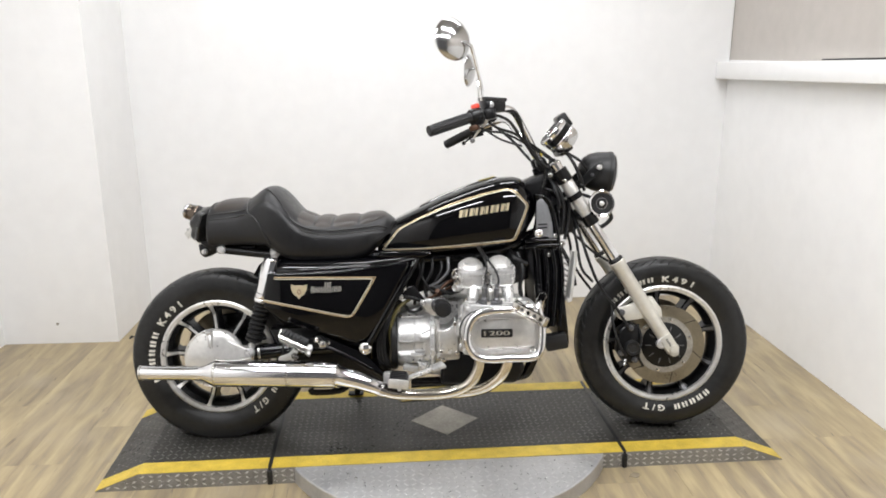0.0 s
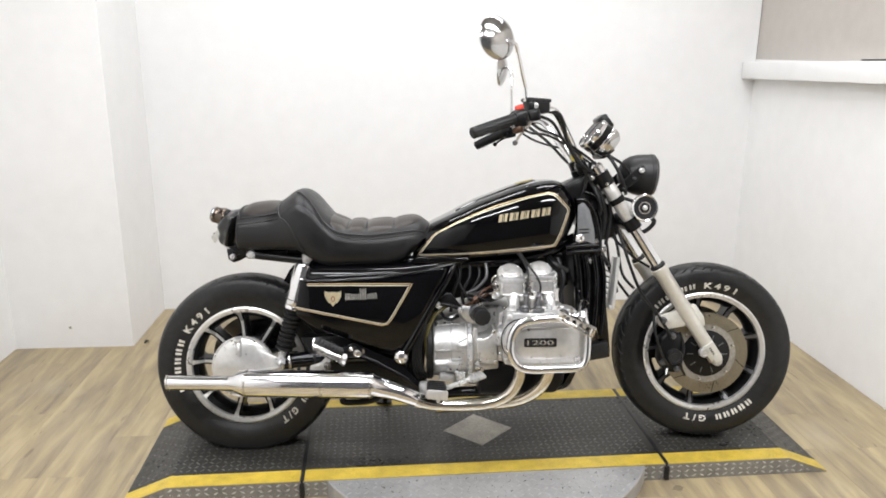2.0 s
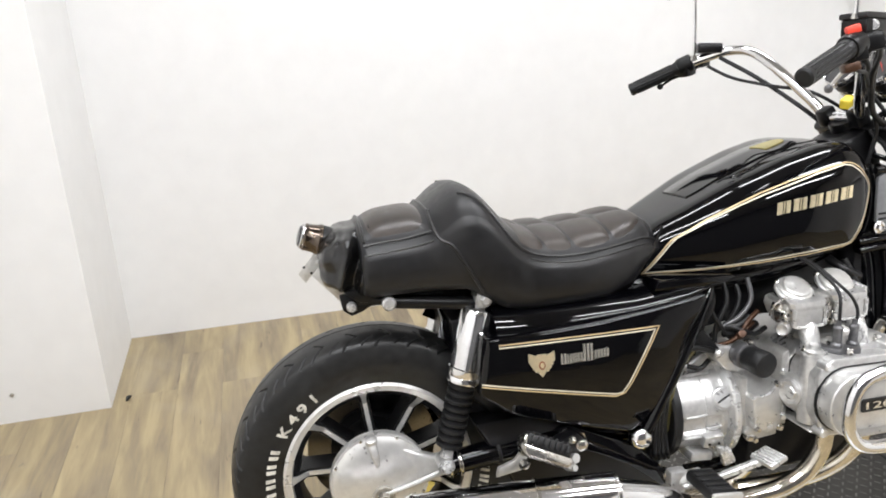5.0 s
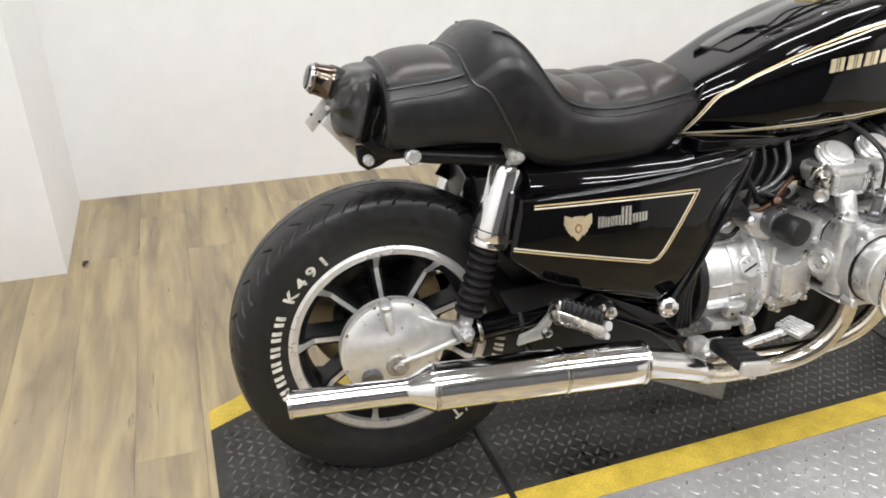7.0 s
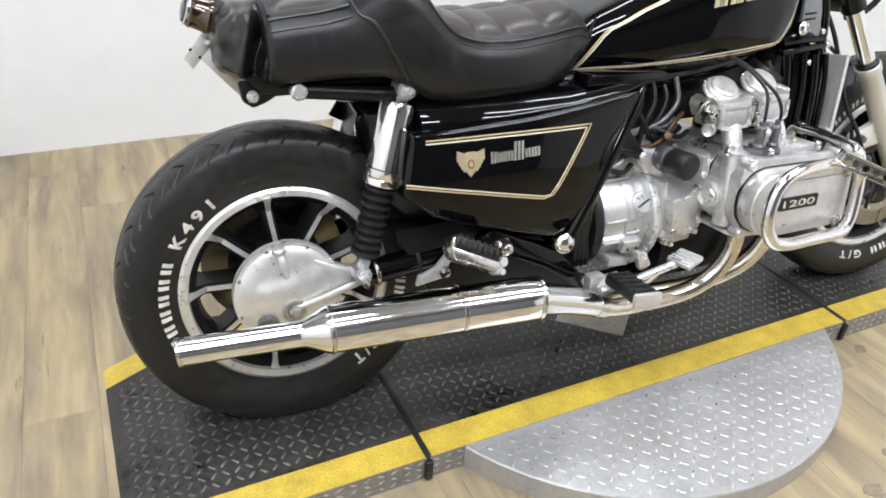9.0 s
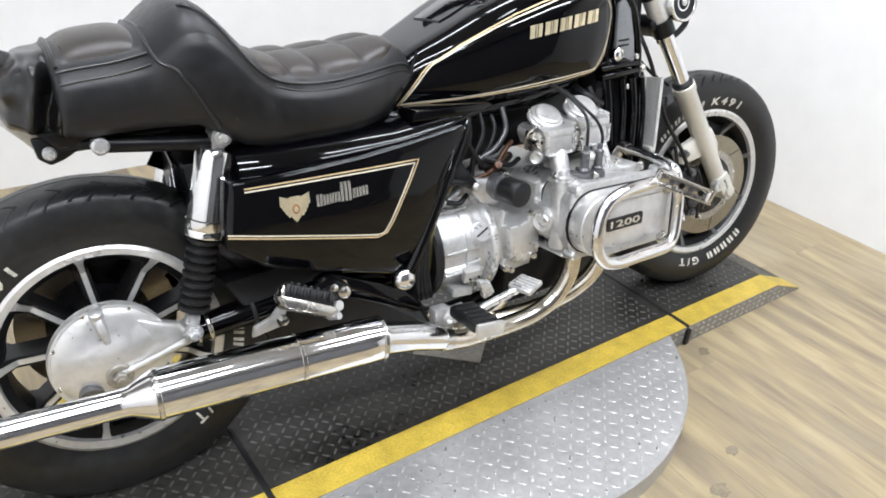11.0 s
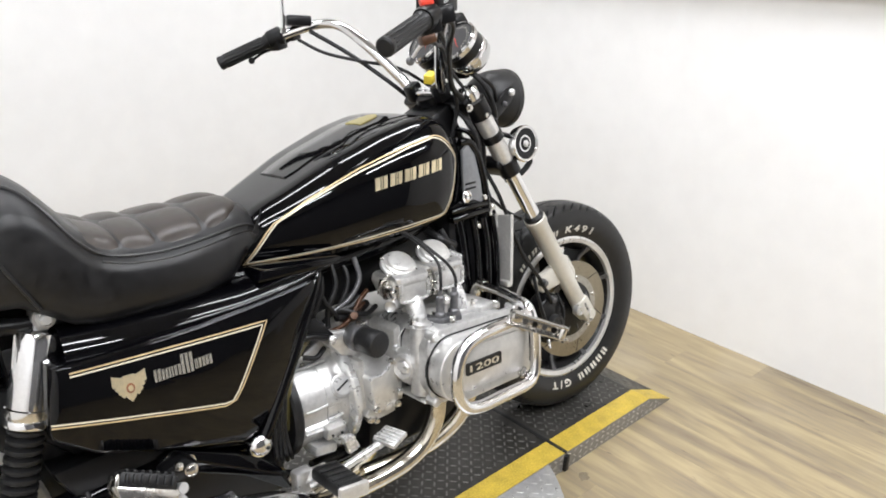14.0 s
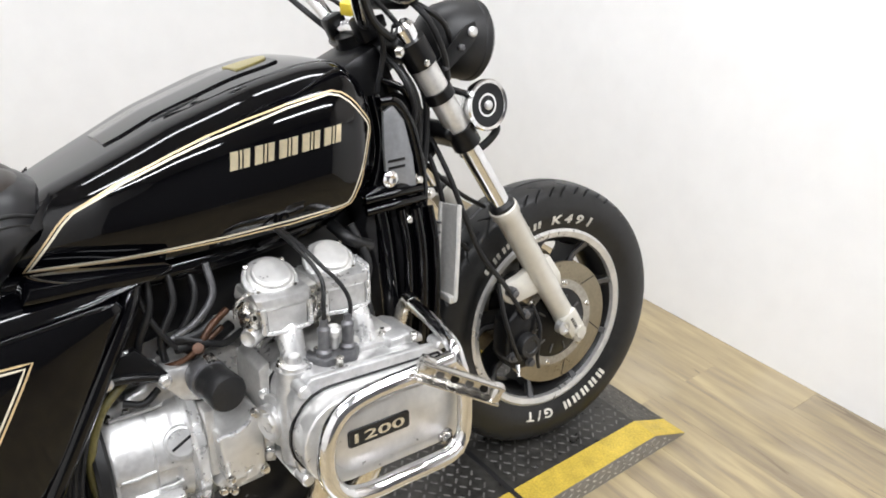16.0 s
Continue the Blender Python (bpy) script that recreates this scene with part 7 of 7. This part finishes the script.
# front brake discs and hub
for y in (-0.072, 0.072):
    s = 1 if y > 0 else -1
    bm = bmesh.new()
    lathe(bm, [(0.098, -0.003), (0.143, -0.003), (0.143, 0.003), (0.098, 0.003), (0.098, -0.003)], (0, y, 0), (0, 1, 0), 72, cap=False)
    d = part("brake_disc", bm, BRONZE, front, "bronze toned steel brake disc")
    bm = bmesh.new()
    lathe(bm, [(0.082, -0.0045), (0.102, -0.0045), (0.102, 0.0045), (0.082, 0.0045), (0.082, -0.0045)], (0, y, 0), (0, 1, 0), 64, cap=False)
    part("disc_carrier", bm, WORN_STEEL, d)
    for k in range(6):
        a = k * math.tau / 6 + 0.3
        bm = bmesh.new()
        bolt(bm, (0.094 * math.cos(a), y + s * 0.0045, 0.094 * math.sin(a)), (0, s, 0), 0.0048, 0.005)
        part("disc_bolt", bm, OLD_CHROME, d)
        bm = bmesh.new()
        a += 0.45
        block(bm, (0.122 * math.cos(a), y + s * 0.0032, 0.122 * math.sin(a)), (0.040, 0.0008, 0.0022), 0.0, (0, -math.degrees(a) + 25, 0))
        part("disc_slot", bm, SATIN, d, smooth=False)
bm = bmesh.new()
lathe(bm, [(0.03, -0.09), (0.055, -0.085), (0.083, -0.074), (0.083, 0.074), (0.055, 0.085), (0.03, 0.09)], (0, 0, 0), (0, 1, 0), 40)
part("hub_core", bm, RIM_BLACK, front)
for k in range(10):
    a = k * math.tau / 10
    bm = bmesh.new()
    block(bm, (0.058 * math.cos(a), -0.0855, 0.058 * math.sin(a)), (0.022, 0.003, 0.004), 0.001, (0, -math.degrees(a), 0))
    part("hub_vane", bm, GREY, front)
# yokes
for u in (0.72, 0.965):
    bm = bmesh.new()
    c = fork_at(u, 0)
    block(bm, (c.x - 0.012, 0, c.z), (0.065, 0.235, 0.032), 0.010, (0, 33, 0), 3)
    part("fork_yoke", bm, SATIN, bike)
# horns
for y in (-0.135,):
    bm = bmesh.new()
    lathe(bm, [(0.030, -0.03), (0.040, -0.022), (0.0455, -0.006), (0.046, 0.003), (0.0435, 0.006), (0.0385, 0.0045), (0.0370, 0.002)], (1.359, y, 0.826), (0.04, -1, 0.05), 44)
    horn = part("horn", bm, CHROME, bike, "round chrome horn with a black face")
    bm = bmesh.new()
    lathe(bm, [(0.0375, 0.0015), (0.0365, 0.0040), (0.026, 0.0030), (0.018, 0.0015), (0.015, 0.003), (0.0, 0.003)], (1.359, y, 0.826), (0.04, -1, 0.05), 40, cap=False)
    part("horn_face", bm, HORN_BLACK, horn)
    bm = bmesh.new()
    lathe(bm, [(0.0085, 0.003), (0.0085, 0.006), (0.005, 0.008), (0, 0.0085)], (1.359, y, 0.826), (0.04, -1, 0.05), 24, cap=False)
    part("horn_centre", bm, ALU_SMOOTH, horn)
    bar("horn_bracket", [(1.335, y + 0.03, 0.845), (1.29, y + 0.04, 0.86)], 0.006, SATIN)
    bar("horn_wire", [(1.385, y + 0.02, 0.80), (1.398, y + 0.02, 0.775), (1.37, y + 0.03, 0.745), (1.33, y + 0.04, 0.735)], 0.0075, HOSE)
# headlight bucket
bm = bmesh.new()
HA = Vector((0.985, -0.05, -0.10)).normalized()
hc = Vector((1.311, -0.004, 0.941))
lathe(bm, [(0, -0.008), (0.022, -0.006), (0.045, 0.006), (0.060, 0.026), (0.069, 0.052), (0.0725, 0.078), (0.0735, 0.094), (0.0755, 0.096), (0.0755, 0.108), (0.072, 0.110)], hc, HA, 44, cap=False)
lampf = part("headlight", bm, PLASTIC, bike, "round black headlight bucket")
bm = bmesh.new()
lathe(bm, [(0.072, 0.109), (0.066, 0.118), (0.04, 0.128), (0, 0.132)], hc, HA, 40, cap=False)
part("headlight_lens", bm, GLASS_DARK, lampf)
for y in (-0.088, 0.084):
    bm = bmesh.new()
    prism(bm, [(1.262, 0.880), (1.285, 0.868), (1.36, 0.925), (1.375, 0.945), (1.368, 0.968), (1.345, 0.960)], y - 0.002, y + 0.002, 0.001)
    br = part("headlight_ear", bm, SATIN, bike)
    for x, z, mt, r in ((1.360, 0.950, ALU_SMOOTH, 0.009), (1.335, 0.924, GREY, 0.006), (1.300, 0.892, GREY, 0.006)):
        bm = bmesh.new()
        s = -1 if y < 0 else 1
        lathe(bm, [(r, 0), (r, 0.006), (r * 0.6, 0.009), (0, 0.009)], (x, y + s * 0.002, z), (0, s, 0), 14, cap=False)
        part("ear_bolt", bm, mt, br)

# ---- gauges ----
GA = Vector((-0.80, 0, 0.60))
for y in (-0.062, 0.062):
    c = Vector((1.205 + (0.010 if y > 0 else 0), y - 0.008, 1.074))
    bm = bmesh.new()
    lathe(bm, [(0.020, -0.078), (0.038, -0.073), (0.048, -0.060), (0.0505, -0.040), (0.0505, -0.006), (0.0525, -0.003), (0.0525, 0.006), (0.049, 0.009), (0.046, 0.006)], c, GA, 40)
    pod = part("gauge_pod", bm, SATIN, bike, "round black instrument pod with chrome rings")
    bm = bmesh.new()
    lathe(bm, [(0.016, -0.0800), (0.0385, -0.0755), (0.0492, -0.0620), (0.0522, -0.0480), (0.0522, -0.0440), (0.0506, -0.0425)], c, GA, 40, cap=False)
    part("pod_cup", bm, SHELL, pod, "polished chrome rear cup")
    bm = bmesh.new()
    lathe(bm, [(0.0506, -0.046), (0.0518, -0.044), (0.0518, -0.034), (0.0506, -0.032)], c, GA, 40, cap=False)
    part("pod_ring", bm, CHROME, pod)
    bm = bmesh.new()
    lathe(bm, [(0.0506, -0.010), (0.0530, -0.007), (0.0535, 0.004), (0.050, 0.0095), (0.047, 0.007)], c, GA, 40, cap=False)
    part("pod_ring", bm, CHROME, pod)
    bm = bmesh.new()
    lathe(bm, [(0.0465, 0.0062), (0, 0.0066)], c, GA, 32, cap=False)
    part("dial", bm, DIAL, pod)
    u_, v_ = Vector((0, -1, 0)), GA.cross(Vector((0, -1, 0)))
    bm = bmesh.new()
    for k in range(21):
        a = math.radians(-120 + 12 * k)
        dd = math.sin(a) * u_ * -1 + math.cos(a) * v_ * (1 if v_.z > 0 else -1)
        p0, p1 = c + GA * 0.0072 + dd * 0.033, c + GA * 0.0072 + dd * 0.039
        w = GA.cross(dd).normalized() * 0.0007
        bm.faces.new([bm.verts.new(q) for q in (p0 - w, p0 + w, p1 + w, p1 - w)])
    part("dial_marks", bm, WHITE_LETTER, pod, smooth=False)
    bm = bmesh.new()
    dd = (u_ * 0.7 - v_ * (0.7 if v_.z > 0 else -0.7)).normalized()
    w = GA.cross(dd).normalized() * 0.0012
    p0, p1 = c + GA * 0.0085 - dd * 0.006, c + GA * 0.0085 + dd * 0.031
    bm.faces.new([bm.verts.new(q) for q in (p0 - w, p0 + w, p1 + w * 0.4, p1 - w * 0.4)])
    part("needle", bm, RED, pod, smooth=False)
bm = bmesh.new()
block(bm, (1.246, -0.01, 1.112), (0.038, 0.085, 0.055), 0.008, (0, -37, 0))
part("indicator_box", bm, SATIN, bike)
bm = bmesh.new()
block(bm, (1.250, 0.0, 1.01), (0.05, 0.14, 0.02), 0.006, (0, -37, 0))
part("gauge_bracket", bm, SATIN, bike)

# ---- handlebar ----
RB = [(1.165, -0.005, 0.962), (1.160, -0.055, 0.966), (1.135, -0.085, 1.005), (1.085, -0.150, 1.08), (1.045, -0.215, 1.128), (1.005, -0.262, 1.138), (0.957, -0.292, 1.125), (0.899, -0.322, 1.106), (0.831, -0.352, 1.083), (0.766, -0.379, 1.059)]
LB_ = [(1.165, 0.005, 0.962), (1.165, 0.055, 0.966), (1.147, 0.090, 1.005), (1.107, 0.160, 1.08), (1.080, 0.228, 1.128), (1.050, 0.282, 1.136), (1.006, 0.322, 1.122), (0.955, 0.360, 1.102), (0.90, 0.398, 1.076), (0.847, 0.432, 1.050)]
bar("handlebar", RB[::-1] + LB_, 0.0125, CHROME)
for pts, s in ((RB, -1), (LB_, 1)):
    a, b = Vector(pts[-1]), Vector(pts[-3]) + (Vector(pts[-2]) - Vector(pts[-3])) * 0.05
    d = (b - a)
    L = d.length
    d.normalize()
    bm = bmesh.new()
    lathe(bm, [(0, -0.004), (0.014, -0.003), (0.0175, 0.0), (0.0178, 0.006), (0.0162, 0.010), (0.0162, L - 0.012), (0.0185, L - 0.008), (0.0185, L), (0.012, L)], a, d, 24, cap=False)
    grip = part("grip", bm, HOSE, bike, "ribbed black rubber grip")
    o1 = d.orthogonal().normalized()
    o2 = d.cross(o1)
    for k in range(14):
        ang = k * math.tau / 14
        off = (o1 * math.cos(ang) + o2 * math.sin(ang)) * 0.0163
        bm = bmesh.new()
        tube(bm, [a + d * 0.014 + off, a + d * (L - 0.016) + off], 0.0016, 5)
        part("grip_rib", bm, HOSE, grip)
    # switch housing
    c = a + d * (L + 0.018)
    bm = bmesh.new()
    lathe(bm, [(0.012, -0.020), (0.022, -0.019), (0.024, -0.012), (0.024, 0.016), (0.020, 0.020), (0.012, 0.021)], c, d, 20)
    block(bm, tuple(c + Vector((0.004, 0, -0.012))), (0.04, 0.034, 0.036), 0.006, (0, -12, 20 * s))
    sw = part("switch_housing", bm, SATIN, bike)
    if s < 0:
        bm = bmesh.new()
        block(bm, tuple(c + Vector((0, 0.0, 0.028))), (0.026, 0.016, 0.016), 0.004, (0, -15, 20 * s))
        part("kill_switch", bm, RED, sw, "red kill switch")
        bm = bmesh.new()
        block(bm, tuple(c + Vector((-0.002, 0, -0.038))), (0.03, 0.03, 0.018), 0.005, (0, -15, 20 * s))
        part("starter_button", bm, AMBER, sw)
    # lever and its perch
    e = c + d * 0.045
    bm = bmesh.new()
    tip = Vector((0.906, -0.268, 1.035)) if s < 0 else Vector((0.918, 0.400, 1.054))
    start = e + Vector((0.004, s * 0.006, -0.016))
    tube(bm, [start, start * 0.7 + tip * 0.3 + Vector((0, 0, -0.004)), start * 0.3 + tip * 0.7 + Vector((0, 0, 0.003)), tip], [0.0075, 0.0055, 0.0050, 0.0045], 10, flat=0.75)
    lev = part("brake_lever" if s < 0 else "clutch_lever", bm, ALU_DULL if s < 0 else SATIN, bike)
    bm = bmesh.new()
    bmesh.ops.create_uvsphere(bm, u_segments=14, v_segments=8, radius=0.0085, matrix=Matrix.Translation(tip))
    part("lever_ball", bm, GREY if s < 0 else SATIN, lev)
    bm = bmesh.new()
    block(bm, tuple(e + Vector((0.008, s * 0.012, -0.008))), (0.034, 0.030, 0.034), 0.006, (0, -10, 20 * s))
    part("lever_perch", bm, SATIN, lev)
# master cylinder
bm = bmesh.new()
block(bm, (0.968, -0.280, 1.142), (0.072, 0.052, 0.034), 0.005, (0, 2, 18))
mc = part("master_cylinder", bm, SATIN, bike, "black master cylinder with a sight glass")
bm = bmesh.new()
block(bm, (0.968, -0.280, 1.163), (0.078, 0.056, 0.011), 0.003, (0, 2, 18))
part("reservoir_cap", bm, PLASTIC, mc)
bm = bmesh.new()
lathe(bm, [(0.0095, 0), (0.0095, 0.004), (0.007, 0.0045), (0, 0.0046)], (0.962, -0.307, 1.146), (-0.3, -0.95, 0), 18, cap=False)
part("sight_glass", bm, ALU_SMOOTH, mc)
bm = bmesh.new()
block(bm, (1.012, 0.312, 1.146), (0.062, 0.045, 0.026), 0.005, (0, 4, -22))
part("clutch_reservoir", bm, SATIN, bike)

# mirrors
def mirror(stalk, centre, face, parent=bike):
    b = bmesh.new()
    tube(b, stalk, [0.0052] * (len(stalk) - 1) + [0.0045], 10)
    st = part("mirror", b, CHROME, parent, "round chrome mirror on a bent stalk")
    b = bmesh.new()
    lathe(b, [(0, -0.024), (0.012, -0.0235), (0.032, -0.019), (0.051, -0.011), (0.062, -0.003), (0.0655, 0.002), (0.0645, 0.005), (0.062, 0.005)], centre, face, 44, cap=False)
    part("mirror_shell", b, SHELL, st)
    b = bmesh.new()
    lathe(b, [(0.0625, 0.0046), (0, 0.0048)], centre, face, 40, cap=False)
    part("mirror_glass", b, MIRROR, st)
    b = bmesh.new()
    tube(b, [stalk[0], tuple(Vector(stalk[0]) + (Vector(stalk[1]) - Vector(stalk[0])) * 0.25)], [0.009, 0.007], 8)
    part("lock_nut", b, OLD_CHROME, st)


mirror([(0.936, -0.292, 1.160), (0.933, -0.298, 1.195), (0.922, -0.31, 1.235), (0.900, -0.335, 1.310), (0.893, -0.341, 1.322), (0.872, -0.350, 1.332)], Vector((0.841, -0.340, 1.340)), Vector((-0.52, 0.84, -0.12)))
mirror([(0.972, 0.322, 1.118), (0.971, 0.314, 1.165), (0.972, 0.316, 1.25), (0.973, 0.322, 1.318), (0.968, 0.330, 1.338), (0.957, 0.345, 1.346), (0.946, 0.362, 1.344)], Vector((0.938, 0.373, 1.343)), Vector((-0.95, 0.30, 0.06)))

# cables and clutter round the bars
CABLES = [
    ([(0.945, -0.295, 1.10), (0.985, -0.275, 1.075), (1.05, -0.20, 1.06), (1.13, -0.12, 1.02), (1.20, -0.085, 0.975), (1.25, -0.08, 0.92)], 0.0045),
    ([(0.955, -0.30, 1.12), (1.02, -0.265, 1.10), (1.07, -0.19, 1.05), (1.135, -0.125, 0.985), (1.17, -0.10, 0.93), (1.16, -0.09, 0.86)], 0.0050),
    ([(1.00, -0.27, 1.135), (1.055, -0.225, 1.12), (1.09, -0.17, 1.04), (1.14, -0.12, 0.975), (1.21, -0.10, 0.93)], 0.0065),
    ([(0.91, -0.31, 1.085), (0.95, -0.29, 1.065), (1.01, -0.24, 1.06), (1.08, -0.17, 1.035), (1.15, -0.10, 1.00)], 0.0038),
    ([(1.00, 0.30, 1.10), (1.05, 0.26, 1.065), (1.10, 0.17, 1.04), (1.16, 0.10, 1.02), (1.23, 0.06, 0.97)], 0.0042),
    ([(1.03, 0.29, 1.12), (1.09, 0.21, 1.06), (1.14, 0.12, 0.99), (1.19, 0.09, 0.94)], 0.0055),
    ([(1.23, -0.05, 1.02), (1.26, -0.09, 0.98), (1.29, -0.10, 0.92), (1.31, -0.085, 0.87)], 0.006),
    ([(1.19, -0.03, 1.03), (1.25, -0.075, 1.00), (1.295, -0.09, 0.97), (1.33, -0.07, 0.93)], 0.005),
    ([(1.18, -0.07, 0.93), (1.20, -0.115, 0.88), (1.215, -0.12, 0.82), (1.20, -0.10, 0.76)], 0.006),
    ([(1.28, -0.07, 0.77), (1.30, -0.10, 0.70), (1.325, -0.115, 0.62), (1.36, -0.12, 0.54), (1.42, -0.125, 0.46), (1.47, -0.125, 0.38)], 0.0052),
    ([(1.27, -0.06, 0.77), (1.285, -0.085, 0.69), (1.30, -0.10, 0.60), (1.34, -0.105, 0.55)], 0.0050),
    ([(1.26, 0.06, 0.77), (1.295, 0.09, 0.68), (1.32, 0.11, 0.58), (1.40, 0.12, 0.47), (1.47, 0.125, 0.38)], 0.0052),
    ([(1.24, -0.02, 0.78), (1.28, -0.05, 0.72), (1.345, -0.07, 0.655), (1.40, -0.08, 0.62)], 0.0045),
]
for pts, r in CABLES:
    bar("cable", pts, r, HOSE, n=9)
bm = bmesh.new()
block(bm, (1.152, -0.030, 0.996), (0.034, 0.022, 0.022), 0.003, (10, -20, 25))
part("yellow_tag", bm, YELLOW_TAG, bike)
for y in (-0.05, 0.05):
    bm = bmesh.new()
    block(bm, (1.165, y, 0.962), (0.038, 0.032, 0.045), 0.008, (0, -25, 0))
    part("bar_clamp", bm, SATIN, bike)
random.seed(11)
for k in range(9):
    bm = bmesh.new()
    block(bm, (1.20 + random.uniform(-0.03, 0.06), random.uniform(-0.095, 0.05), 0.93 + random.uniform(-0.11, 0.05)), (random.uniform(0.018, 0.035), random.uniform(0.018, 0.03), random.uniform(0.014, 0.03)), 0.004, (random.uniform(-20, 20), random.uniform(-40, 10), 0))
    part("connector", bm, SATIN, bike)
for x, z in ((1.182, 0.925), (1.232, 0.905)):
    bm = bmesh.new()
    bolt(bm, (x, -0.128, z), r=0.0065, h=0.007)
    part("yoke_bolt", bm, OLD_CHROME, bike)

# ---- floor planks, last ----
bm = bmesh.new()
block(bm, ((X_L + X_R) / 2, (Y_F + Y_B) / 2, -0.06), (X_R - X_L + 0.3, Y_B - Y_F + 0.3, 0.112), 0.0)
floor = tagged(part("floor", bm, SUBFLOOR, smooth=False), "light oak plank floor", "floor", kind="structure")
PW, PL = 0.152, 1.215
meshes = {}


def plank_mesh(w, l):
    key = (round(w, 3), round(l, 3))
    if key not in meshes:
        b = bmesh.new()
        block(b, (0, 0, -0.0025), (w - 0.0004, l - 0.0004, 0.005), 0.0003, seg=1)
        me = bpy.data.meshes.new("plank")
        b.to_mesh(me)
        b.free()
        me.materials.append(PLANK)
        meshes[key] = me
    return meshes[key]


random.seed(7)
col = 0
x = X_L
while x < X_R - 1e-4:
    w = min(PW, X_R - x)
    y = Y_F - random.choice((0.1, 0.35, 0.62, 0.85, 1.05))
    while y < Y_B:
        a, b = max(y, Y_F), min(y + PL, Y_B)
        if b - a > 0.02:
            ob = new("plank", plank_mesh(w, b - a))
            ob.parent = floor
            ob.location = (x + w / 2, (a + b) / 2, 0)
        y += PL
    x += PW
